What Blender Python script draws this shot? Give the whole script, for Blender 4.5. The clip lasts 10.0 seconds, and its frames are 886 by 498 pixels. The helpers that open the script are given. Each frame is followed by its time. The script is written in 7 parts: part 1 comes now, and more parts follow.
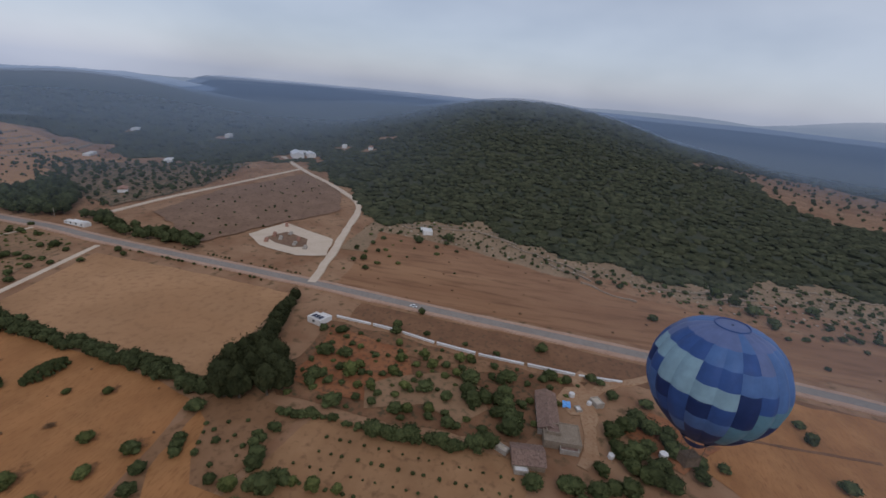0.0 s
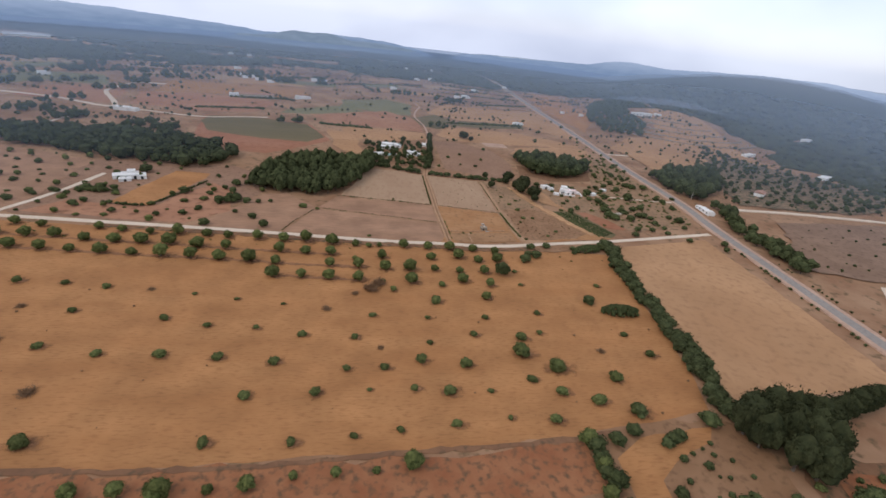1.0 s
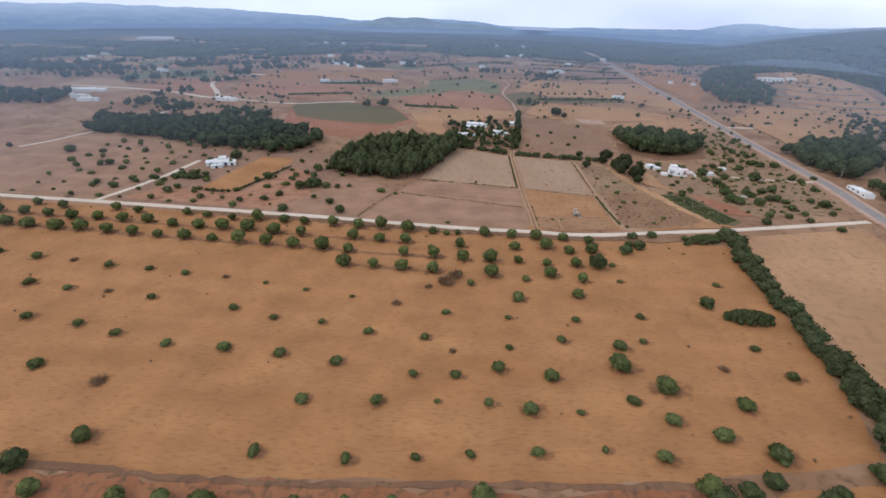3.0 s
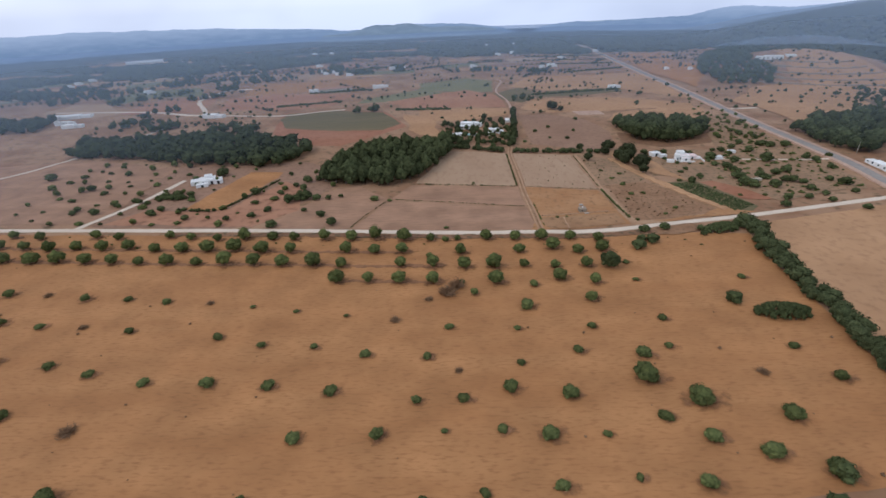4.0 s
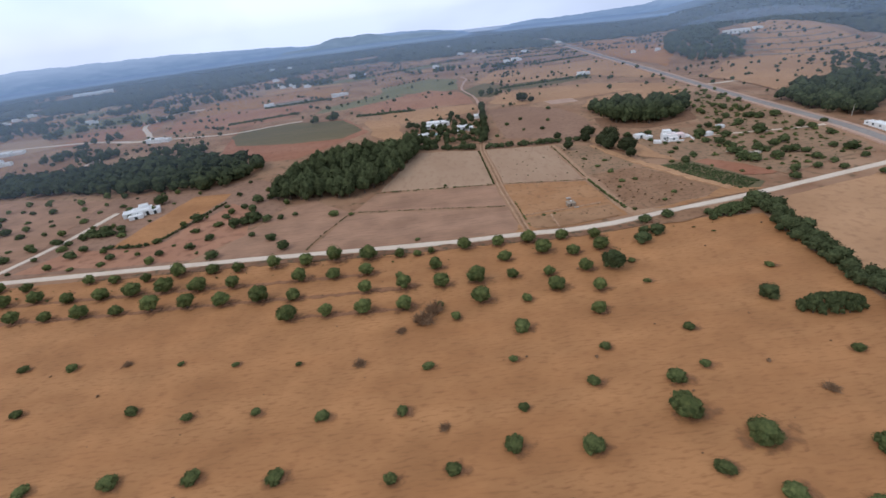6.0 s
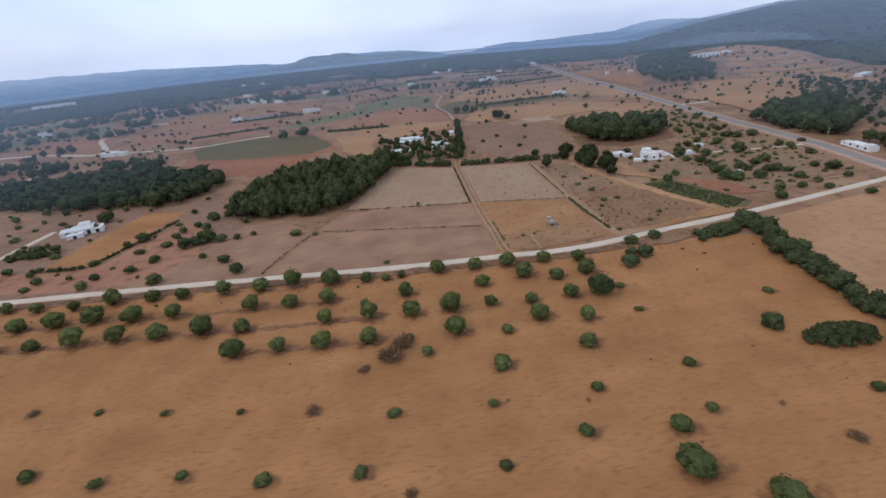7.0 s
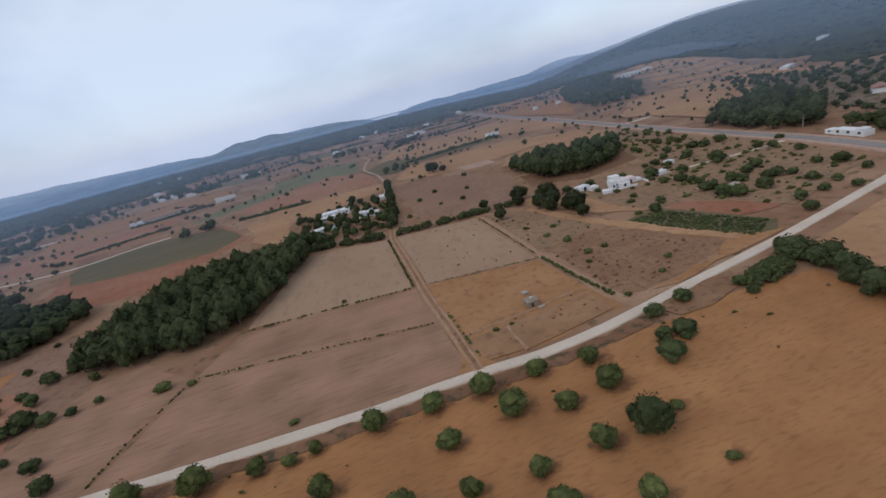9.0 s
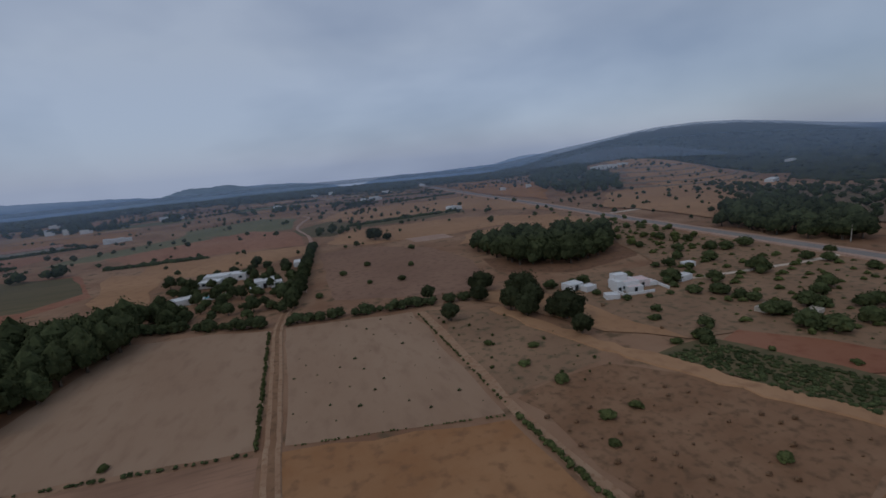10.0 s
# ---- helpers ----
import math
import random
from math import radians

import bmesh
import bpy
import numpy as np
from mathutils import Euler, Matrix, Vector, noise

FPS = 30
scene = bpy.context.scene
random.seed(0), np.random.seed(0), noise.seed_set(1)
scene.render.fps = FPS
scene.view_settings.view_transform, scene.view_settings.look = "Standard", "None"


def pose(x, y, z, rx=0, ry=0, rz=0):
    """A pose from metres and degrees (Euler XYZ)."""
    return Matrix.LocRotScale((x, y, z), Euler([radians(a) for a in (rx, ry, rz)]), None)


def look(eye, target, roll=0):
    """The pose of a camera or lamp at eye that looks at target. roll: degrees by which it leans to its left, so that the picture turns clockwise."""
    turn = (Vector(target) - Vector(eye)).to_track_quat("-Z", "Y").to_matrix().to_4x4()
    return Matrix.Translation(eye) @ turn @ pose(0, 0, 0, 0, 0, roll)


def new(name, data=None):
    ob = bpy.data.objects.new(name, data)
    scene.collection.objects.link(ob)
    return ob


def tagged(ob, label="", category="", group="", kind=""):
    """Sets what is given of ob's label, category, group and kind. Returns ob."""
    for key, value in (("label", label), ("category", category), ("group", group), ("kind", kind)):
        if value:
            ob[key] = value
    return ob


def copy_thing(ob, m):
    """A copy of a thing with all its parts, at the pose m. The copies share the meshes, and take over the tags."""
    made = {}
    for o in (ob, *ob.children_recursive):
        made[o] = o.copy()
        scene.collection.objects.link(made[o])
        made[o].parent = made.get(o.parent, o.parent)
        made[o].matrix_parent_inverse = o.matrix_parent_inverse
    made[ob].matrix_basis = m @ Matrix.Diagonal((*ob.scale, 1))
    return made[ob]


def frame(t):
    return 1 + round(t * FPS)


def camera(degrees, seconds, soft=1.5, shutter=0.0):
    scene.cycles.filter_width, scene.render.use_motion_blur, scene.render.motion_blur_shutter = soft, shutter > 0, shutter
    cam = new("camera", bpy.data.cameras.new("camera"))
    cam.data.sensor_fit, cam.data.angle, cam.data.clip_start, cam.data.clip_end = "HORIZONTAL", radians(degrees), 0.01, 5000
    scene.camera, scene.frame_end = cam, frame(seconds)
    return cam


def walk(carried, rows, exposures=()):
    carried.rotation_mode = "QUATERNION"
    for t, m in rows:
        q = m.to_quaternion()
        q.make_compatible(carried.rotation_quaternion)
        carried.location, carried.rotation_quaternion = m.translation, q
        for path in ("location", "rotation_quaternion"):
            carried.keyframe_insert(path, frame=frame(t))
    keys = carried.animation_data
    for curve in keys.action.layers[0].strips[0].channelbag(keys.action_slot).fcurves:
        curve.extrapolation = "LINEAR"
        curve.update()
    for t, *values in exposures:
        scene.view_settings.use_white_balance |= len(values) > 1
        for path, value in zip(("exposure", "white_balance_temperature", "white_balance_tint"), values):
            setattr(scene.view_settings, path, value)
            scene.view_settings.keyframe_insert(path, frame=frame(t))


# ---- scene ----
cam = camera(87.29, 10.0, soft=1.6)
PATH = [
    (0, (-4.90, -8.59, 50.87), (88.43, 6.64, 18.35), 5.45),
    (0.1, (-4.61, -8.35, 50.72), (85.23, 19.15, 16.49), 5.65),
    (0.2, (-4.25, -8.20, 50.52), (80.24, 31.64, 14.82), 5.80),
    (0.3, (-3.90, -8.04, 50.19), (72.22, 45.31, 13.33), 5.92),
    (0.4, (-3.73, -7.98, 49.75), (60.51, 57.91, 10.60), 5.25),
    (0.5, (-3.60, -7.87, 49.28), (49.00, 66.90, 8.77), 4.87),
    (0.6, (-3.38, -7.71, 49.02), (37.48, 73.54, 7.43), 4.95),
    (0.8, (-2.90, -7.22, 48.52), (19.86, 80.40, 6.02), 6.10),
    (1, (-2.35, -6.69, 47.92), (14.60, 81.95, 4.83), 6.62),
    (1.5, (-1.33, -4.74, 47.10), (7.66, 84.02, 1.92), 6.85),
    (2, (-0.46, -2.45, 46.37), (3.21, 85.68, -0.74), 5.20),
    (2.5, (0.00, 0.00, 45.50), (0.00, 87.97, -2.05), 3.59),
    (4, (1.11, 8.63, 42.18), (-1.83, 96.97, -4.59), -2.40),
    (4.5, (1.42, 11.79, 40.90), (-0.56, 100.34, -5.52), -4.58),
    (5, (1.79, 14.98, 39.66), (1.08, 103.64, -6.60), -5.81),
    (5.5, (2.18, 18.25, 38.23), (1.64, 107.03, -7.79), -6.80),
    (7, (3.55, 28.26, 34.11), (10.03, 118.44, -8.61), -5.31),
    (7.5, (4.17, 31.80, 33.00), (12.80, 123.37, -6.26), -4.72),
    (8, (4.72, 35.39, 32.02), (13.80, 127.78, -5.14), -5.02),
    (8.5, (5.43, 39.05, 31.07), (14.70, 132.10, -4.35), -5.35),
    (8.7, (7.04, 43.76, 29.03), (16.12, 137.20, -5.42), -5.59),
    (8.8, (8.21, 47.24, 29.54), (23.62, 139.97, -4.56), -10.88),
    (8.9, (9.12, 50.81, 29.14), (27.12, 143.20, -4.64), -13.29),
    (9, (10.26, 54.34, 28.97), (27.80, 146.96, -4.40), -13.77),
    (9.1, (11.86, 57.65, 28.55), (26.85, 150.82, -4.56), -12.89),
    (9.2, (12.99, 61.04, 27.58), (24.78, 154.14, -6.96), -11.60),
    (9.3, (14.32, 64.42, 26.84), (24.77, 156.96, -9.58), -9.75),
    (9.4, (15.70, 67.48, 25.28), (25.24, 160.01, -11.43), -8.86),
    (9.5, (16.82, 70.43, 24.05), (23.80, 163.06, -12.96), -6.76),
    (9.6, (17.45, 73.01, 23.17), (22.30, 165.56, -14.38), -4.98),
    (9.7, (18.48, 76.05, 21.40), (21.50, 170.09, -12.49), -5.03),
    (9.8, (19.37, 79.40, 20.35), (23.57, 175.32, -7.60), -4.97),
    (9.9, (19.97, 83.05, 20.45), (31.29, 179.77, -2.33), -4.87),
    (10, (22.00, 86.10, 21.00), (52.16, 179.47, 1.70), -5.02),
]
walk(cam, [(t, look(eye, target, roll)) for t, eye, target, roll in PATH],
     exposures=[(0.0, -0.40, 6780, 13), (0.5, 0.16, 7050, 12.5), (1.0, 0.33, 7050, 12.5), (2.0, 0.56, 6850, 11.5), (2.5, 0.56, 6700, 11), (4.0, 0.31, 6540, 10), (4.5, 0.33, 6500, 10), (5.5, 0.43, 6480, 10), (6.3, 0.35, 6420, 10), (7.0, 0.18, 6370, 10), (7.5, -0.20, 6260, 10), (8.0, -0.23, 6400, 10), (9.0, -0.14, 6550, 10), (9.6, 0.12, 6750, 11), (9.8, -0.34, 6550, 10), (10.0, -1.03, 6230, 10)])

# ---- light: overcast sky, weak wide sun ----
SUN_EL, SUN_AZ = radians(48), radians(250)
world = bpy.data.worlds.new("overcast_sky")
scene.world = world
world.use_nodes = True
wt = world.node_tree
wt.nodes.clear()


def wnode(kind, **inputs):
    n = wt.nodes.new(kind)
    for k, v in inputs.items():
        n.inputs[k].default_value = v
    return n


w_out = wnode("ShaderNodeOutputWorld")
w_sky = wt.nodes.new("ShaderNodeTexSky")
w_sky.sky_type, w_sky.sun_disc, w_sky.sun_elevation, w_sky.sun_rotation = "NISHITA", False, SUN_EL, SUN_AZ
w_bgs = wnode("ShaderNodeBackground", Strength=0.05)
wt.links.new(w_sky.outputs["Color"], w_bgs.inputs["Color"])
w_co = wt.nodes.new("ShaderNodeTexCoord")
w_map = wt.nodes.new("ShaderNodeMapping")
w_map.inputs["Scale"].default_value = (1.0, 1.0, 2.3)
w_map.inputs["Location"].default_value = (2.3, 1.1, 0.7)
wt.links.new(w_co.outputs["Generated"], w_map.inputs["Vector"])
w_n = wnode("ShaderNodeTexNoise", Scale=1.6, Detail=4.5, Roughness=0.5, Distortion=0.15)
wt.links.new(w_map.outputs["Vector"], w_n.inputs["Vector"])
w_ramp = wt.nodes.new("ShaderNodeValToRGB")
w_ramp.color_ramp.elements[0].position, w_ramp.color_ramp.elements[1].position = 0.38, 0.62
w_ramp.color_ramp.elements[0].color = (0.415, 0.475, 0.645, 1)
w_ramp.color_ramp.elements[1].color = (0.675, 0.732, 0.885, 1)
wt.links.new(w_n.outputs["Fac"], w_ramp.inputs["Fac"])
w_bgc = wnode("ShaderNodeBackground", Strength=0.85)
w_xyz = wt.nodes.new("ShaderNodeSeparateXYZ")
wt.links.new(w_co.outputs["Generated"], w_xyz.inputs[0])
w_low = wt.nodes.new("ShaderNodeMapRange")
w_low.inputs["From Min"].default_value, w_low.inputs["From Max"].default_value = 0.0, 0.22
wt.links.new(w_xyz.outputs["Z"], w_low.inputs["Value"])
w_tint = wt.nodes.new("ShaderNodeMix")
w_tint.data_type, w_tint.blend_type = "RGBA", "MIX"
w_tint.inputs["A"].default_value, w_tint.inputs["B"].default_value = (0.83, 0.915, 1.065, 1), (1.045, 1.06, 1.035, 1)
wt.links.new(w_low.outputs["Result"], w_tint.inputs["Factor"])
w_mul = wt.nodes.new("ShaderNodeMix")
w_mul.data_type, w_mul.blend_type = "RGBA", "MULTIPLY"
w_mul.inputs["Factor"].default_value = 1.0
wt.links.new(w_ramp.outputs["Color"], w_mul.inputs["A"])
wt.links.new(w_tint.outputs["Result"], w_mul.inputs["B"])
# thicker cloud towards the eastern hills
w_east = wt.nodes.new("ShaderNodeMapRange")
w_east.interpolation_type = "SMOOTHSTEP"
w_east.inputs["From Min"].default_value, w_east.inputs["From Max"].default_value = 0.45, 0.95
w_east.inputs["To Min"].default_value, w_east.inputs["To Max"].default_value = 1.0, 0.77
wt.links.new(w_xyz.outputs["X"], w_east.inputs["Value"])
w_dim = wt.nodes.new("ShaderNodeMix")
w_dim.data_type, w_dim.blend_type = "RGBA", "MULTIPLY"
w_dim.inputs["Factor"].default_value = 1.0
wt.links.new(w_mul.outputs["Result"], w_dim.inputs["A"])
wt.links.new(w_east.outputs["Result"], w_dim.inputs["B"])
wt.links.new(w_dim.outputs["Result"], w_bgc.inputs["Color"])
w_add = wt.nodes.new("ShaderNodeAddShader")
wt.links.new(w_bgs.outputs[0], w_add.inputs[0])
wt.links.new(w_bgc.outputs[0], w_add.inputs[1])
wt.links.new(w_add.outputs[0], w_out.inputs["Surface"])

sun = new("sun", bpy.data.lights.new("sun", "SUN"))
sun.data.energy, sun.data.angle, sun.data.color = 0.55, radians(18), (1.0, 0.95, 0.88)
sun.matrix_world = look((0, 0, 300), (0 + 300 * math.sin(radians(70)), 300 * math.cos(radians(70)), 300 - 330))


# ---- materials ----
def material(name, c1, c2, scale=4.0, rough=0.9, c3=None, fine=6.0, bump=0.0, stretch=None, turn=0.0, island=0.0, per_object=0.0, metal=0.0, detail=6.0, spots=None, gloss=0.2, broad=None):
    """Two colours mixed by coarse noise, a third by fine noise; lengths in metres."""
    m = bpy.data.materials.new(name)
    m.use_nodes = True
    t = m.node_tree
    b = t.nodes["Principled BSDF"]
    b.inputs["Roughness"].default_value, b.inputs["Metallic"].default_value = rough, metal
    b.inputs["Specular IOR Level"].default_value = gloss
    co = t.nodes.new("ShaderNodeTexCoord")
    mp = t.nodes.new("ShaderNodeMapping")
    mp.inputs["Rotation"].default_value = (0, 0, radians(turn))
    mp.inputs["Scale"].default_value = stretch or (1, 1, 1)
    t.links.new(co.outputs["Object"], mp.inputs["Vector"])
    n1 = t.nodes.new("ShaderNodeTexNoise")
    n1.inputs["Scale"].default_value, n1.inputs["Detail"].default_value = 1 / scale, detail
    n1.inputs["Roughness"].default_value = 0.62
    t.links.new(mp.outputs["Vector"], n1.inputs["Vector"])
    r1 = t.nodes.new("ShaderNodeMapRange")
    r1.inputs["From Min"].default_value, r1.inputs["From Max"].default_value = 0.36, 0.64
    t.links.new(n1.outputs["Fac"], r1.inputs["Value"])
    mix = t.nodes.new("ShaderNodeMix")
    mix.data_type = "RGBA"
    mix.inputs["A"].default_value, mix.inputs["B"].default_value = (*c1, 1), (*c2, 1)
    t.links.new(r1.outputs["Result"], mix.inputs["Factor"])
    col = mix.outputs["Result"]
    n2 = t.nodes.new("ShaderNodeTexNoise")
    n2.inputs["Scale"].default_value, n2.inputs["Detail"].default_value = fine / scale, 4.0
    t.links.new(mp.outputs["Vector"], n2.inputs["Vector"])
    if c3:
        r2 = t.nodes.new("ShaderNodeMapRange")
        lo, hi = spots or (0.5, 0.72)
        r2.inputs["From Min"].default_value, r2.inputs["From Max"].default_value = lo, hi
        t.links.new(n2.outputs["Fac"], r2.inputs["Value"])
        mix2 = t.nodes.new("ShaderNodeMix")
        mix2.data_type = "RGBA"
        mix2.inputs["B"].default_value = (*c3, 1)
        t.links.new(r2.outputs["Result"], mix2.inputs["Factor"])
        t.links.new(col, mix2.inputs["A"])
        col = mix2.outputs["Result"]
    if island or per_object:
        hsv = t.nodes.new("ShaderNodeHueSaturation")
        src = t.nodes.new("ShaderNodeNewGeometry").outputs["Random Per Island"] if island else t.nodes.new("ShaderNodeObjectInfo").outputs["Random"]
        r3 = t.nodes.new("ShaderNodeMapRange")
        amt = island or per_object
        r3.inputs["To Min"].default_value, r3.inputs["To Max"].default_value = 1 - amt, 1 + amt
        t.links.new(src, r3.inputs["Value"])
        last = r3.outputs["Result"]
        if island and per_object:
            r4 = t.nodes.new("ShaderNodeMapRange")
            r4.inputs["To Min"].default_value, r4.inputs["To Max"].default_value = 1 - per_object, 1 + per_object
            t.links.new(t.nodes.new("ShaderNodeObjectInfo").outputs["Random"], r4.inputs["Value"])
            mu = t.nodes.new("ShaderNodeMath")
            mu.operation = "MULTIPLY"
            t.links.new(last, mu.inputs[0])
            t.links.new(r4.outputs["Result"], mu.inputs[1])
            last = mu.outputs[0]
        t.links.new(last, hsv.inputs["Value"])
        t.links.new(col, hsv.inputs["Color"])
        col = hsv.outputs["Color"]
    if broad:
        size, amount = broad
        n4, r5, hs = t.nodes.new("ShaderNodeTexNoise"), t.nodes.new("ShaderNodeMapRange"), t.nodes.new("ShaderNodeHueSaturation")
        n4.inputs["Scale"].default_value, n4.inputs["Detail"].default_value = 1 / size, 5
        t.links.new(co.outputs["Object"], n4.inputs["Vector"])
        r5.inputs["From Min"].default_value, r5.inputs["From Max"].default_value = 0.34, 0.66
        r5.inputs["To Min"].default_value, r5.inputs["To Max"].default_value = 1 - amount, 1 + amount
        t.links.new(n4.outputs["Fac"], r5.inputs["Value"])
        t.links.new(r5.outputs["Result"], hs.inputs["Value"])
        t.links.new(col, hs.inputs["Color"])
        col = hs.outputs["Color"]
    t.links.new(col, b.inputs["Base Color"])
    if bump:
        bp = t.nodes.new("ShaderNodeBump")
        bp.inputs["Strength"].default_value, bp.inputs["Distance"].default_value = 0.6, bump
        t.links.new(n2.outputs["Fac"], bp.inputs["Height"])
        t.links.new(bp.outputs["Normal"], b.inputs["Normal"])
    return m


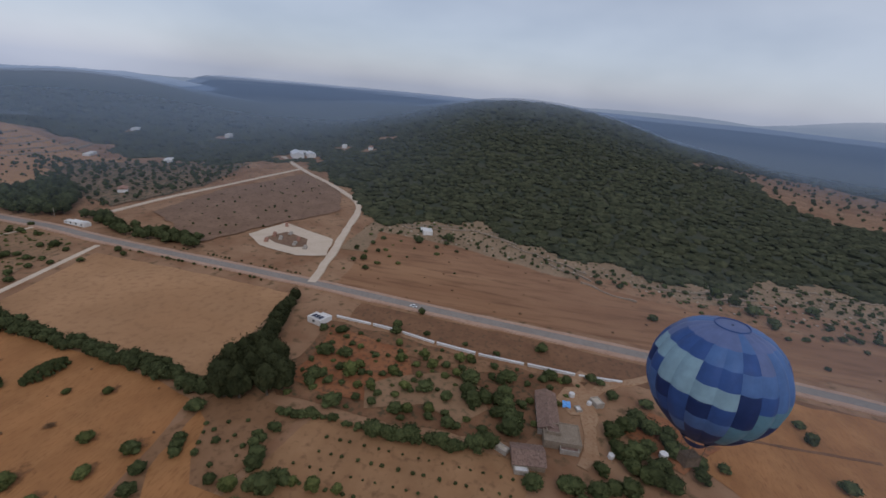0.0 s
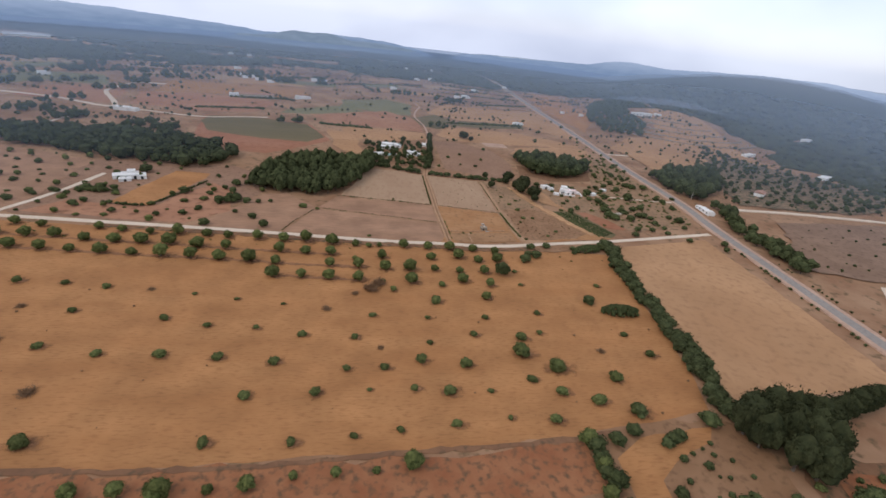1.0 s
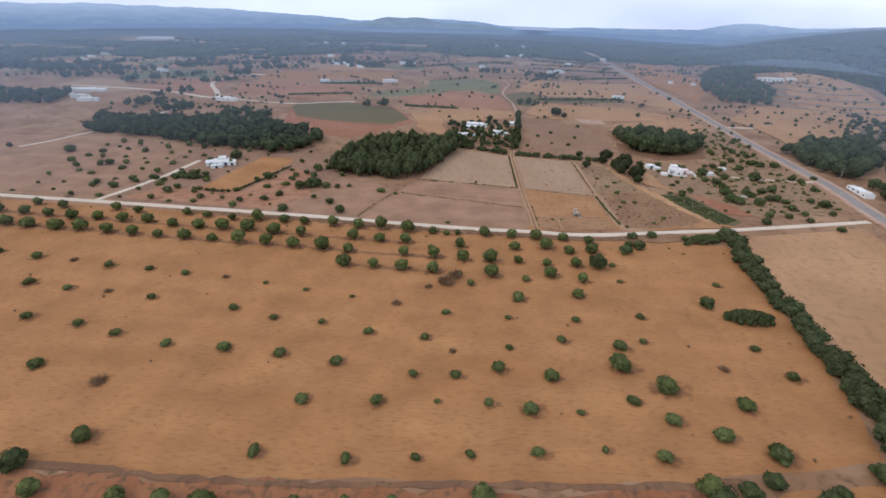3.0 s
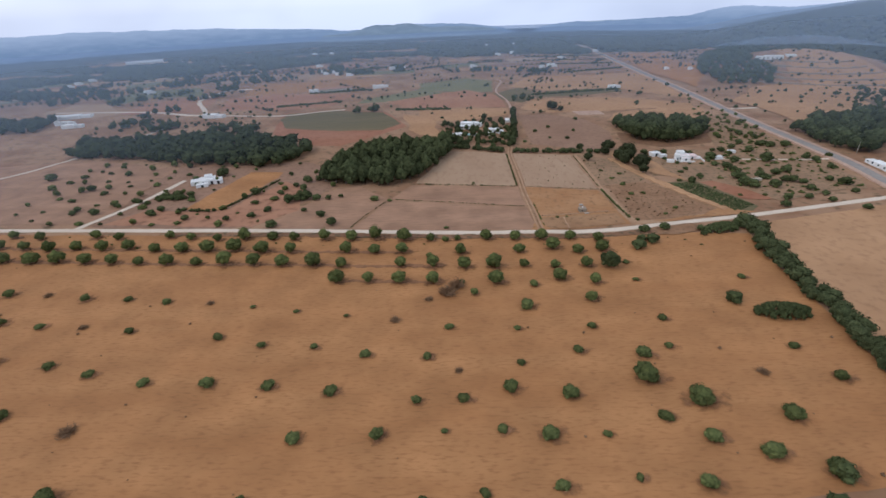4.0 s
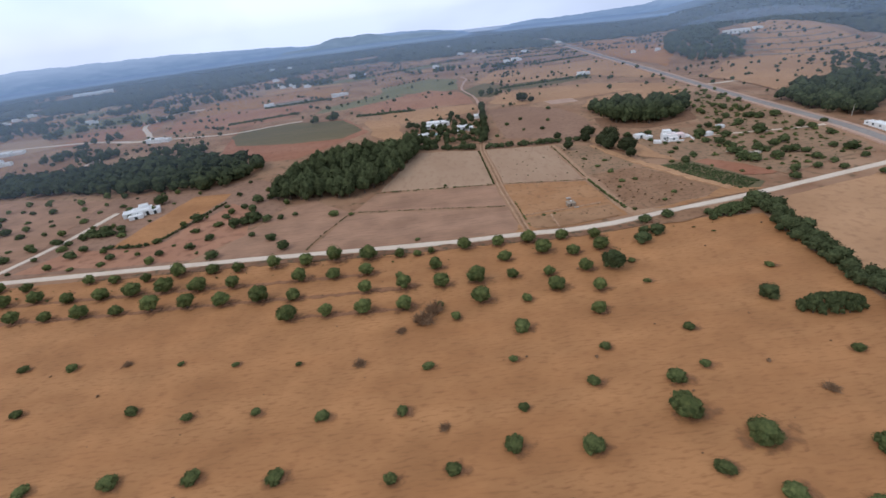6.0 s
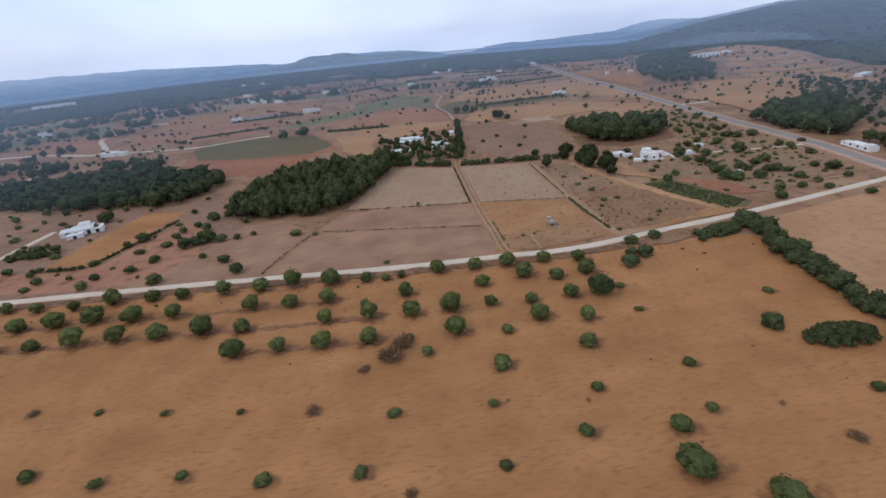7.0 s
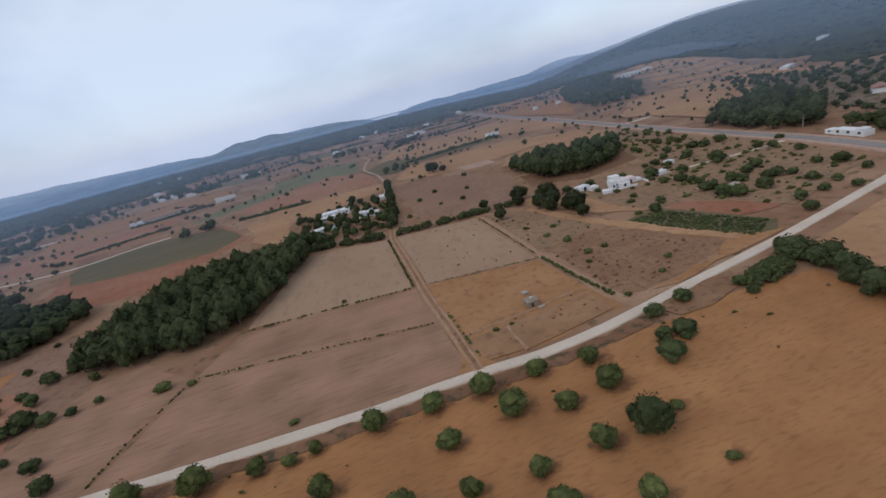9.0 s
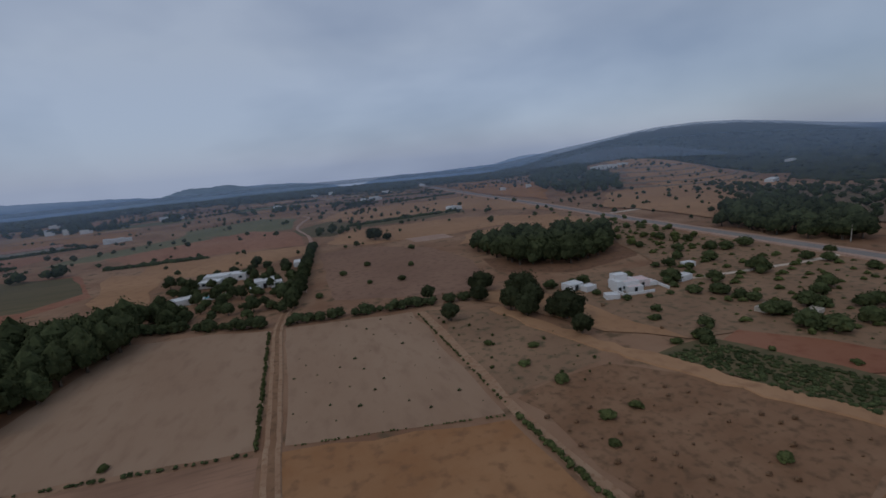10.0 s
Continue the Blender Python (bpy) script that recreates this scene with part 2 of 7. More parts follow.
M = {
    "soil": material("dry_red_soil", (0.230, 0.115, 0.060), (0.340, 0.200, 0.115), 16, c3=(0.145, 0.090, 0.046), fine=7, bump=0.2, spots=(0.56, 0.68)),
    "floor": material("forest_floor", (0.035, 0.045, 0.025), (0.06, 0.06, 0.035), 12, bump=0.3),
    "rock": material("rocky_scrub_slope", (0.305, 0.208, 0.128), (0.235, 0.155, 0.092), 12, c3=(0.125, 0.104, 0.056), fine=9, bump=0.1, spots=(0.56, 0.68)),
    "straw": material("straw_field", (0.325, 0.144, 0.054), (0.385, 0.181, 0.071), 6, c3=(0.276, 0.122, 0.047), fine=19, bump=0.05, stretch=(0.25, 1, 1), turn=4, spots=(0.5, 0.7), broad=(6, 0.11)),
    "straw2": material("straw_field_pale", (0.358, 0.190, 0.092), (0.415, 0.232, 0.118), 22, c3=(0.285, 0.150, 0.076), fine=14, bump=0.05, turn=15, spots=(0.5, 0.75), broad=(15, 0.07)),
    "stubble": material("cut_stubble", (0.335, 0.188, 0.113), (0.287, 0.157, 0.092), 5, c3=(0.225, 0.124, 0.074), fine=12, bump=0.06, stretch=(0.11, 1, 1), turn=6, spots=(0.5, 0.76), broad=(6, 0.15)),
    "stubble2": material("cut_stubble_pale", (0.362, 0.233, 0.143), (0.324, 0.199, 0.119), 10, c3=(0.273, 0.164, 0.099), fine=7, bump=0.06, stretch=(1, 0.4, 1), spots=(0.5, 0.78)),
    "orange": material("dry_orange_grass", (0.315, 0.147, 0.060), (0.371, 0.190, 0.085), 6, c3=(0.211, 0.108, 0.051), fine=5, bump=0.05, spots=(0.52, 0.75)),
    "brown": material("brown_fallow", (0.165, 0.082, 0.044), (0.230, 0.117, 0.061), 6, c3=(0.117, 0.070, 0.038), fine=6, bump=0.08, spots=(0.52, 0.7)),
    "ochre": material("ochre_ploughed_strip", (0.230, 0.111, 0.056), (0.334, 0.179, 0.094), 14, c3=(0.188, 0.092, 0.047), fine=7, bump=0.08, stretch=(1, 0.15, 1), spots=(0.5, 0.7)),
    "red": material("red_earth", (0.273, 0.109, 0.056), (0.315, 0.143, 0.081), 16, c3=(0.227, 0.082, 0.042), fine=8, bump=0.08),
    "crop": material("green_crop", (0.120, 0.094, 0.044), (0.158, 0.115, 0.054), 12, c3=(0.092, 0.080, 0.036), fine=10, stretch=(0.1, 1, 1), bump=0.1),
    "meadow": material("pale_green_meadow", (0.155, 0.145, 0.070), (0.205, 0.175, 0.09), 16, c3=(0.115, 0.115, 0.052), fine=8, bump=0.1),
    "asphalt": material("worn_asphalt", (0.255, 0.222, 0.195), (0.295, 0.258, 0.226), 5, c3=(0.220, 0.190, 0.166), fine=9, bump=0.01, gloss=0.03),
    "gravel": material("white_gravel", (0.56, 0.445, 0.335), (0.63, 0.515, 0.40), 5, c3=(0.50, 0.385, 0.28), fine=16, bump=0.01, spots=(0.5, 0.8)),
    "verge": material("pink_dirt_verge", (0.400, 0.252, 0.176), (0.470, 0.315, 0.230), 4, c3=(0.335, 0.200, 0.133), fine=8, bump=0.03),
    "ruts": material("dirt_lane", (0.339, 0.191, 0.106), (0.388, 0.244, 0.144), 3, c3=(0.274, 0.147, 0.076), fine=6, bump=0.03),
    "plum": material("purplish_stubble", (0.235, 0.130, 0.080), (0.287, 0.164, 0.102), 12, c3=(0.188, 0.102, 0.062), fine=10, bump=0.06, spots=(0.5, 0.72)),
    "worn": material("weathered_render", (0.43, 0.385, 0.33), (0.34, 0.295, 0.245), 0.8, c3=(0.27, 0.23, 0.185), fine=5, bump=0.01),
    "tawny": material("tawny_trodden_grass", (0.223, 0.114, 0.057), (0.279, 0.153, 0.081), 4, c3=(0.146, 0.082, 0.042), fine=5, bump=0.05, spots=(0.5, 0.7)),
    "rust": material("rust_red_verge_soil", (0.240, 0.088, 0.038), (0.305, 0.130, 0.060), 5, c3=(0.133, 0.071, 0.037), fine=5, bump=0.06, spots=(0.5, 0.68)),
    "scrub": material("scrubby_slope_soil", (0.162, 0.105, 0.064), (0.243, 0.154, 0.093), 9, c3=(0.069, 0.070, 0.036), fine=6, bump=0.2, spots=(0.48, 0.6)),
    "mauve": material("greyish_fallow", (0.193, 0.115, 0.073), (0.249, 0.152, 0.099), 10, c3=(0.146, 0.086, 0.055), fine=8, bump=0.06, spots=(0.5, 0.7)),
    "drystone": material("dry_stone", (0.27, 0.205, 0.145), (0.34, 0.265, 0.195), 0.8, c3=(0.16, 0.125, 0.085), fine=4, bump=0.05),
    "rose": material("rosy_white_render", (0.76, 0.66, 0.62), (0.68, 0.57, 0.53), 2.0, rough=0.85),
    "pool": material("pool_water", (0.10, 0.42, 0.45), (0.14, 0.48, 0.50), 1.5, rough=0.1),
    "tan": material("tan_field", (0.218, 0.112, 0.055), (0.279, 0.153, 0.081), 9, c3=(0.153, 0.082, 0.042), fine=7, bump=0.06, spots=(0.52, 0.7)),
    "garden": material("red_brown_garden_soil", (0.160, 0.076, 0.038), (0.228, 0.118, 0.062), 6, c3=(0.088, 0.064, 0.032), fine=5, bump=0.08, spots=(0.5, 0.66), broad=(9, 0.14)),
    "sandy": material("sandy_planted_soil", (0.262, 0.135, 0.064), (0.325, 0.178, 0.088), 8, c3=(0.195, 0.104, 0.052), fine=6, bump=0.05, spots=(0.54, 0.72), broad=(7, 0.1)),
    "old_tile": material("faded_dusty_tiles", (0.215, 0.130, 0.098), (0.290, 0.190, 0.148), 1.4, c3=(0.150, 0.098, 0.074), fine=4, bump=0.03, spots=(0.46, 0.62)),
    "olive": material("olive_leaves", (0.052, 0.066, 0.021), (0.126, 0.134, 0.046), 0.35, rough=0.9, island=0.3, per_object=0.22, gloss=0.04, bump=0.05),
    "shrub": material("shrub_leaves", (0.049, 0.062, 0.021), (0.116, 0.123, 0.044), 0.3, rough=0.9, island=0.3, per_object=0.28, gloss=0.04, bump=0.05),
    "pine": material("pine_needles", (0.032, 0.040, 0.018), (0.074, 0.083, 0.037), 0.45, rough=0.95, island=0.25, per_object=0.22, gloss=0.02, bump=0.08),
    "hedge": material("hedge_leaves", (0.036, 0.047, 0.019), (0.084, 0.094, 0.038), 0.4, rough=0.9, island=0.28, per_object=0.25, gloss=0.04, bump=0.06),
    "wood": material("forest_canopy", (0.038, 0.044, 0.024), (0.078, 0.080, 0.044), 3.0, rough=0.95, island=0.28, gloss=0.02, bump=0.25),
    # the pine needles repeated in darker colours, for trees that look nearly black
    "carob": material("dark_pine_needles", (0.024, 0.029, 0.014), (0.052, 0.056, 0.026), 0.45, rough=0.95, island=0.25, per_object=0.2, gloss=0.02, bump=0.08),
    "dry": material("dead_twigs", (0.155, 0.085, 0.042), (0.215, 0.125, 0.068), 1.0, island=0.3),
    "bark": material("bark", (0.10, 0.075, 0.055), (0.16, 0.12, 0.09), 0.3, bump=0.01),
    "white": material("white_plaster", (0.78, 0.77, 0.74), (0.70, 0.68, 0.64), 2.5, rough=0.85, c3=(0.6, 0.57, 0.52), fine=5, spots=(0.6, 0.85)),
    "flat_roof": material("pale_flat_roof", (0.62, 0.60, 0.57), (0.72, 0.70, 0.68), 2.0, rough=0.85),
    "tile": material("clay_roof_tiles", (0.33, 0.17, 0.12), (0.42, 0.25, 0.18), 1.2, c3=(0.26, 0.14, 0.10), fine=6),
    "stone": material("field_stone", (0.38, 0.32, 0.25), (0.48, 0.42, 0.34), 0.7, bump=0.03, island=0.2),
    "dark": material("dark_opening", (0.02, 0.02, 0.022), (0.035, 0.035, 0.04), 1.0, rough=0.4),
    "glass": material("window_glass", (0.03, 0.04, 0.05), (0.05, 0.06, 0.07), 1.0, rough=0.12),
    "shutter": material("painted_shutter", (0.12, 0.16, 0.15), (0.16, 0.20, 0.18), 0.5),
    "panel": material("solar_cells", (0.02, 0.025, 0.05), (0.03, 0.035, 0.07), 0.4, rough=0.2),
    "tarp": material("blue_tarpaulin", (0.12, 0.35, 0.75), (0.18, 0.45, 0.85), 0.6, rough=0.4),
    "pink": material("pink_render", (0.70, 0.50, 0.47), (0.76, 0.58, 0.54), 2.0),
    "poly": material("greenhouse_film", (0.62, 0.63, 0.64), (0.72, 0.73, 0.74), 3.0, rough=0.4),
    "paint": material("car_paint_white", (0.75, 0.76, 0.77), (0.79, 0.80, 0.80), 1.0, rough=0.25),
    "rubber": material("tyre_rubber", (0.02, 0.02, 0.02), (0.03, 0.03, 0.03), 0.3),
}


# ---- terrain ----
HILLS = [  # centre, radii, turn, height
    (520, -15, 345, 225, 0.1, 42.5),
    (450, 500, 265, 250, 0.6, 34),
    (760, 160, 330, 260, 0.3, 20),
    (200, 300, 75, 70, 0.2, 11),
    (330, 120, 150, 120, 0.0, 4),
]


def height(x, y):
    x, y = np.asarray(x, float), np.asarray(y, float)
    z = -0.043 * np.maximum(0, np.hypot(x - 20, y - 100) - 420) * np.clip((y - 0.8 * x + 250) / 500, 0.12, 1)
    for cx, cy, rx, ry, a, h in HILLS:
        u = ((x - cx) * math.cos(a) + (y - cy) * math.sin(a)) / rx
        v = (-(x - cx) * math.sin(a) + (y - cy) * math.cos(a)) / ry
        r = np.clip(np.hypot(u, v), 0, 1)
        z = z + h * (0.5 + 0.5 * np.cos(math.pi * r)) ** 0.9
    return z


CLEARING = [(366, -125), (405, -148), (497, -222), (466, -262), (399, -282), (330, -310), (256, -205), (268, -190), (290, -169), (335, -163), (392, -168)]


def forest_edge(y):
    return np.interp(y, [-400, -133, -101, -57, -40, -18, -5, 7, 32, 53, 61, 79, 97, 116, 144, 160, 190, 218, 240, 276, 340, 390, 450, 700],
                     [300, 160, 155, 142, 144, 160, 170, 176, 168, 168, 186, 208, 238, 248, 244, 226, 222, 222, 240, 236, 256, 246, 244, 380])


def forest(x, y):
    """Where the pine woods stand on the slopes."""
    x, y = np.asarray(x, float), np.asarray(y, float)
    edge = forest_edge(y)
    gap = np.zeros(x.shape, bool)
    for (x0, y0), (x1, y1) in zip(CLEARING, CLEARING[1:] + CLEARING[:1]):
        with np.errstate(divide="ignore", invalid="ignore"):
            gap ^= ((y0 > y) != (y1 > y)) & (x + 4 * np.sin(y / 5) < (x1 - x0) * (y - y0) / (y1 - y0 + 1e-9) + x0)
    for hx, hy, hr in ((304, 283, 9), (326, 221, 9), (264, 130, 16), (308, 119, 7), (303, 98, 6), (347, 100, 8)):
        gap |= np.hypot(x - hx + 0.35 * hr, y - hy) < hr
    return (x > edge + 5 * np.sin(y / 9.0) + 4 * np.sin(y / 3.7)) & ~gap


WOOD_EDGE = [(-520, 330), (-300, 322), (-285, 362), (-222, 368), (-190, 402), (-163, 408), (-117, 421), (-98, 445), (-58, 480), (-10, 450), (48, 456), (82, 448), (125, 440), (160, 432), (205, 434), (262, 420), (320, 380)]


def beyond_edge(x, y):
    return y - np.interp(x, [p[0] for p in WOOD_EDGE], [p[1] for p in WOOD_EDGE])


# open slits in the woods, long and narrow across the view
SLITS = [(-380, 590, 110, 42, -0.6), (-250, 520, 60, 26, -0.4), (-150, 520, 55, 24, -0.2), (-330, 430, 60, 22, -0.5), (-60, 560, 70, 26, 0.0), (60, 560, 50, 26, 0.1), (-480, 720, 140, 50, -0.5), (-240, 760, 120, 45, -0.3), (0, 740, 110, 40, 0.0), (-190, 440, 30, 12, -0.4), (-560, 540, 120, 40, -0.8), (-330, 950, 120, 40, -0.3), (-60, 930, 120, 40, 0.0), (-420, 470, 50, 22, -0.7)]


def in_slit(x, y):
    hit = np.zeros(np.shape(x), bool)
    for cx, cy, a, b, t in SLITS:
        u, v = (x - cx) * math.cos(t) + (y - cy) * math.sin(t), -(x - cx) * math.sin(t) + (y - cy) * math.cos(t)
        hit |= (u / a) ** 2 + (v / b) ** 2 < 1 + 0.4 * np.sin(u / 9.0)
    return hit


def mesh_object(name, verts, faces, mats, parent=None, smooth=False, index=None):
    me = bpy.data.meshes.new(name)
    me.from_pydata([tuple(v) for v in verts], [], [tuple(f) for f in faces])
    for m in mats if isinstance(mats, (list, tuple)) else [mats]:
        me.materials.append(m)
    if index is not None:
        me.polygons.foreach_set("material_index", np.asarray(index, np.int32))
    if smooth:
        me.polygons.foreach_set("use_smooth", np.ones(len(me.polygons), bool))
    ob = new(name, me)
    ob.parent = parent
    return ob


def part(name, bm, mat, parent=None, label=""):
    me = bpy.data.meshes.new(name)
    bm.normal_update()
    bm.to_mesh(me)
    bm.free()
    me.materials.append(mat)
    ob = new(name, me)
    ob.parent = parent
    return tagged(ob, label) if label else ob


def spaced(c, reach, n):
    k = np.arcsinh(reach / 110.0)
    return c + 110 * np.sinh(k * np.linspace(-1, 1, n))


gx, gy = spaced(60, 3600, 261), spaced(90, 3600, 261)
GX, GY = np.meshgrid(gx, gy, indexing="ij")
GZ = height(GX, GY)
n = len(gx)
verts = np.stack([GX.ravel(), GY.ravel(), GZ.ravel()], 1)
i, j = np.meshgrid(np.arange(n - 1), np.arange(n - 1), indexing="ij")
q = (i * n + j).ravel()
faces = np.stack([q, q + n, q + n + 1, q + 1], 1)
cx, cy = verts[faces].mean(1)[:, 0], verts[faces].mean(1)[:, 1]
kind_ix = np.where(forest(cx, cy), 1, 0)
slope = (cx > 132 + 4 * np.sin(cy / 8)) & (cx < 200) & (cy < 48) & (cy > -140) & (kind_ix == 0)
kind_ix[slope] = 2
far_dark = ((beyond_edge(cx, cy) > 0) & ~in_slit(cx, cy)) | (np.hypot(cx - 20, cy - 100) > 1000)
kind_ix[far_dark & (kind_ix == 0)] = 1
ground = tagged(mesh_object("ground", verts, faces, [M["soil"], M["floor"], M["rock"]], smooth=True, index=kind_ix),
                "dry reddish plain with wooded hills rising beyond", "ground", kind="structure")


def wobble(pts, step=3.0, amount=0.35, seed=1):
    """The outline with its edges broken up and slightly uneven."""
    rng, out = random.Random(seed), []
    for (x0, y0), (x1, y1) in zip(pts, pts[1:] + pts[:1]):
        d = math.hypot(x1 - x0, y1 - y0)
        k = max(1, int(d / step))
        for s in range(k):
            f = s / k
            a = amount if s else 0.0
            out.append((x0 + (x1 - x0) * f + rng.uniform(-a, a), y0 + (y1 - y0) * f + rng.uniform(-a, a)))
    return out


FEATHERED = {}


def feathered(mat):
    """The same ground with a ragged edge, where it thins out into the neighbouring soil."""
    if mat.name not in FEATHERED:
        m = mat.copy()
        t = m.node_tree
        b, out = t.nodes["Principled BSDF"], t.nodes["Material Output"]
        at = t.nodes.new("ShaderNodeAttribute")
        at.attribute_name = "body"
        co, nz = t.nodes.new("ShaderNodeTexCoord"), t.nodes.new("ShaderNodeTexNoise")
        nz.inputs["Scale"].default_value, nz.inputs["Detail"].default_value = 0.9, 5
        t.links.new(co.outputs["Object"], nz.inputs["Vector"])
        add, rg = t.nodes.new("ShaderNodeMath"), t.nodes.new("ShaderNodeMapRange")
        t.links.new(at.outputs["Fac"], add.inputs[0])
        t.links.new(nz.outputs["Fac"], add.inputs[1])
        rg.inputs["From Min"].default_value, rg.inputs["From Max"].default_value = 0.62, 1.15
        t.links.new(add.outputs[0], rg.inputs["Value"])
        tr, mx = t.nodes.new("ShaderNodeBsdfTransparent"), t.nodes.new("ShaderNodeMixShader")
        t.links.new(rg.outputs["Result"], mx.inputs["Fac"])
        t.links.new(tr.outputs[0], mx.inputs[1])
        t.links.new(b.outputs[0], mx.inputs[2])
        t.links.new(mx.outputs[0], out.inputs["Surface"])
        FEATHERED[mat.name] = m
    return FEATHERED[mat.name]


FIELD_STEP = [0.0]


def field(name, pts, mat, label, z=0.02, amount=0.35, category="field"):
    FIELD_STEP[0] += 0.0016
    sloped = any(float(height(x, y)) > 0.2 for x, y in pts) or abs(float(height(*np.mean(pts, 0)))) > 0.3
    z = 0.15 * z + FIELD_STEP[0] + (0.22 if sloped else 0.0)
    out = wobble(pts, 3.0 if amount < 1 else 6.0, amount, seed=len(name) + int(pts[0][0]))
    bm = bmesh.new()
    f = bm.faces.new([bm.verts.new((x, y, z + float(height(x, y)))) for x, y in out])
    rim = set(bm.verts)
    feather = 0.5 if amount < 0.3 else 1.1 if amount < 0.7 else 3.0
    bmesh.ops.inset_region(bm, faces=[f], thickness=feather, use_even_offset=False)
    lay = bm.verts.layers.float.new("body")
    for v in bm.verts:
        v[lay] = 0.0 if v in rim else 1.0
    bmesh.ops.triangulate(bm, faces=bm.faces[:])
    if sloped and len(pts) > 4:
        for _ in range(3):
            bmesh.ops.subdivide_edges(bm, edges=[e for e in bm.edges if e.calc_length() > 9], cuts=1)
            bmesh.ops.triangulate(bm, faces=bm.faces[:])
        for v in bm.verts:
            v.co.z = z + float(height(v.co.x, v.co.y))
    ob = part(name, bm, feathered(mat))
    if ob.data.polygons[0].normal.z < 0:
        ob.data.flip_normals()
    return tagged(ob, label, category, kind="structure")


def ribbon(name, pts, width, mat, label, z=0.05, rough=0.0, category="road", closed=False, seed=3, sub=4.0):
    """A strip of ground along a smooth line."""
    FIELD_STEP[0] += 0.0016
    z = 0.15 * z + FIELD_STEP[0] + (0.2 if any(abs(float(height(x, y))) > 0.2 for x, y in pts) else 0.0)
    rng = random.Random(seed)
    P = [Vector((x, y)) for x, y in pts]
    line = []
    for a in range(len(P) - 1):
        p0, p1, p2, p3 = P[max(a - 1, 0)], P[a], P[a + 1], P[min(a + 2, len(P) - 1)]
        k = max(2, int((p2 - p1).length / sub))
        for s in range(k):
            t = s / k
            line.append(0.5 * ((2 * p1) + (p2 - p0) * t + (2 * p0 - 5 * p1 + 4 * p2 - p3) * t * t + (3 * p1 - p0 - 3 * p2 + p3) * t ** 3))
    line.append(P[-1])
    verts, faces = [], []
    for a, p in enumerate(line):
        d = (line[min(a + 1, len(line) - 1)] - line[max(a - 1, 0)]).normalized()
        s = Vector((-d.y, d.x))
        left, right = (width / 2 + rng.uniform(-rough, rough) for _ in range(2))
        for w, drop in ((-left - 0.12, z + 0.02), (-left, 0.0), (right, 0.0), (right + 0.12, z + 0.02)):
            v = p + s * w
            verts.append((v.x, v.y, z - drop + float(height(v.x, v.y))))
        if a:
            b = 4 * a
            faces += [(b - 4 + k, b - 3 + k, b + 1 + k, b + k) for k in range(3)]
    ob = mesh_object(name, verts, faces, mat)
    if ob.data.polygons[0].normal.z < 0:
        ob.data.flip_normals()
    return tagged(ob, label, category, kind="structure")


M["weedy"] = material("weedy_orchard_soil", (0.240, 0.140, 0.078), (0.300, 0.178, 0.100), 7, c3=(0.140, 0.102, 0.053), fine=6, bump=0.12, spots=(0.52, 0.68))
M["ruddy"] = material("ruddy_fallow", (0.312, 0.142, 0.079), (0.370, 0.184, 0.105), 16, c3=(0.215, 0.098, 0.055), fine=8, bump=0.08)

# fields round the gravel track
field("straw_field", [(-175, 33), (-46, 32.8), (7, 34), (26.9, 35.3), (50.0, 39.3), (53, 49), (55.2, 62), (56.6, 76), (58.5, 91.5), (48, 92.6), (30, 91.5), (5, 92.8),
      (-30, 95.6), (-70, 98.6), (-110, 101), (-175, 104)], M["straw"], "broad harvested straw field dotted with young bushes")
field("straw_field_east", [(63.5, 96.5), (95.5, 103.5), (94, 75), (91.5, 44.5), (74, 42), (56, 40.5), (57, 60), (59, 80)], M["straw2"], "pale harvested straw field beside the main road")
field("stubble_plot", [(-21.5, 97.5), (18.0, 96.0), (17.6, 107.5), (-15.5, 114.6)], M["stubble"], "ploughed grey-beige stubble plot with furrows", 0.03)
field("stubble_plot_middle", [(-14.9, 115.2), (17.4, 108.4), (17.2, 120.9), (-10.2, 124.9)], M["stubble"], "grey-beige stubble plot between low hedges", 0.03)
field("stubble_plot_north", [(-9.3, 126.0), (17.1, 122.0), (17.5, 150.6), (9, 154), (-0.5, 155.5)], M["stubble2"], "pale stubble plot beside a pine grove", 0.03)
field("stubble_plot_corner", [(19.1, 121.6), (36.4, 118.0), (36.4, 147.4), (19.3, 150.8)], M["stubble2"], "pale stubble plot with scattered weeds", 0.03)
field("dry_grass_plot", [(19.3, 96.2), (25.5, 95.6), (37.6, 97.2), (36.3, 117.0), (18.9, 120.8)], M["orange"], "orange dry grass plot around a stone hut", 0.03)
field("brown_fallow", [(39.4, 99.6), (40.6, 98.6), (50, 100.4), (59.2, 102.9), (56.5, 110), (53.6, 116.4), (49.2, 121.4), (38.4, 119.6)], M["tawny"], "brown fallow plot", 0.03, 0.8)
field("tawny_fallow", [(38.1, 120.4), (49.0, 122.2), (51, 125.8), (48.6, 134), (46.7, 142.0), (38.0, 147.2)], M["weedy"], "tawny fallow plot with scattered bushes", 0.03, 1.2)
field("grey_fallow_west", [(-24.5, 125.8), (-15.4, 115.2), (-22.5, 97.8), (-42, 99), (-36, 112), (-30, 124)], M["stubble"], "grey fallow strip west of the plots", 0.025)
field("dirt_lane_verge", [(36.8, 147), (38.2, 146.5), (38.0, 117), (39.3, 99.3), (47, 97.9), (38.5, 96.6), (37.4, 100), (36.9, 118)], M["ruts"], "sandy dirt path between plots", 0.035, 0.15)
field("red_plot", [(-69, 187), (-76, 226), (-52, 228), (-29, 221), (-17, 192), (-31, 174), (-38, 166), (-50, 168)], M["red"], "red ploughed earth plot", 0.03)
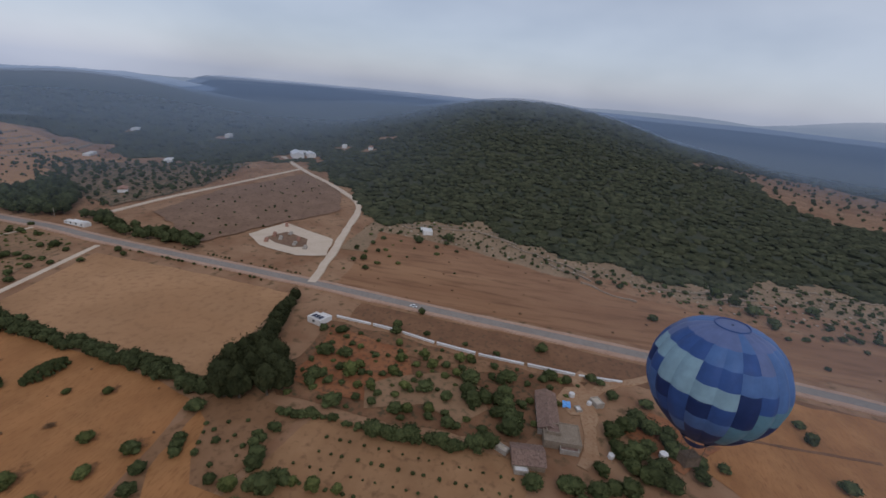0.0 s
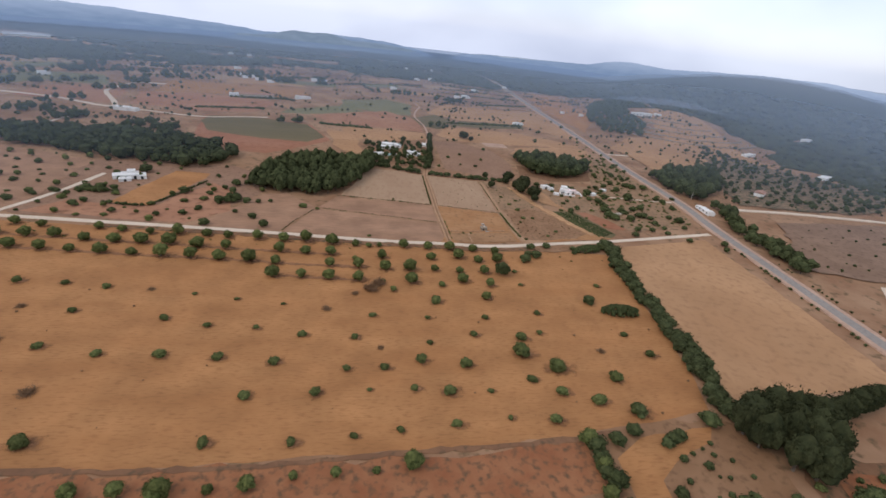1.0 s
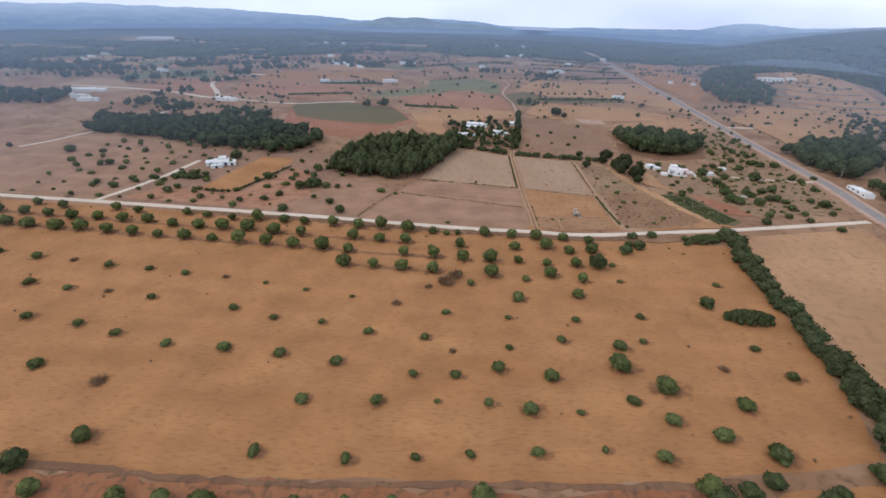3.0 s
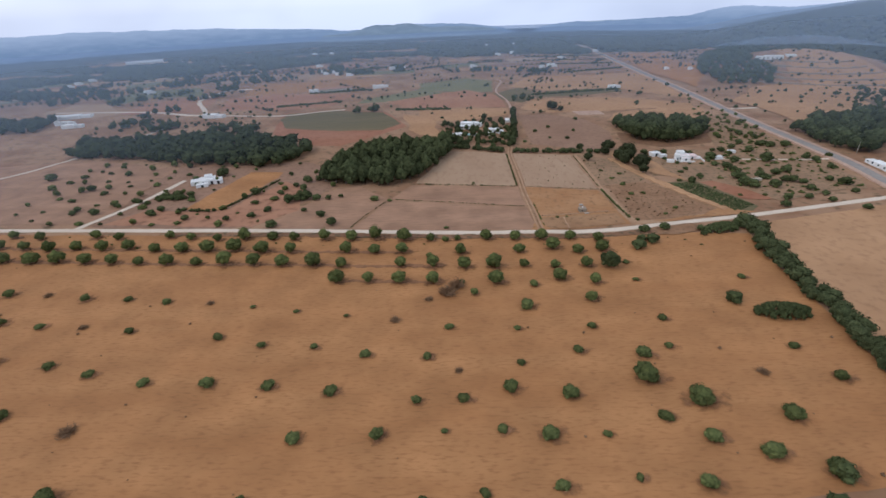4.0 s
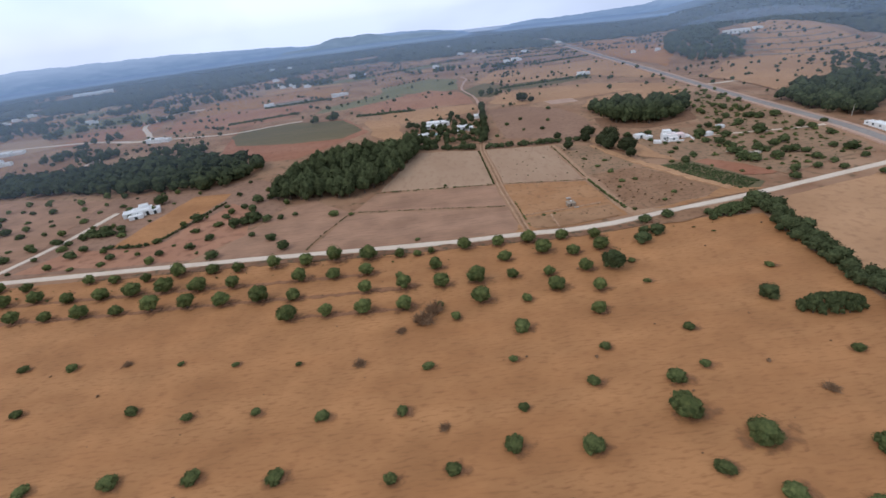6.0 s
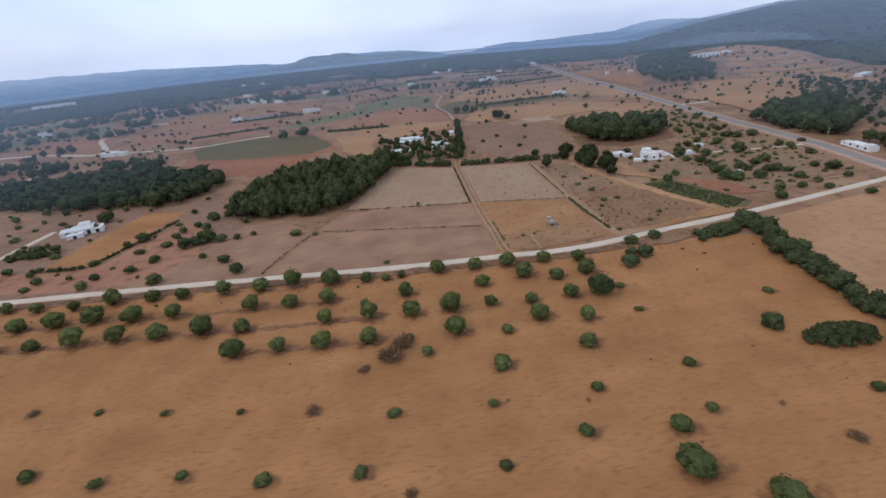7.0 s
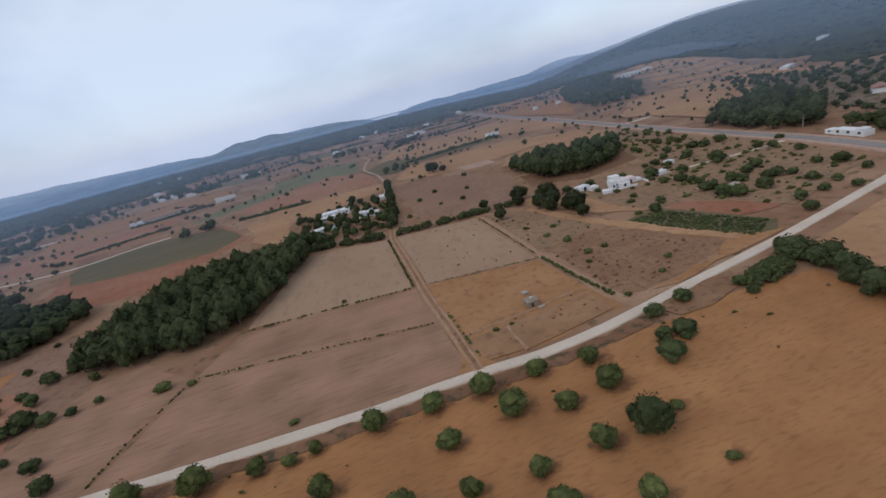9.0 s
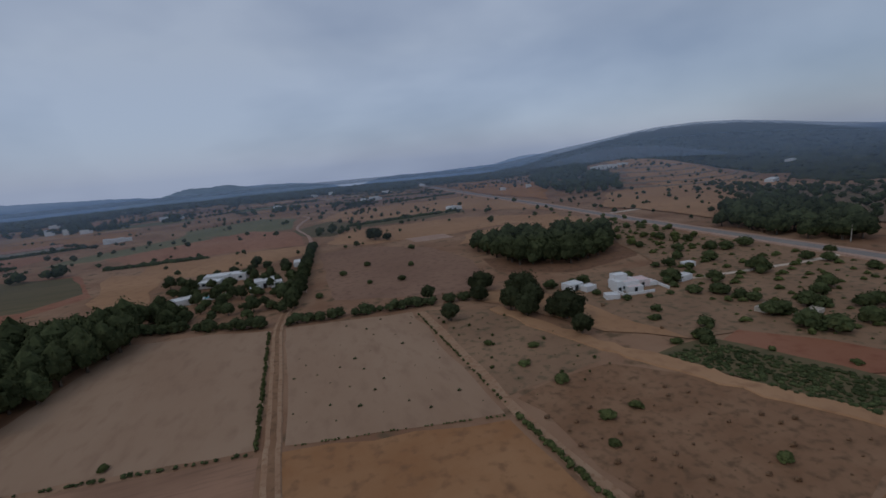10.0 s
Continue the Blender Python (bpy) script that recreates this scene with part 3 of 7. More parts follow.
field("green_crop_plot", [(-66, 195), (-74, 212), (-74, 224), (-52, 227), (-30, 220), (-20, 197), (-26, 187), (-44, 188)], M["crop"], "rounded dull green crop plot", 0.06)
field("grazing_land", [(-82, 103.5), (-60, 101.5), (-44, 100.5), (-37, 113), (-31, 126), (-35, 143), (-46, 149), (-84, 147)], M["plum"], "greyish dry grazing land round a white house", 0.03, 0.8)
field("red_brown_west", [(-80, 104.5), (-60, 102.2), (-44, 101.2), (-36, 110), (-38, 124), (-46, 131), (-53.5, 112), (-65, 110.8), (-74, 113)], M["ruddy"], "red-brown ground between track and white house", 0.03, 1.6)
field("tan_strip", [(-65, 112), (-56, 111), (-53, 121), (-49, 134), (-49, 139), (-59, 140), (-62, 127)], M["straw"], "narrow tan strip beside a white house", 0.07, 0.3)
field("brown_meadow", [(27, 160), (44, 152), (52, 155), (56, 172), (53, 192), (40, 205), (27.5, 205)], M["plum"], "reddish-brown meadow with few bushes", 0.03)
field("dark_ploughed_rim", [(56, 160), (66, 152), (82, 155), (92, 170), (90, 176), (70, 162), (58, 172)], M["brown"], "dark ploughed rim round a grove", 0.04)
field("orange_field", [(-117, 277), (-122, 320), (-78, 331), (-45, 331), (-40, 307), (-54, 291), (-82, 286)], M["orange"], "far orange field", 0.05, 1.2)
field("green_field", [(-46, 243), (-44, 253), (-17, 279), (-4, 266), (-15, 247)], M["meadow"], "far pale green field", 0.05, 1.2)
field("green_field_north", [(-19, 300), (10, 316), (25, 300), (22, 264), (1, 267), (-17, 273)], M["meadow"], "far pale green field", 0.05, 1.2)
field("bright_meadow", [(22, 257), (37, 273), (43, 259), (34, 232), (27, 236)], M["crop"], "far bright green meadow", 0.06, 1.0)
field("tan_field", [(31, 218), (39, 241), (79, 236), (104, 216), (101, 207), (79, 210), (65, 207), (40, 208)], M["straw2"], "far tan field beside the main road", 0.05, 0.8)
field("pale_patch", [(51, 209), (62, 208.5), (62.5, 201), (52, 201.5)], M["verge"], "bare pale ground round a small building", 0.06, 0.5)
field("red_field", [(-32, 246), (8, 272), (23, 254), (25, 222), (5, 226), (-17, 225)], M["ruddy"], "far red field", 0.04, 1.0)
field("peach_field", [(-14, 222), (6, 224), (25, 220), (25, 206), (8, 200), (-12, 198)], M["straw2"], "far peach-coloured dry field behind the farm", 0.04, 1.0)
field("tan_field_north", [(32, 277), (50, 316), (84, 311), (112, 316), (115, 276), (108, 226), (87, 259), (50, 262)], M["straw2"], "far tan field", 0.05, 1.0)
field("vine_strip", [(40, 246), (50, 260), (88, 262), (85, 250), (54, 243)], M["crop"], "far green vine strip", 0.06, 0.8)
field("brown_strips", [(18, 361), (41, 392), (74, 381), (116, 370), (115, 339), (74, 326), (37, 321)], M["plum"], "far brown strips between hedges", 0.05, 1.2)
field("orange_field_east", [(125, 165), (200, 190), (215, 250), (150, 250), (122, 220)], M["straw2"], "tan-orange slope with scattered trees", 0.05, 1.5)
field("tan_field_far_east", [(124, 255), (150, 300), (170, 420), (132, 420), (122, 320)], M["straw"], "far tan field beyond the road", 0.05, 1.5)
field("purple_fallow", [(114, 86), (134, 120), (178, 122), (226, 108), (205, 78), (168, 64), (140, 76)], M["mauve"], "purplish-brown fallow slope beside a gravel road", 0.04, 0.8)
field("ochre_strip", [(100, 36), (150, 40), (146, 12), (132, -20), (120, -60), (112, -105), (91, -105), (97, -20)], M["ochre"], "ochre ploughed strip beside the main road", 0.03, 0.6)
field("ochre_strip_west", [(85, 26), (93, 26), (89, -20), (84, -60), (80, -88), (72, -80), (78, -36), (80, -5)], M["brown"], "ochre verge between wall and road", 0.03, 0.4)
field("sapling_field", [(52, 18.5), (53, -2), (51, -16), (30, -12), (26, 8), (31, 24)], M["sandy"], "tan field planted with small saplings", 0.03)
field("bare_bank", [(27, 33.5), (31, 26), (26, 12), (10, 10), (6, 22), (2, 31), (10, 32)], M["tan"], "bare brown bank", 0.03)
field("south_red_strip", [(-120, 32.4), (-43, 32.8), (4, 33.0), (27, 34.2), (32, 33), (28, 27), (5, 22), (-120, 18)], M["rust"], "red earth strip with a row of small trees", 0.03, 0.8)
field("tan_south_east", [(60, -40), (82, -62), (80, -100), (40, -100), (36, -60)], M["straw"], "tan field beside the main road", 0.03)
field("tan_west", [(-140, 108), (-82, 104), (-84, 145), (-120, 158), (-170, 150)], M["stubble"], "pale dry grazing land with scattered trees", 0.025, 0.8)

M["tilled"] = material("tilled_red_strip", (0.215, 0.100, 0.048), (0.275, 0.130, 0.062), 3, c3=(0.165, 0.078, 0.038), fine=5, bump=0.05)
for pts in ([(-20.4, 77.3), (-14, 77.0), (-8, 76.7), (-2.6, 76.2)], [(-112, 89.3), (-80, 87.0), (-50, 84.7), (-26, 83.3), (-18, 82.5), (-2.8, 81.7)], [(-112, 95.2), (-80, 92.4), (-50, 90.2), (-28, 88.6), (-9, 87.3)]):
    ribbon("tilled_strip", pts, 0.75, M["tilled"], "tilled red-brown strip under olive rows", 0.05, 0.34, "strip", sub=1.1)
field("scrub_ground", [(55, 27), (58, 30), (82, 29), (80, 10), (77, -10), (76, -26), (55, -14), (54, 8)], M["garden"], "brown garden ground under scrubby trees", 0.02, 0.8)
field("bank_ground", [(28, 35), (49, 38), (53.5, 34), (53, 20), (36, 24), (28, 28)], M["tan"], "tan weedy bank beside the straw field", 0.02, 0.8)
field("bare_strip", [(48, 36), (46, 33.4), (39, 30.6), (35.4, 28), (35, 24.6), (34.4, 19), (34.8, 12), (30.5, 12), (31, 20), (30.6, 26), (31, 31.5), (36, 34.6)], M["straw"], "bare sandy strip between bank trees", 0.03, 0.5)

field("pale_plain", [(-16, 186), (-2, 164), (-8, 206), (-20, 214)], M["straw2"], "pale dry grass beside the farm", 0.03, 1.2)
field("tan_strip_west", [(-426, 596), (-429, 674), (-302, 589), (-248, 495), (-310, 536), (-352, 510)], M["straw2"], "far tan strip round a greenhouse", 0.03, 1.5)
field("pale_field_west", [(-276, 378), (-244, 384), (-213, 391), (-196, 371), (-208, 338), (-230, 322)], M["stubble2"], "far pale stubble field below the woods", 0.03, 1.5)
field("meadow_west", [(-199, 281), (-192, 312), (-160, 317), (-139, 281), (-172, 283), (-180, 263)], M["meadow"], "far pale green meadow with trees", 0.03, 1.5)
field("red_brown_field_west", [(-161, 237), (-165, 266), (-143, 283), (-130, 281), (-120, 234), (-141, 234)], M["ruddy"], "far red-brown field beside a lane", 0.03, 1.2)
field("red_brown_field", [(-112, 236), (-122, 270), (-99, 281), (-79, 279), (-50, 271), (-58, 239), (-80, 233)], M["ruddy"], "far red-brown field beyond a crop plot", 0.03, 1.2)
field("pinkish_field_west", [(-207, 245), (-208, 268), (-187, 268), (-161, 237), (-177, 226)], M["stubble2"], "far pinkish stubble field beside sheds", 0.03, 1.2)
field("orange_plain_east", [(60, 190), (96, 184), (104, 206), (98, 213), (66, 202)], M["straw2"], "orange dry field beside a round grove", 0.03, 1.2)
field("villa_ground", [(56, 134), (60, 122), (70, 120), (80, 124), (84, 138), (80, 148), (66, 150), (57, 147)], M["weedy"], "rough weedy brown ground round the villa", 0.03, 1.2)
field("red_garden_east", [(58, 112), (72, 108), (80, 116), (74, 122), (62, 120)], M["red"], "red garden earth beside a crop strip", 0.03, 0.8)
field("orchard_ground", [(66, 121), (74, 107), (98, 113), (104, 132), (105, 152), (106, 196), (98, 188), (90, 172), (84, 158), (80, 148), (74, 138), (70, 128)], M["weedy"], "weedy olive-brown orchard ground", 0.03, 1.4)
field("tawny_strip", [(46, 149), (54, 128), (60, 122), (58, 138), (52, 150)], M["straw2"], "tawny dry grass under dark trees", 0.03, 0.8)
field("crop_strip", [(54.5, 120.8), (61.8, 121.2), (66.8, 108), (68, 104.6), (65, 101.9), (61.6, 101.4), (57.8, 110.6)], M["crop"], "green crop strip", 0.03, 0.5)
field("dry_grass_lower", [(19.4, 96.4), (25.5, 95.8), (36.8, 97.6), (36.4, 103), (29, 102.2), (19.2, 101.5)], M["sandy"], "browner trodden part of a dry grass plot", 0.03, 1.2)
field("scrub_slope", [(133, 136), (176, 132), (234, 144), (220, 172), (198, 198), (186, 230), (150, 180)], M["scrub"], "scrubby grey-green slope with trees", 0.05, 1.5)
ribbon("rust_verge", [(-60, 98.2), (-29, 96.1), (-7, 94.1), (6, 93.2), (14, 93.0), (25, 92.3), (34, 92.8), (40, 93.8)], 1.6, M["garden"], "brownish dry verge beside the gravel track", 0.05, 0.35, "verge", sub=1.5)
field("pale_bank", [(40, 94.6), (46, 96.0), (52, 96.6), (50, 93.4), (45, 91.8), (41, 92)], M["tawny"], "bare brownish bank beside the track", 0.05, 0.8)
field("rust_verge_north", [(39.6, 98.6), (46, 97.9), (56, 99.9), (66, 101.6), (60, 104.5), (54, 100.8), (46, 99.0)], M["orange"], "orange sandy strip beside the track", 0.05, 0.6)
field("tan_terrace", [(176, 205), (214, 240), (222, 300), (238, 336), (196, 322), (176, 270), (165, 225)], M["straw2"], "tan terraced hill spur", 0.05, 1.5)
# patchwork of fields across the far plain
rng, low_step = random.Random(71), FIELD_STEP[0]
PATCHES = [("straw2", "far tan stubble field"), ("ruddy", "far red ploughed field"), ("brown", "far brown fallow field"), ("stubble2", "far pale stubble field"), ("meadow", "far dull green field"), ("straw2", "far pale straw field")]
for k in range(90):
    az, d = radians(rng.uniform(-66, 12)), rng.uniform(250, 470)
    x, y = 20 + d * math.sin(az), 40 + d * math.cos(az)
    if abs(x - 118 - 0.05 * (y - 300)) < 34 or forest(x, y) or forest(x + 40, y) or (-215 < x < 125 and y < 332) or y < 262:
        continue
    w, l, a = rng.uniform(14, 30), rng.uniform(7, 15), rng.uniform(-0.4, 0.4) - az
    key, label = rng.choice(PATCHES)
    field("far_field", [(x + u * w * math.cos(a) - v * l * math.sin(a), y + u * w * math.sin(a) + v * l * math.cos(a)) for u, v in ((-1, -1), (1, -0.8), (0.9, 1), (-0.85, 0.9))], M[key], label, 0.25, 1.5)
FIELD_STEP[0] = low_step

ribbon("bank_edge", [(-120, 32.9), (-44, 33.4), (-31, 32.9), (-16, 32.7), (3, 33.8), (15, 34.2), (25, 34.7), (33, 36)], 0.7, M["brown"], "dark earth edge of the straw field", 0.06, 0.28, "bank", sub=1.5)

# roads
ROAD = [(74, -140), (80.5, -100), (86.5, -78), (90.5, -38), (93.3, -9), (95.5, 13), (98.8, 42), (101.5, 76), (104.5, 112), (107.3, 131), (108.2, 154), (109.3, 186), (113, 239), (118, 327), (122, 391), (130, 520), (136, 640)]
ribbon("pink_verge", ROAD, 5.2, M["verge"], "pale pink dirt verges of the main road", 0.06, 0.22)
ribbon("main_road", ROAD, 2.8, M["asphalt"], "worn grey two-lane asphalt road", 0.09, 0.05)
TRACK = [(-175, 107.5), (-108, 103), (-90, 102), (-65, 100.4), (-51, 99.6), (-29, 98), (-7, 96.0), (6, 95.0), (14, 94.9), (20.3, 94.6), (25.2, 94.2), (33.7, 94.7), (44, 96.6), (52.5, 98.0), (66.5, 100.5), (82, 103.9), (100, 107.8)]
field("lane_mouth", [(17.6, 98.6), (19.4, 98.6), (20.2, 96.6), (21, 95.2), (16.4, 95.4), (17.2, 96.8)], M["orange"], "orange sand where the lane meets the track", 0.05, 0.15)
ribbon("gravel_track", TRACK, 1.35, M["gravel"], "white gravel track between fields", 0.07, 0.06)
ribbon("gravel_road", [(99, 42), (112, 44.5), (125, 47), (150, 52.5), (172, 57), (190, 66), (212, 87), (236, 115), (262, 140)], 2.3, M["gravel"], "pale gravel road climbing to the woods", 0.07, 0.25)
ribbon("farm_track", [(236, 115), (205, 122), (175, 127), (150, 130), (128, 131)], 1.6, M["gravel"], "pale farm track on the slope", 0.07, 0.2)
LANE = [(18.7, 95.2), (18.5, 106), (18.2, 115), (18.2, 121.3), (18.3, 134), (18.4, 150.6), (19.8, 160)]
for side in (-0.42, 0.42):
    ribbon("wheel_rut", [(x + side, y) for x, y in LANE], 0.36, M["ruts"], "sandy wheel rut of a dirt lane", 0.06, 0.06, sub=1.5)
ribbon("lane_middle", LANE, 0.46, M["tawny"], "weedy middle strip of a dirt lane", 0.05, 0.08, sub=1.5)
ribbon("farm_lane", [(22.5, 168), (24.2, 200), (26, 212), (27, 236), (24, 262), (27, 284), (30, 298), (28, 307)], 0.8, M["verge"], "pale lane leading to a farm", 0.07, 0.15)
ribbon("villa_path", [(77, 138.5), (90, 136.5), (101, 135.5), (109, 136.5)], 0.9, M["gravel"], "pale path from a villa to the road", 0.07, 0.15)
ribbon("west_path", [(-85, 101.5), (-81, 112), (-78.5, 120), (-76, 134)], 1.3, M["gravel"], "pale path to a white house", 0.07, 0.15)
ribbon("field_path", [(-136.4, 140.7), (-132.0, 148.3), (-127.6, 161.1)], 1.0, M["gravel"], "thin pale path on grazing land", 0.07, 0.15)
ribbon("belt_path", [(-122.2, 183.9), (-120.7, 195.1), (-118.7, 210.6)], 1.2, M["gravel"], "thin pale path beyond the pine belt", 0.07, 0.15)
ribbon("west_road", [(-200, 246), (-150, 240), (-116, 228), (-134, 262), (-136, 272), (-135, 299), (-120, 302)], 2.0, M["gravel"], "pale country lane far west", 0.07, 0.2)
ribbon("crop_path", [(-113, 226), (-100, 224), (-76, 220), (-60, 226), (-49, 229)], 1.0, M["gravel"], "thin pale path beside a crop plot", 0.07, 0.15)
ribbon("slope_path", [(112, 203), (134, 204), (156, 207), (191, 221), (206, 224)], 1.3, M["gravel"], "thin pale path up the orange slope", 0.07, 0.15)
ribbon("bank_crest", [(46.8, 142.5), (50.6, 128), (53.2, 120.8), (55.2, 115.5), (58.2, 108.5), (60.6, 103.4)], 1.9, M["straw2"], "bare tan crest of a low bank", 0.07, 0.45, "bank", sub=1.5)
ribbon("south_lane", [(88, -40), (82, -39), (77.1, -31), (72.1, -26.3), (65.1, -24.6), (58.3, -24.9), (53, -23)], 1.8, M["ruts"], "sandy lane to a farmstead", 0.07, 0.15)
field("yard", [(127, 78), (144, 74), (134, 51.5), (119, 47), (115.5, 55), (119, 69)], M["gravel"], "pale gravel yard", 0.08, 0.3)
field("yard_slab", [(126.8, 71.5), (134.5, 68.5), (130.5, 58.8), (123.4, 55.8), (121.4, 59.6), (123.0, 66.2)], M["mauve"], "reddish-brown slab in the yard", 0.11, 0.15)


# ---- plants ----
def unit_sphere(sub):
    bm = bmesh.new()
    bmesh.ops.create_icosphere(bm, subdivisions=sub, radius=1.0)
    v = np.array([p.co[:] for p in bm.verts])
    f = [[p.index for p in q.verts] for q in bm.faces]
    bm.free()
    return v, f


BALL, BALL_F = unit_sphere(2)
NUT, NUT_F = unit_sphere(1)


def crown_data(seed, lobes, leaves, leaf, wide=0.55, tall=0.4, fine=True, low=-0.35):
    """A crown of about unit radius round the origin: uneven clumps roughened by many small leaf sprays."""
    rng = np.random.default_rng(seed)
    ball, ball_f = (BALL, BALL_F) if fine else (NUT, NUT_F)
    verts, faces, n = [], [], 0
    centres, radii = [], []
    for k in range(lobes):
        a = 2 * math.pi * (k + rng.uniform(-0.3, 0.3)) / max(lobes - 1, 1)
        d = wide * rng.uniform(0.5, 1.0) if k else 0.0
        centres.append(np.array([d * math.cos(a), d * math.sin(a), tall * rng.uniform(-0.8, 1.0) * (1.1 - d) if k else tall * 0.45]))
        radii.append(rng.uniform(0.24, 0.40) if k else 0.66)
    for c, r in zip(centres, radii):
        bump = 1 + (0.07 if fine else 0.11) * rng.standard_normal(len(ball))
        verts.append(c + ball * (r * 0.88 * bump)[:, None])
        faces += [[i + n for i in f] for f in ball_f]
        n += len(ball)
    for _ in range(leaves):
        k = rng.integers(lobes)
        d = rng.standard_normal(3)
        d /= np.linalg.norm(d)
        if d[2] < low:
            d[2] = -d[2]
        p = centres[k] + d * radii[k] * rng.uniform(0.82, 1.05)
        u = rng.standard_normal(3)
        u /= np.linalg.norm(u)
        v = np.cross(u, d + 0.6 * rng.standard_normal(3))
        v /= np.linalg.norm(v) + 1e-6
        s = leaf * rng.uniform(0.6, 1.4)
        verts.append(np.array([p - u * s, p - v * s * 0.55, p + u * s, p + v * s * 0.55]))
        faces.append([n, n + 1, n + 2, n + 3])
        n += 4
    return np.concatenate(verts), faces


def twig_data(seed, count=220):
    """A dead bush of about unit radius: thin tapering twigs that spread from low stems."""
    rng = np.random.default_rng(seed)
    verts, faces, n = [], [], 0
    for k in range(count):
        a, up = rng.uniform(0, 6.28), rng.uniform(0.05, 0.95) ** 1.4
        root = np.array([rng.normal(0, 0.22), rng.normal(0, 0.22), rng.uniform(0.0, 0.25)])
        d = np.array([math.cos(a) * (1 - 0.55 * up), math.sin(a) * (1 - 0.55 * up), up])
        tip = root + d * rng.uniform(0.35, 0.8)
        bend = (root + tip) / 2 + rng.normal(0, 0.07, 3)
        side = np.cross(d, rng.standard_normal(3))
        side *= rng.uniform(0.02, 0.045) / (np.linalg.norm(side) + 1e-6)
        over = np.cross(d, side)
        ring = [side, -0.5 * side + 0.87 * over, -0.5 * side - 0.87 * over]
        verts.append(np.array([root + r for r in ring] + [bend + 0.8 * r for r in ring] + [tip]))
        faces += [[n + j, n + (j + 1) % 3, n + 3 + (j + 1) % 3, n + 3 + j] for j in range(3)] + [[n + 3 + j, n + 3 + (j + 1) % 3, n + 6] for j in range(3)]
        n += 7
    return np.concatenate(verts), faces


def trunk_bmesh(height_m, r, seed, limbs=3):
    """A tapered, slightly bent trunk that forks into limbs."""
    rng, bm = random.Random(seed), bmesh.new()

    def tube(points, radii):
        rings = []
        for p, rad in zip(points, radii):
            rings.append([bm.verts.new((p.x + rad * math.cos(a), p.y + rad * math.sin(a), p.z)) for a in [k * math.pi / 3 for k in range(6)]])
        for lo, hi in zip(rings, rings[1:]):
            for k in range(6):
                bm.faces.new((lo[k], lo[(k + 1) % 6], hi[(k + 1) % 6], hi[k]))
        bm.faces.new(rings[-1])

    top = Vector((rng.uniform(-0.1, 0.1), rng.uniform(-0.1, 0.1), height_m * 0.6))
    tube([Vector((0, 0, -0.06)), Vector((0, 0, 0.15 * height_m)), top], [r * 1.4, r, r * 0.75])
    for k in range(limbs):
        a = 2 * math.pi * k / limbs + rng.uniform(-0.5, 0.5)
        end = top + Vector((0.4 * math.cos(a), 0.4 * math.sin(a), 0.5)) * height_m * rng.uniform(0.6, 0.9)
        tube([top - Vector((0, 0, 0.05)), (top + end) / 2 + Vector((0, 0, 0.04)), end], [r * 0.6, r * 0.45, r * 0.2])
    return bm


KINDS = {  # name: leaf, lift of the crown, flattening, trunk height, thickness, lobes, leaves, leaf size
    "olive_tree": ("olive", 0.60, 0.94, 0.5, 0.085, 20, 1500, 0.050),
    "bush": ("shrub", 0.30, 0.60, 0.2, 0.05, 18, 1200, 0.054),
    "pine_tree": ("pine", 0.74, 1.12, 0.55, 0.07, 22, 1400, 0.056),
    "carob_tree": ("carob", 0.74, 1.12, 0.55, 0.07, 22, 1400, 0.056),
    "dark_bush": ("hedge", 0.45, 0.80, 0.3, 0.05, 18, 1300, 0.054),
    "dry_bush": ("dry", 0.2, 0.4, 0.2, 0.04, 8, 400, 0.10),
}
STOCK = {}


def plant(kind, x, y, r, label, group="", category="", tall=1.0, light=False):
    leaf, lift, flat, th, tr, lobes, leaves, size = KINDS[kind]
    rng = random.Random(int(x * 131 + y * 977))
    v = rng.randrange(4) + (4 if light else 0)
    if light:
        lobes, leaves, size = (16, 420, 0.095) if kind == "pine_tree" else (13, 340, 0.095)
    z = float(height(x, y))
    spin = rng.uniform(0, 360)
    wide = 0.18 if kind == "bush" else 0.1
    m = pose(x, y, z, 0, 0, spin) @ Matrix.Diagonal((r * rng.uniform(1 - wide, 1 + wide), r * rng.uniform(1 - wide, 1 + wide), r * tall * rng.uniform(0.9, 1.1), 1))
    if (kind, v) not in STOCK:
        root = new(kind)
        part("trunk" if th > 0.5 else "stem", trunk_bmesh(th, tr, v + 5), M["bark"], root)
        if kind == "dry_bush":
            verts, faces = twig_data(70 + v)
        else:
            verts, faces = crown_data(len(kind) * 10 + v, lobes, leaves, size, fine=False)
            verts = verts * (1, 1, flat) + (0, 0, lift)
        mesh_object("crown" if th > 0.5 else "foliage", verts, faces, M[leaf], root)
        STOCK[kind, v] = root
        root.matrix_basis = m
        ob = root
    else:
        src = STOCK[kind, v]
        keep = src.matrix_basis.copy()
        src.matrix_basis = Matrix.Identity(4)
        ob = copy_thing(src, m)
        src.matrix_basis = keep
    if category == "sapling":
        ob.name = "sapling"
    elif kind == "dark_bush" and category == "tree":
        ob.name = "garden_tree" if "garden" in label or "farmstead" in label else "orchard_tree" if "orchard" in label or "villa" in label else "leafy_tree"
    return tagged(ob, label, category or kind.split("_")[-1], group)


def inside(x, y, poly):
    hit = False
    for (x0, y0), (x1, y1) in zip(poly, poly[1:] + poly[:1]):
        if (y0 > y) != (y1 > y) and x < (x1 - x0) * (y - y0) / (y1 - y0) + x0:
            hit = not hit
    return hit


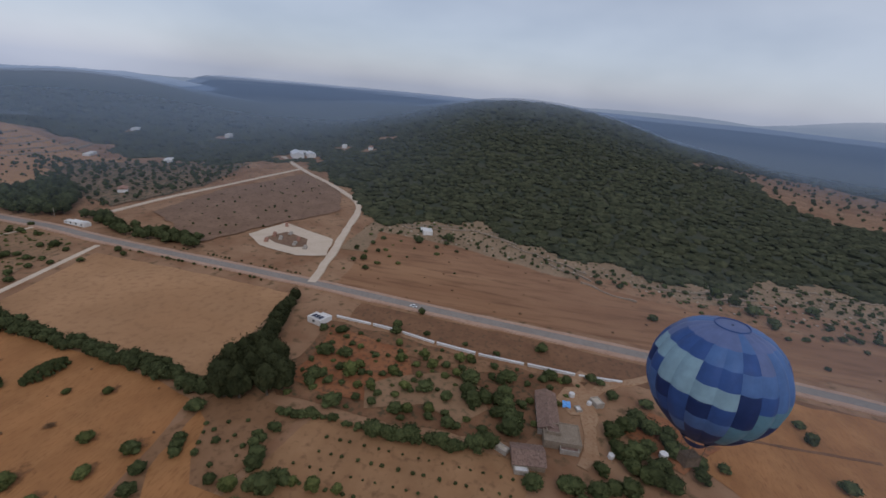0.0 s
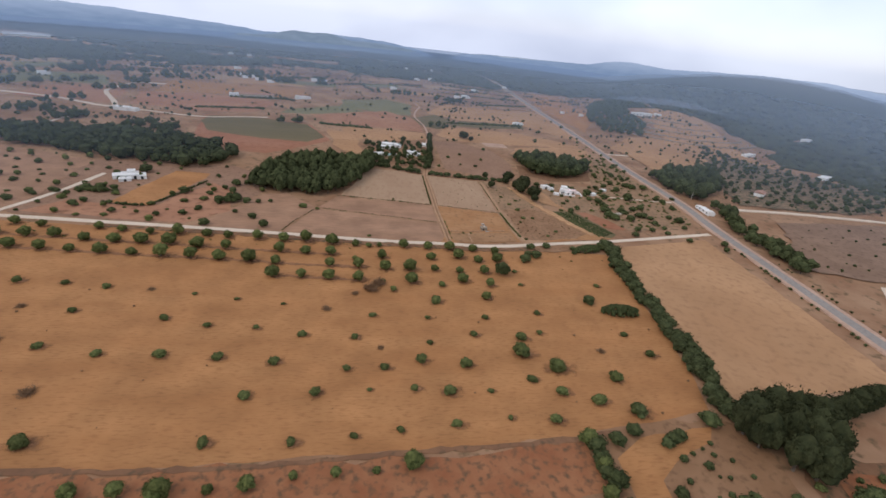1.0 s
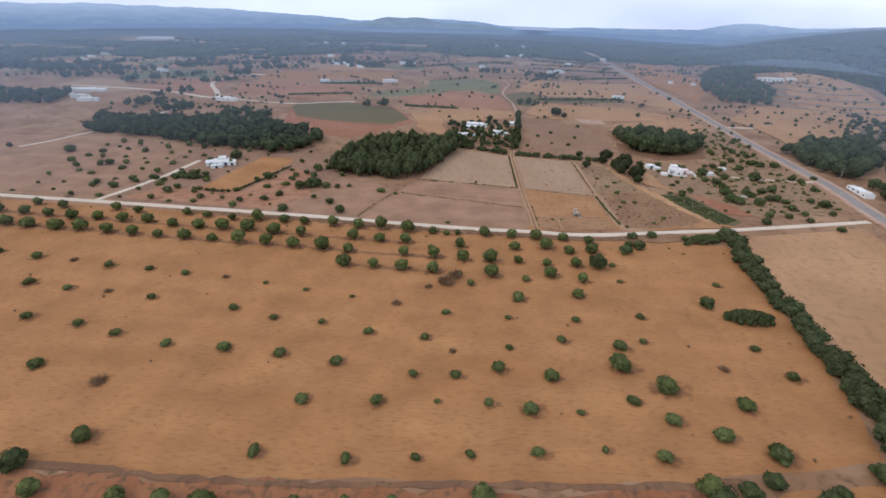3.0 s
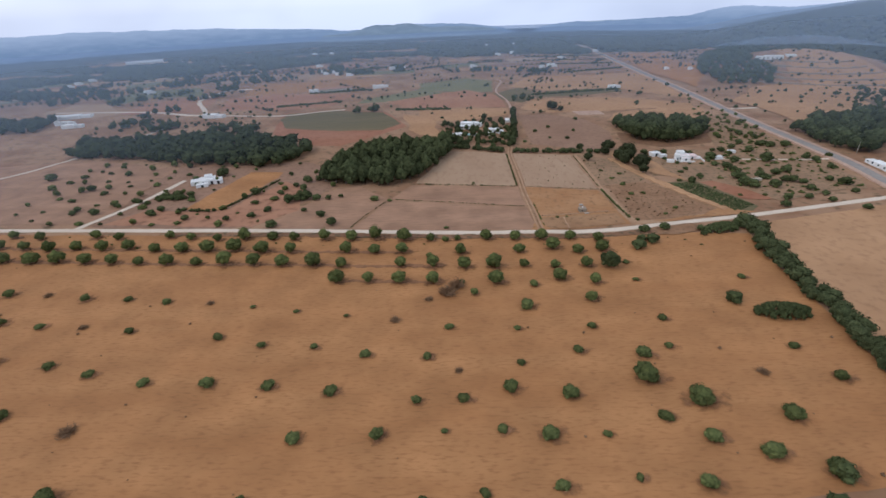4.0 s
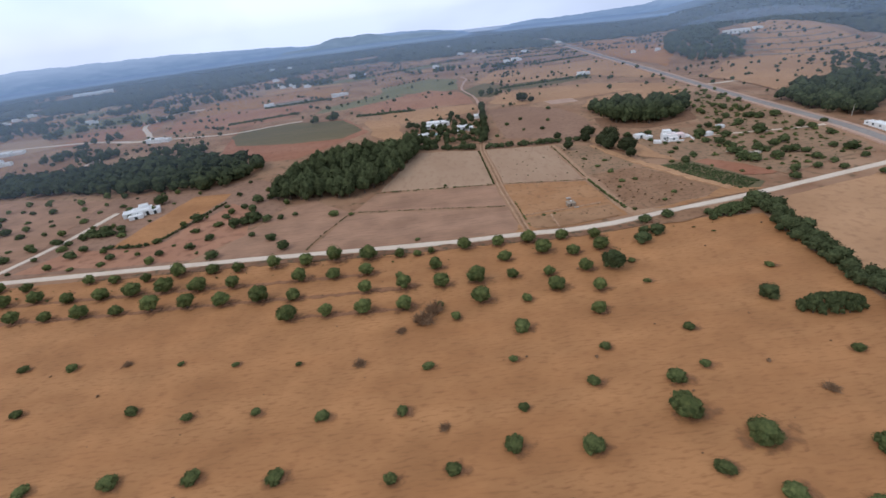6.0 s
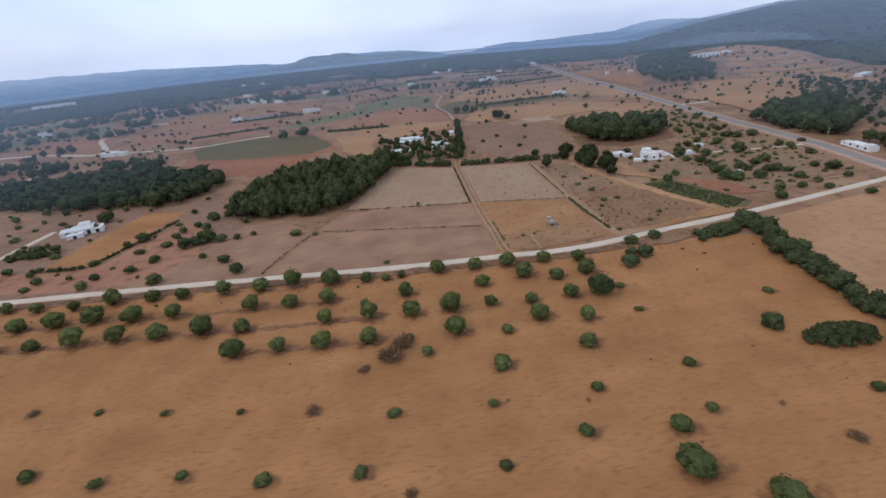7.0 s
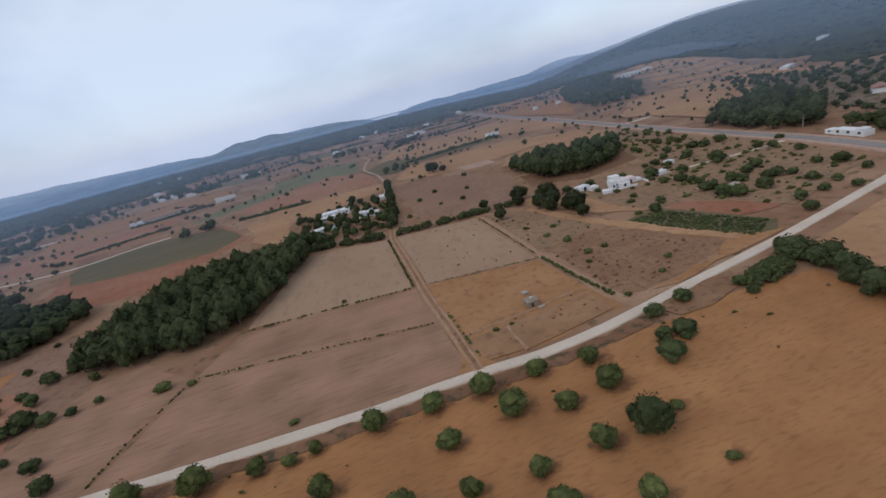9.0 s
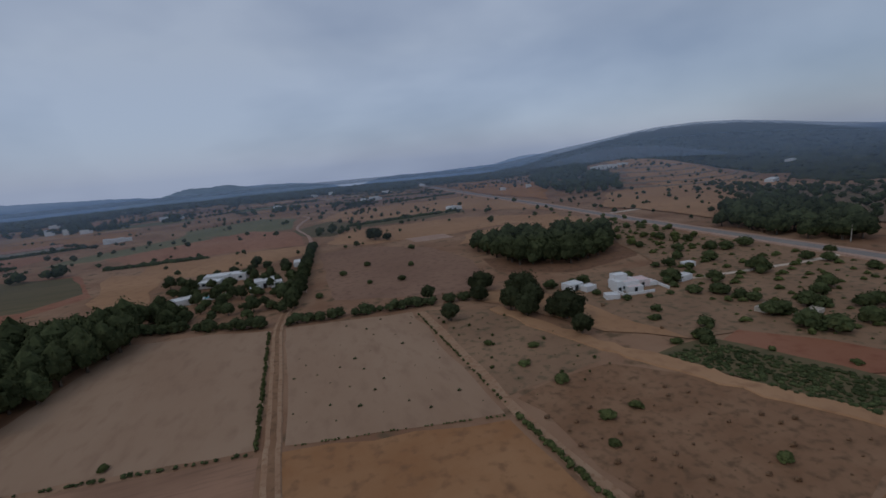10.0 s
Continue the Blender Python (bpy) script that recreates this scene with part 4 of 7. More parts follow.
def scatter(poly, gap, seed, most=9999):
    """Uneven places at least gap apart within an outline."""
    rng, out = random.Random(seed), []
    xs, ys = [p[0] for p in poly], [p[1] for p in poly]
    area = (max(xs) - min(xs)) * (max(ys) - min(ys))
    for _ in range(int(6 * area / gap ** 2)):
        x, y = rng.uniform(min(xs), max(xs)), rng.uniform(min(ys), max(ys))
        if len(out) < most and inside(x, y, poly) and all((x - a) ** 2 + (y - b) ** 2 > gap * gap for a, b in out):
            out.append((x, y))
    return out


def hedge(name, pts, r, step, label, leaf="hedge", tall=0.8, gaps=0.0, seed=7, jitter=0.35, category="hedge"):
    """One continuous hedge: overlapping clumps along a line, with its stems."""
    rng = random.Random(seed)
    clumps = [crown_data(300 + k, 5, 130, 0.11, fine=False) for k in range(3)]
    verts, faces, n, stems = [], [], 0, bmesh.new()
    x0, y0 = pts[0]
    for (ax, ay), (bx, by) in zip(pts, pts[1:]):
        d = math.hypot(bx - ax, by - ay)
        for k in range(max(1, int(d / step))):
            if rng.random() < gaps:
                continue
            f = (k + rng.random() * 0.6) / max(1, int(d / step))
            x, y = ax + (bx - ax) * f + rng.uniform(-jitter, jitter) * r, ay + (by - ay) * f + rng.uniform(-jitter, jitter) * r
            s = r * rng.uniform(0.65, 1.25)
            cv, cf = clumps[rng.randrange(3)]
            a = rng.uniform(0, 6.28)
            rot = np.array([[math.cos(a), -math.sin(a), 0], [math.sin(a), math.cos(a), 0], [0, 0, tall]])
            verts.append((cv * s) @ rot.T + (x - x0, y - y0, s * tall * 0.55))
            faces += [[i + n for i in q] for q in cf]
            n += len(cv)
            m = bmesh.ops.create_cone(stems, cap_ends=True, segments=5, radius1=0.09 * s, radius2=0.05 * s, depth=0.6 * s)
            bmesh.ops.translate(stems, verts=m["verts"], vec=(x - x0, y - y0, 0.25 * s))
    root = new(name)
    root.location = (x0, y0, float(height(x0, y0)))
    tagged(mesh_object("foliage", np.concatenate(verts), faces, M[leaf], root), kind="stuff")
    tagged(part("underwood", stems, M["bark"], root), kind="stuff")
    return tagged(root, label, category)


# young bushes in the straw field: row by row, x, y and radius
BUSHES = []


def bush_row(row):
    BUSHES.extend(row)
    for x, y, r in row:
        plant("bush", x, y, r, "green rounded bush on the straw field" if r > 0.8 else "small young bush on the straw field", "bushes in the straw field", "", 1.18 if r > 1.1 else 1.0)


bush_row([(-40.2, 37.0, 1.4), (-20.5, 36.3, 1.0), (-10.3, 35.9, 0.9), (-2.7, 36.6, 0.7), (3.3, 37.3, 0.75), (10.9, 38.0, 1.05), (18.6, 38.8, 0.65), (24.9, 38.1, 1.2)])
bush_row([(-17.6, 44.0, 1.1), (-8.3, 44.4, 1.15), (-0.8, 44.8, 0.5), (5.7, 44.9, 0.9), (10.8, 44.1, 1.2), (17.0, 44.1, 0.6), (28.0, 43.5, 1.2), (33.0, 41.4, 1.55), (38.0, 39.3, 1.7)])
bush_row([(-54.4, 47.8, 1.2), (-4.2, 49.4, 0.95), (1.5, 49.5, 0.9), (14.3, 50.0, 1.25), (24.2, 46.4, 1.0), (29.2, 49.0, 1.9), (38.1, 46.3, 1.35), (7.3, 51.2, 1.2), (47.5, 52.0, 1.2)])
bush_row([(-55.2, 56.6, 1.1), (-48.4, 54.8, 1.0), (-39.9, 53.0, 0.95), (-31.4, 52.7, 1.15), (-23.2, 52.1, 1.1), (-15.0, 51.0, 1.1), (9.2, 55.6, 0.7), (24.3, 52.7, 1.95), (25.5, 56.9, 1.3)])
bush_row([(-64.0, 57.6, 1.15), (-34.1, 62.2, 1.0), (-27.0, 60.2, 0.85), (-19.3, 59.7, 0.8), (-11.8, 57.8, 0.95), (-3.2, 57.1, 0.9), (9.6, 62.9, 0.75), (17.2, 57.9, 0.9), (29.4, 58.4, 0.85), (45.6, 57.9, 0.9)])
bush_row([(-71.2, 66.7, 1.3), (-63.8, 65.7, 0.95), (-48.6, 64.1, 1.0), (-24.4, 68.3, 0.6), (-16.2, 66.9, 0.6), (-0.3, 63.6, 0.85), (11.8, 68.3, 1.4), (20.3, 63.1, 0.85), (31.0, 64.6, 1.0)])
bush_row([(-61.9, 73.3, 1.25), (-54.1, 72.8, 0.95), (-47.0, 71.8, 1.0), (-31.9, 69.9, 0.55), (22.3, 70.4, 1.05), (-76.7, 75.1, 1.25), (48.3, 75.4, 0.85), (31.2, 81.2, 0.75), (30.9, 75.3, 0.75)])
bush_row([(-84.0, 50.0, 1.2), (-92.0, 58.5, 1.1), (-80.0, 68.0, 1.2), (-101.0, 66.0, 1.1), (-70.0, 45.0, 1.2), (-96.0, 44.0, 1.1), (-112.0, 55.0, 1.0), (-85.5, 76.5, 1.2), (-120.0, 70.0, 1.2)])
for x, y, r in [(-44.3, 45.4, 1.4), (1.0, 54.4, 0.8), (38.9, 53.2, 1.0), (-56.7, 65.4, 1.0), (-8.5, 65.6, 1.1), (-39.5, 71.3, 0.9), (-69.5, 74.7, 1.0), (-3.6, 71.0, 1.0)]:
    plant("dry_bush", x, y, r * 1.1, "heap of dry grey-brown twigs on the straw field", "dry heaps in the straw field", "brushwood", 0.6)
plant("dry_bush", -0.5, 72.6, 2.2, "sprawling dead brown bush on the straw field", "", "bush", 1.0)
plant("dry_bush", 1.0, 74.6, 1.9, "sprawling dead brown bush on the straw field", "", "bush", 1.15)
plant("bush", 1.9, 75.8, 0.8, "half-dead dull green bush on the straw field", "", "bush", 1.2)
plant("dark_bush", 28.1, 80.2, 2.4, "large dark green round tree among olive rows", "", "tree", 1.25)
plant("dark_bush", 43.4, 68.6, 1.75, "dark green round bush on the straw field", "", "bush", 1.1)
for x, y, r in [(-40.7, 30.4, 1.4), (-31.7, 30.0, 1.35), (-27.2, 30.0, 1.3), (-22.8, 29.6, 1.85), (-18.1, 29.7, 0.85), (-14.1, 30.0, 1.2), (-9.3, 31.0, 0.7), (-4.6, 31.0, 1.0), (0.1, 31.2, 0.7), (4.5, 32.0, 1.6), (-46.0, 27.0, 1.4), (-52, 29.8, 1.3), (-58, 29.0, 1.4), (-10.5, 26.8, 1.1), (-2.0, 26.0, 1.0), (-66, 30, 1.3), (-75, 29.5, 1.4)]:
    plant("olive_tree", x, y, r, "small bright green tree on the red strip", "trees on the red strip", "tree")
plant("dark_bush", -44.6, 33.2, 1.7, "dark round tree at the field edge", "", "tree", 1.3)

# darker ground patch round each bush and olive, shifted east, in the tilled-strip colour
def ground_patches(places):
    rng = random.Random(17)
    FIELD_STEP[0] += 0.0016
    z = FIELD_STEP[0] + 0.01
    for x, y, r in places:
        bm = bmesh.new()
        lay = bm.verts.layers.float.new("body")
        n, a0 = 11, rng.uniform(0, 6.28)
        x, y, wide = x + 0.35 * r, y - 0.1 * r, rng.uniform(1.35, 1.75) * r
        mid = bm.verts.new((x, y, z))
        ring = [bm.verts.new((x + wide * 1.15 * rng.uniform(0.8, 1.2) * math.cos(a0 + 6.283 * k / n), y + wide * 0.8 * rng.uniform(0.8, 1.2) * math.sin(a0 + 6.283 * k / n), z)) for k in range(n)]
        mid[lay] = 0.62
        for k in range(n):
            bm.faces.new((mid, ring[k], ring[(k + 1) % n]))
        tagged(part("bare_patch", bm, feathered(M["tilled"])), "darker patch of ground round a plant", "soil", kind="structure")


ground_patches(BUSHES)

# olive trees in rows beside the track
def olive_row(row):
    ground_patches(row)
    for x, y, r in row:
        r = 1.13 * r
        plant("olive_tree", x, y, r, "round-crowned olive tree in a field row", "olive trees in rows", "tree")


olive_row([(-3.1, 76.3, 1.5), (7.7, 75.7, 1.65), (13.8, 74.4, 0.8), (18.5, 76.5, 1.45), (24.1, 74.9, 1.25), (-19.8, 77.3, 1.65), (-14.3, 77.1, 1.2), (-9.0, 76.7, 1.5), (22.1, 69.9, 1.1), (3.8, 72.3, 0.8)])
olive_row([(-20.2, 82.5, 1.3), (-9.1, 82.0, 1.3), (-3.3, 81.8, 1.5), (2.3, 81.1, 1.4), (7.7, 81.0, 1.7), (13.1, 80.9, 1.05), (18.5, 80.4, 1.05), (24.0, 80.5, 1.25)])
olive_row([(-59.8, 85.3, 1.25), (-54.1, 85.0, 1.45), (-48.3, 84.5, 1.2), (-42.7, 84.3, 1.9), (-37.0, 83.9, 1.6), (-31.5, 83.6, 1.6), (-25.6, 83.3, 1.7), (-4.1, 85.2, 0.7), (-93.7, 87.9, 1.5), (-88.6, 87.5, 1.6), (-82.5, 87.0, 1.65), (-77.0, 87.0, 1.6), (-71.1, 86.4, 1.55), (-65.4, 85.9, 1.5), (-99.5, 88.3, 1.5), (-105.5, 88.7, 1.5)])
olive_row([(-20.3, 88.1, 1.5), (-14.7, 87.5, 1.3), (-9.4, 87.3, 1.5), (1.8, 86.5, 1.3), (12.9, 86.4, 1.2), (19.3, 87.6, 1.6), (23.7, 85.7, 1.2), (28.3, 86.3, 1.45), (-59.7, 90.5, 1.3), (-53.9, 90.2, 1.5), (-48.7, 90.1, 1.75), (-43.3, 90.1, 1.6), (-37.3, 89.2, 1.75), (-31.4, 88.6, 1.5)])
olive_row([(17.9, 91.5, 1.5), (23.5, 91.4, 1.25), (28.8, 90.3, 1.2), (-94.4, 93.5, 1.5), (-88.5, 92.8, 1.45), (-82.7, 92.1, 1.55), (-77.2, 92.4, 1.4), (-71.2, 91.8, 1.35), (-65.9, 92.0, 1.45), (-32.4, 94.1, 1.25), (-26.0, 93.8, 1.6), (-20.4, 93.4, 1.4), (-15.4, 93.5, 1.85), (-9.5, 92.7, 1.65)])
olive_row([(-4.1, 92.2, 1.15), (-1.1, 91.7, 0.8), (1.3, 92.1, 0.8), (7.1, 92.3, 1.4), (12.7, 91.8, 1.3), (-88.9, 97.5, 1.2), (-76.5, 97.5, 1.4), (-70.9, 96.7, 1.1), (-59.7, 96.5, 1.2), (-54.8, 95.6, 1.15), (-48.6, 94.7, 1.1), (-43.2, 95.3, 1.65), (-37.1, 94.7, 1.3), (-95.6, 98.5, 1.2), (-101, 94, 1.5), (-107, 99, 1.3)])

# bushes and trees by the plots
for x, y, r in [(39.0, 93.7, 1.4), (43.4, 94.6, 1.4), (36.9, 89.6, 1.2), (38.9, 89.1, 1.75), (35.4, 86.7, 1.8), (50.2, 93.6, 1.1), (58.8, 95.0, 1.7), (60.5, 97.2, 1.5), (49.8, 91.4, 0.9)]:
    plant("dark_bush", x, y, r, "dense dark green bush beside the gravel track", "bushes beside the track", "bush")
for x, y, r in [(39.6, 99.1, 0.6), (23.2, 101.5, 0.5), (25.3, 101.7, 0.5), (46.5, 101.7, 0.6), (49.9, 104.8, 0.75), (41.5, 110.8, 0.6), (-18.7, 114.9, 1.45), (-14.9, 113.9, 0.8), (43.2, 113.8, 0.8), (46.1, 114.0, 0.8), (43.4, 120.4, 1.0), (58.1, 121.9, 0.8), (61.0, 121.8, 1.0), (61.0, 128.2, 0.9), (42.0, 125.0, 0.7), (45.0, 128.5, 0.8), (41.0, 131.5, 0.7), (6.0, 124.6, 0.6), (-1.0, 97.6, 0.7)]:
    plant("bush", x, y, r, "low green bush among dry plots", "bushes on the dry plots")
for x, y, r in [(24.8, 163.0, 0.9), (39.5, 165.8, 1.0), (33.9, 167.1, 0.75), (30.4, 176.7, 1.0), (36.0, 182.0, 0.9), (44.0, 176.0, 0.9), (48.7, 193.5, 1.1)]:
    plant("dark_bush", x, y, r, "dull dark bush on the reddish meadow", "bushes on the meadow")
for x, y, r, h in [(40.0, 141.1, 1.9, 0.9), (52.8, 133.9, 3.0, 0.8), (52.7, 144.6, 3.3, 0.75), (48.8, 151.2, 2.6, 0.8), (43.7, 214.4, 3.2, 0.8), (46.5, 211.0, 1.6, 0.9), (40.2, 151.8, 1.5, 0.9), (50.6, 138.6, 2.6, 0.95), (51.4, 128.7, 1.9, 0.95), (52.2, 135.3, 1.9, 0.95), (46.6, 146.8, 1.8, 0.95), (48.6, 140.7, 2.2, 0.95), (49.4, 137.5, 2.0, 0.95)]:
    plant("carob_tree", x, y, r, "nearly black rounded tree at the field edge", "dark field trees", "tree", h)

for x, y, r, h in [(-1.2, 164.1, 2.3, 1.10), (0.6, 164.7, 1.9, 1.00), (-2.5, 162.3, 2.5, 1.20), (2.7, 165.1, 1.7, 0.95), (3.4, 159.5, 2.0, 1.00), (5.1, 161.8, 1.6, 0.90)]:
    plant("pine_tree", x, y, r, "dark pine between a grove and a farmstead", "pines beside the farmstead", "tree", h)

# groves of pines
BELTS = []


def grove(label, poly, gap, r, tall, far=False):
    rng = random.Random(len(label))
    if far:
        BELTS.append((label, [(x, y, r * rng.uniform(0.8, 1.2)) for x, y in scatter(poly, gap * 0.85, 40 + len(label))]))
        return
    short = label
    for word in (" beside", " behind", " below", " in the"):
        short = short.split(word)[0]
    for x, y in scatter(poly, gap * 0.9, 40 + len(label)):
        plant("pine_tree", x, y, r * rng.uniform(0.85, 1.25), "dark green pine in a dense " + short, label, "tree", tall, light=True)


grove("pine grove beside the stubble plots", [(-34.5, 129.5), (-26, 126.2), (-13, 124.8), (-8, 131.5), (-3.8, 144), (0.2, 156.5), (-6, 160), (-20, 162), (-30, 155), (-34, 143)], 2.3, 2.25, 1.2)
grove("round pine grove in the plain", [(58.5, 176), (61, 163), (70, 156.5), (81, 162), (88, 171), (84, 181), (72, 185), (62, 183)], 2.5, 2.35, 1.05)
grove("long pine belt behind the white house", [(-129, 161), (-103, 157), (-84, 150), (-53, 144), (-47, 154), (-47, 163), (-60, 173), (-76, 181), (-104, 178), (-137, 179)], 3.2, 3.2, 0.95, True)
grove("pine wood beside the long sheds", [(-212, 194), (-189, 201), (-174, 200), (-183, 225), (-189, 221), (-242, 226)], 4.0, 3.0, 0.85, True)
grove("pine wood beyond the long sheds", [(-312, 282), (-269, 291), (-238, 279), (-211, 303), (-206, 298), (-280, 306), (-336, 308)], 5.5, 3.6, 0.85, True)
grove("roadside pine grove", [(113, 146), (119, 139.5), (134, 151), (148, 168), (146, 179), (130, 179), (115, 166)], 3.0, 2.6, 0.95)
grove("roadside pine strip", [(119, 133), (124, 131), (116, 110), (114, 84), (108.5, 84), (110, 110)], 2.8, 2.3, 0.85)
grove("pine grove below the hill house", [(140, 262), (142, 295), (160, 330), (188, 384), (226, 425), (252, 428), (246, 400), (205, 350), (178, 312), (170, 296), (168, 268), (158, 252)], 3.8, 3.0, 0.85, True)
clump = [(x, y, 2.9, 1.45) for x, y in scatter([(51, 36), (51.5, 30), (57, 26.5), (62, 29), (64, 34), (57, 38.5)], 2.3, 77)]
for x, y, r, h in clump + [(65.5, 35, 2.9, 1.2), (68.5, 36.2, 2.7, 1.2), (71.5, 37, 2.6, 1.15), (74.5, 38, 2.5, 1.15), (77.5, 38.7, 2.4, 1.1), (80.5, 39.3, 2.2, 1.1), (84, 40, 2.0, 1.1), (88, 41, 1.7, 1.3), (66.5, 38.2, 2.3, 1.0)]:
    plant("carob_tree", x, y, r, "large nearly black evergreen tree beside a white house", "large dark trees by the white house", "tree", h)


def mound(name, x, y, lx, ly, h, turn, label):
    """A wide, low thicket of many small clumps under one rounded top."""
    rng = random.Random(int(x * 10))
    stock = [crown_data(700 + k, 5, 170, 0.10, fine=False) for k in range(4)]
    verts, faces, n, stems = [], [], 0, bmesh.new()
    for _ in range(150):
        a, q = rng.uniform(0, 2 * math.pi), math.sqrt(rng.random())
        px, py = lx * q * math.cos(a), ly * q * math.sin(a)
        cv, cf = stock[rng.randrange(4)]
        r = rng.uniform(0.42, 0.7)
        verts.append(cv * r + (px * 0.92, py * 0.88, 0.25 + h * (1 - q * q) ** 0.6))
        faces += [[i + n for i in f] for f in cf]
        n += len(cv)
    for k in range(14):
        m = bmesh.ops.create_cone(stems, cap_ends=True, segments=5, radius1=0.08, radius2=0.05, depth=0.7)
        bmesh.ops.translate(stems, verts=m["verts"], vec=(lx * 0.8 * math.cos(k), ly * 0.8 * math.sin(k), 0.3))
    root = new(name)
    root.matrix_basis = pose(x, y, 0, 0, 0, turn)
    mesh_object("foliage", np.concatenate(verts), faces, M["hedge"], root)
    tagged(part("underwood", stems, M["bark"], root), kind="stuff")
    return tagged(root, label, "bush")


# hedges
hedge("hedge", [(-55.3, 111.4), (-51.4, 121), (-47.8, 132.2)], 0.55, 0.5, "dark ragged hedge along a tan strip", gaps=0.2)
hedge("hedge", [(-66, 111.6), (-60, 110.6), (-56.2, 110.6)], 0.8, 0.8, "low green hedge below a tan strip", gaps=0.15)
hedge("hedge", [(-75.7, 119.9), (-70.6, 119.1), (-66.0, 119.7)], 1.1, 0.7, "dark garden hedge before the white house")
hedge("hedge", [(60.6, 96.5), (58.6, 86), (57.3, 76), (56.4, 66), (55.5, 56), (54.6, 48), (53.0, 41), (52.2, 36)], 1.8, 0.55, "dense dark green hedge between two straw fields", "pine", tall=0.9, jitter=0.75)
mound("low_thicket", 54.2, 93.4, 4.0, 1.7, 0.9, 14, "low wide green thicket beside the gravel track")
mound("oval_bush", 48.8, 65.2, 4.2, 1.95, 1.0, -3, "smooth oval dark green thicket on straw")
hedge("hedge", [(-14.8, 115.0), (2, 111.6), (17.0, 108.2)], 0.2, 0.24, "low broken weedy hedge between stubble plots", gaps=0.5)
hedge("hedge", [(-9.6, 125.5), (5, 123.3), (17.0, 121.4)], 0.28, 0.28, "low green hedge between stubble plots", gaps=0.4)
hedge("hedge", [(17.0, 122), (17.1, 135), (17.3, 150)], 0.30, 0.30, "low green hedge along the dirt lane", "shrub", gaps=0.15)
hedge("hedge", [(19.7, 97), (19.4, 104), (19.3, 110)], 0.30, 0.35, "weedy hedge along the dirt lane", "shrub", gaps=0.4)
hedge("hedge", [(37.1, 117.2), (37.6, 108), (38.4, 99.8)], 0.40, 0.30, "low green hedge beside the sandy path", "shrub", gaps=0.1)
hedge("hedge", [(36.9, 146), (37.0, 132), (37.1, 119)], 0.22, 0.30, "thin weedy hedge beside the sandy path", "shrub", gaps=0.3)
hedge("hedge", [(19.4, 121.3), (28, 119.6), (36.2, 117.6)], 0.16, 0.25, "thin weedy line between plots", "shrub", gaps=0.4)
hedge("hedge", [(19.8, 152.2), (28, 151.0), (37, 149.6), (46, 148.5)], 1.2, 0.7, "dark hedge behind the stubble plots", "pine", jitter=0.6)
hedge("hedge", [(-1, 160), (8, 156.4), (17.2, 152.4)], 1.3, 0.7, "dark hedge behind the stubble plots", "pine", jitter=0.6)
hedge("hedge", [(-22.2, 97.5), (-19.6, 105.5), (-15.2, 114.6)], 0.22, 0.30, "weedy ditch line beside the stubble plot", gaps=0.5)
hedge("hedge", [(20.6, 160), (22.6, 175), (25.0, 196), (27.0, 215)], 1.4, 1.0, "tall dark hedge along the farm lane", "pine", tall=1.3)
for line in ([(63, 22), (60.5, 24.5), (58.5, 23)], [(66.5, -9.5), (64.0, -11.5), (61.5, -11), (59.5, -13.5)], [(64.5, -3.5), (62.5, -5.5), (63.5, -8)], [(60, -29), (57, -30), (54.5, -32), (52.5, -35)], [(66, -32.5), (63, -36), (59.5, -39)]):
    hedge("thicket", line, 1.9, 0.9, "dense dark thicket among garden trees", category="thicket", seed=len(line) + int(line[0][0]), jitter=0.6)
hedge("hedge", [(29.2, 34.6), (28.4, 29), (28.6, 23)], 1.5, 0.8, "thick dark hedge on the bank", jitter=0.6)
hedge("thicket", [(36.6, 21.4), (38.2, 19.6), (40.2, 17.4)], 1.3, 0.7, "low dark thicket on the tan bank", category="thicket", jitter=0.6)
hedge("thicket", [(42.2, 23.2), (44.0, 23.8), (46.2, 24.4)], 1.3, 0.7, "low dark thicket on the tan bank", category="thicket", jitter=0.6)
hedge("hedge", [(51.0, 24.6), (51.6, 20.0), (52.0, 15.5), (51.4, 10.6)], 1.1, 0.9, "ragged dark hedge above the sapling field", gaps=0.15)
hedge("hedge", [(51.2, 10.0), (51.0, 4.0), (51.4, -3.5), (54.0, -9.4)], 1.9, 0.8, "dark hedge above the sapling field")
hedge("hedge", [(107.4, 92), (106, 76), (103.8, 55), (103, 46)], 0.55, 1.4, "low green roadside bushes along the asphalt", gaps=0.35)
hedge("hedge", [(100.3, 100), (99, 85), (97.2, 68), (95.6, 52)], 0.7, 1.3, "low dark roadside bushes", gaps=0.4)
for k in range(9):
    hedge("crop_row", [(55.2 + 0.72 * k, 120.0), (58.4 + 0.72 * k, 110.6 + 0.1 * k), (62.2 + 0.6 * k, 102.2 + 0.35 * k)], 0.42, 0.36, "leafy green crop row", "hedge", tall=0.5, seed=k, category="crop", jitter=0.7)

# scattered trees by stretch of country: outline, spacing, kinds, radius, label
SCATTERED = []


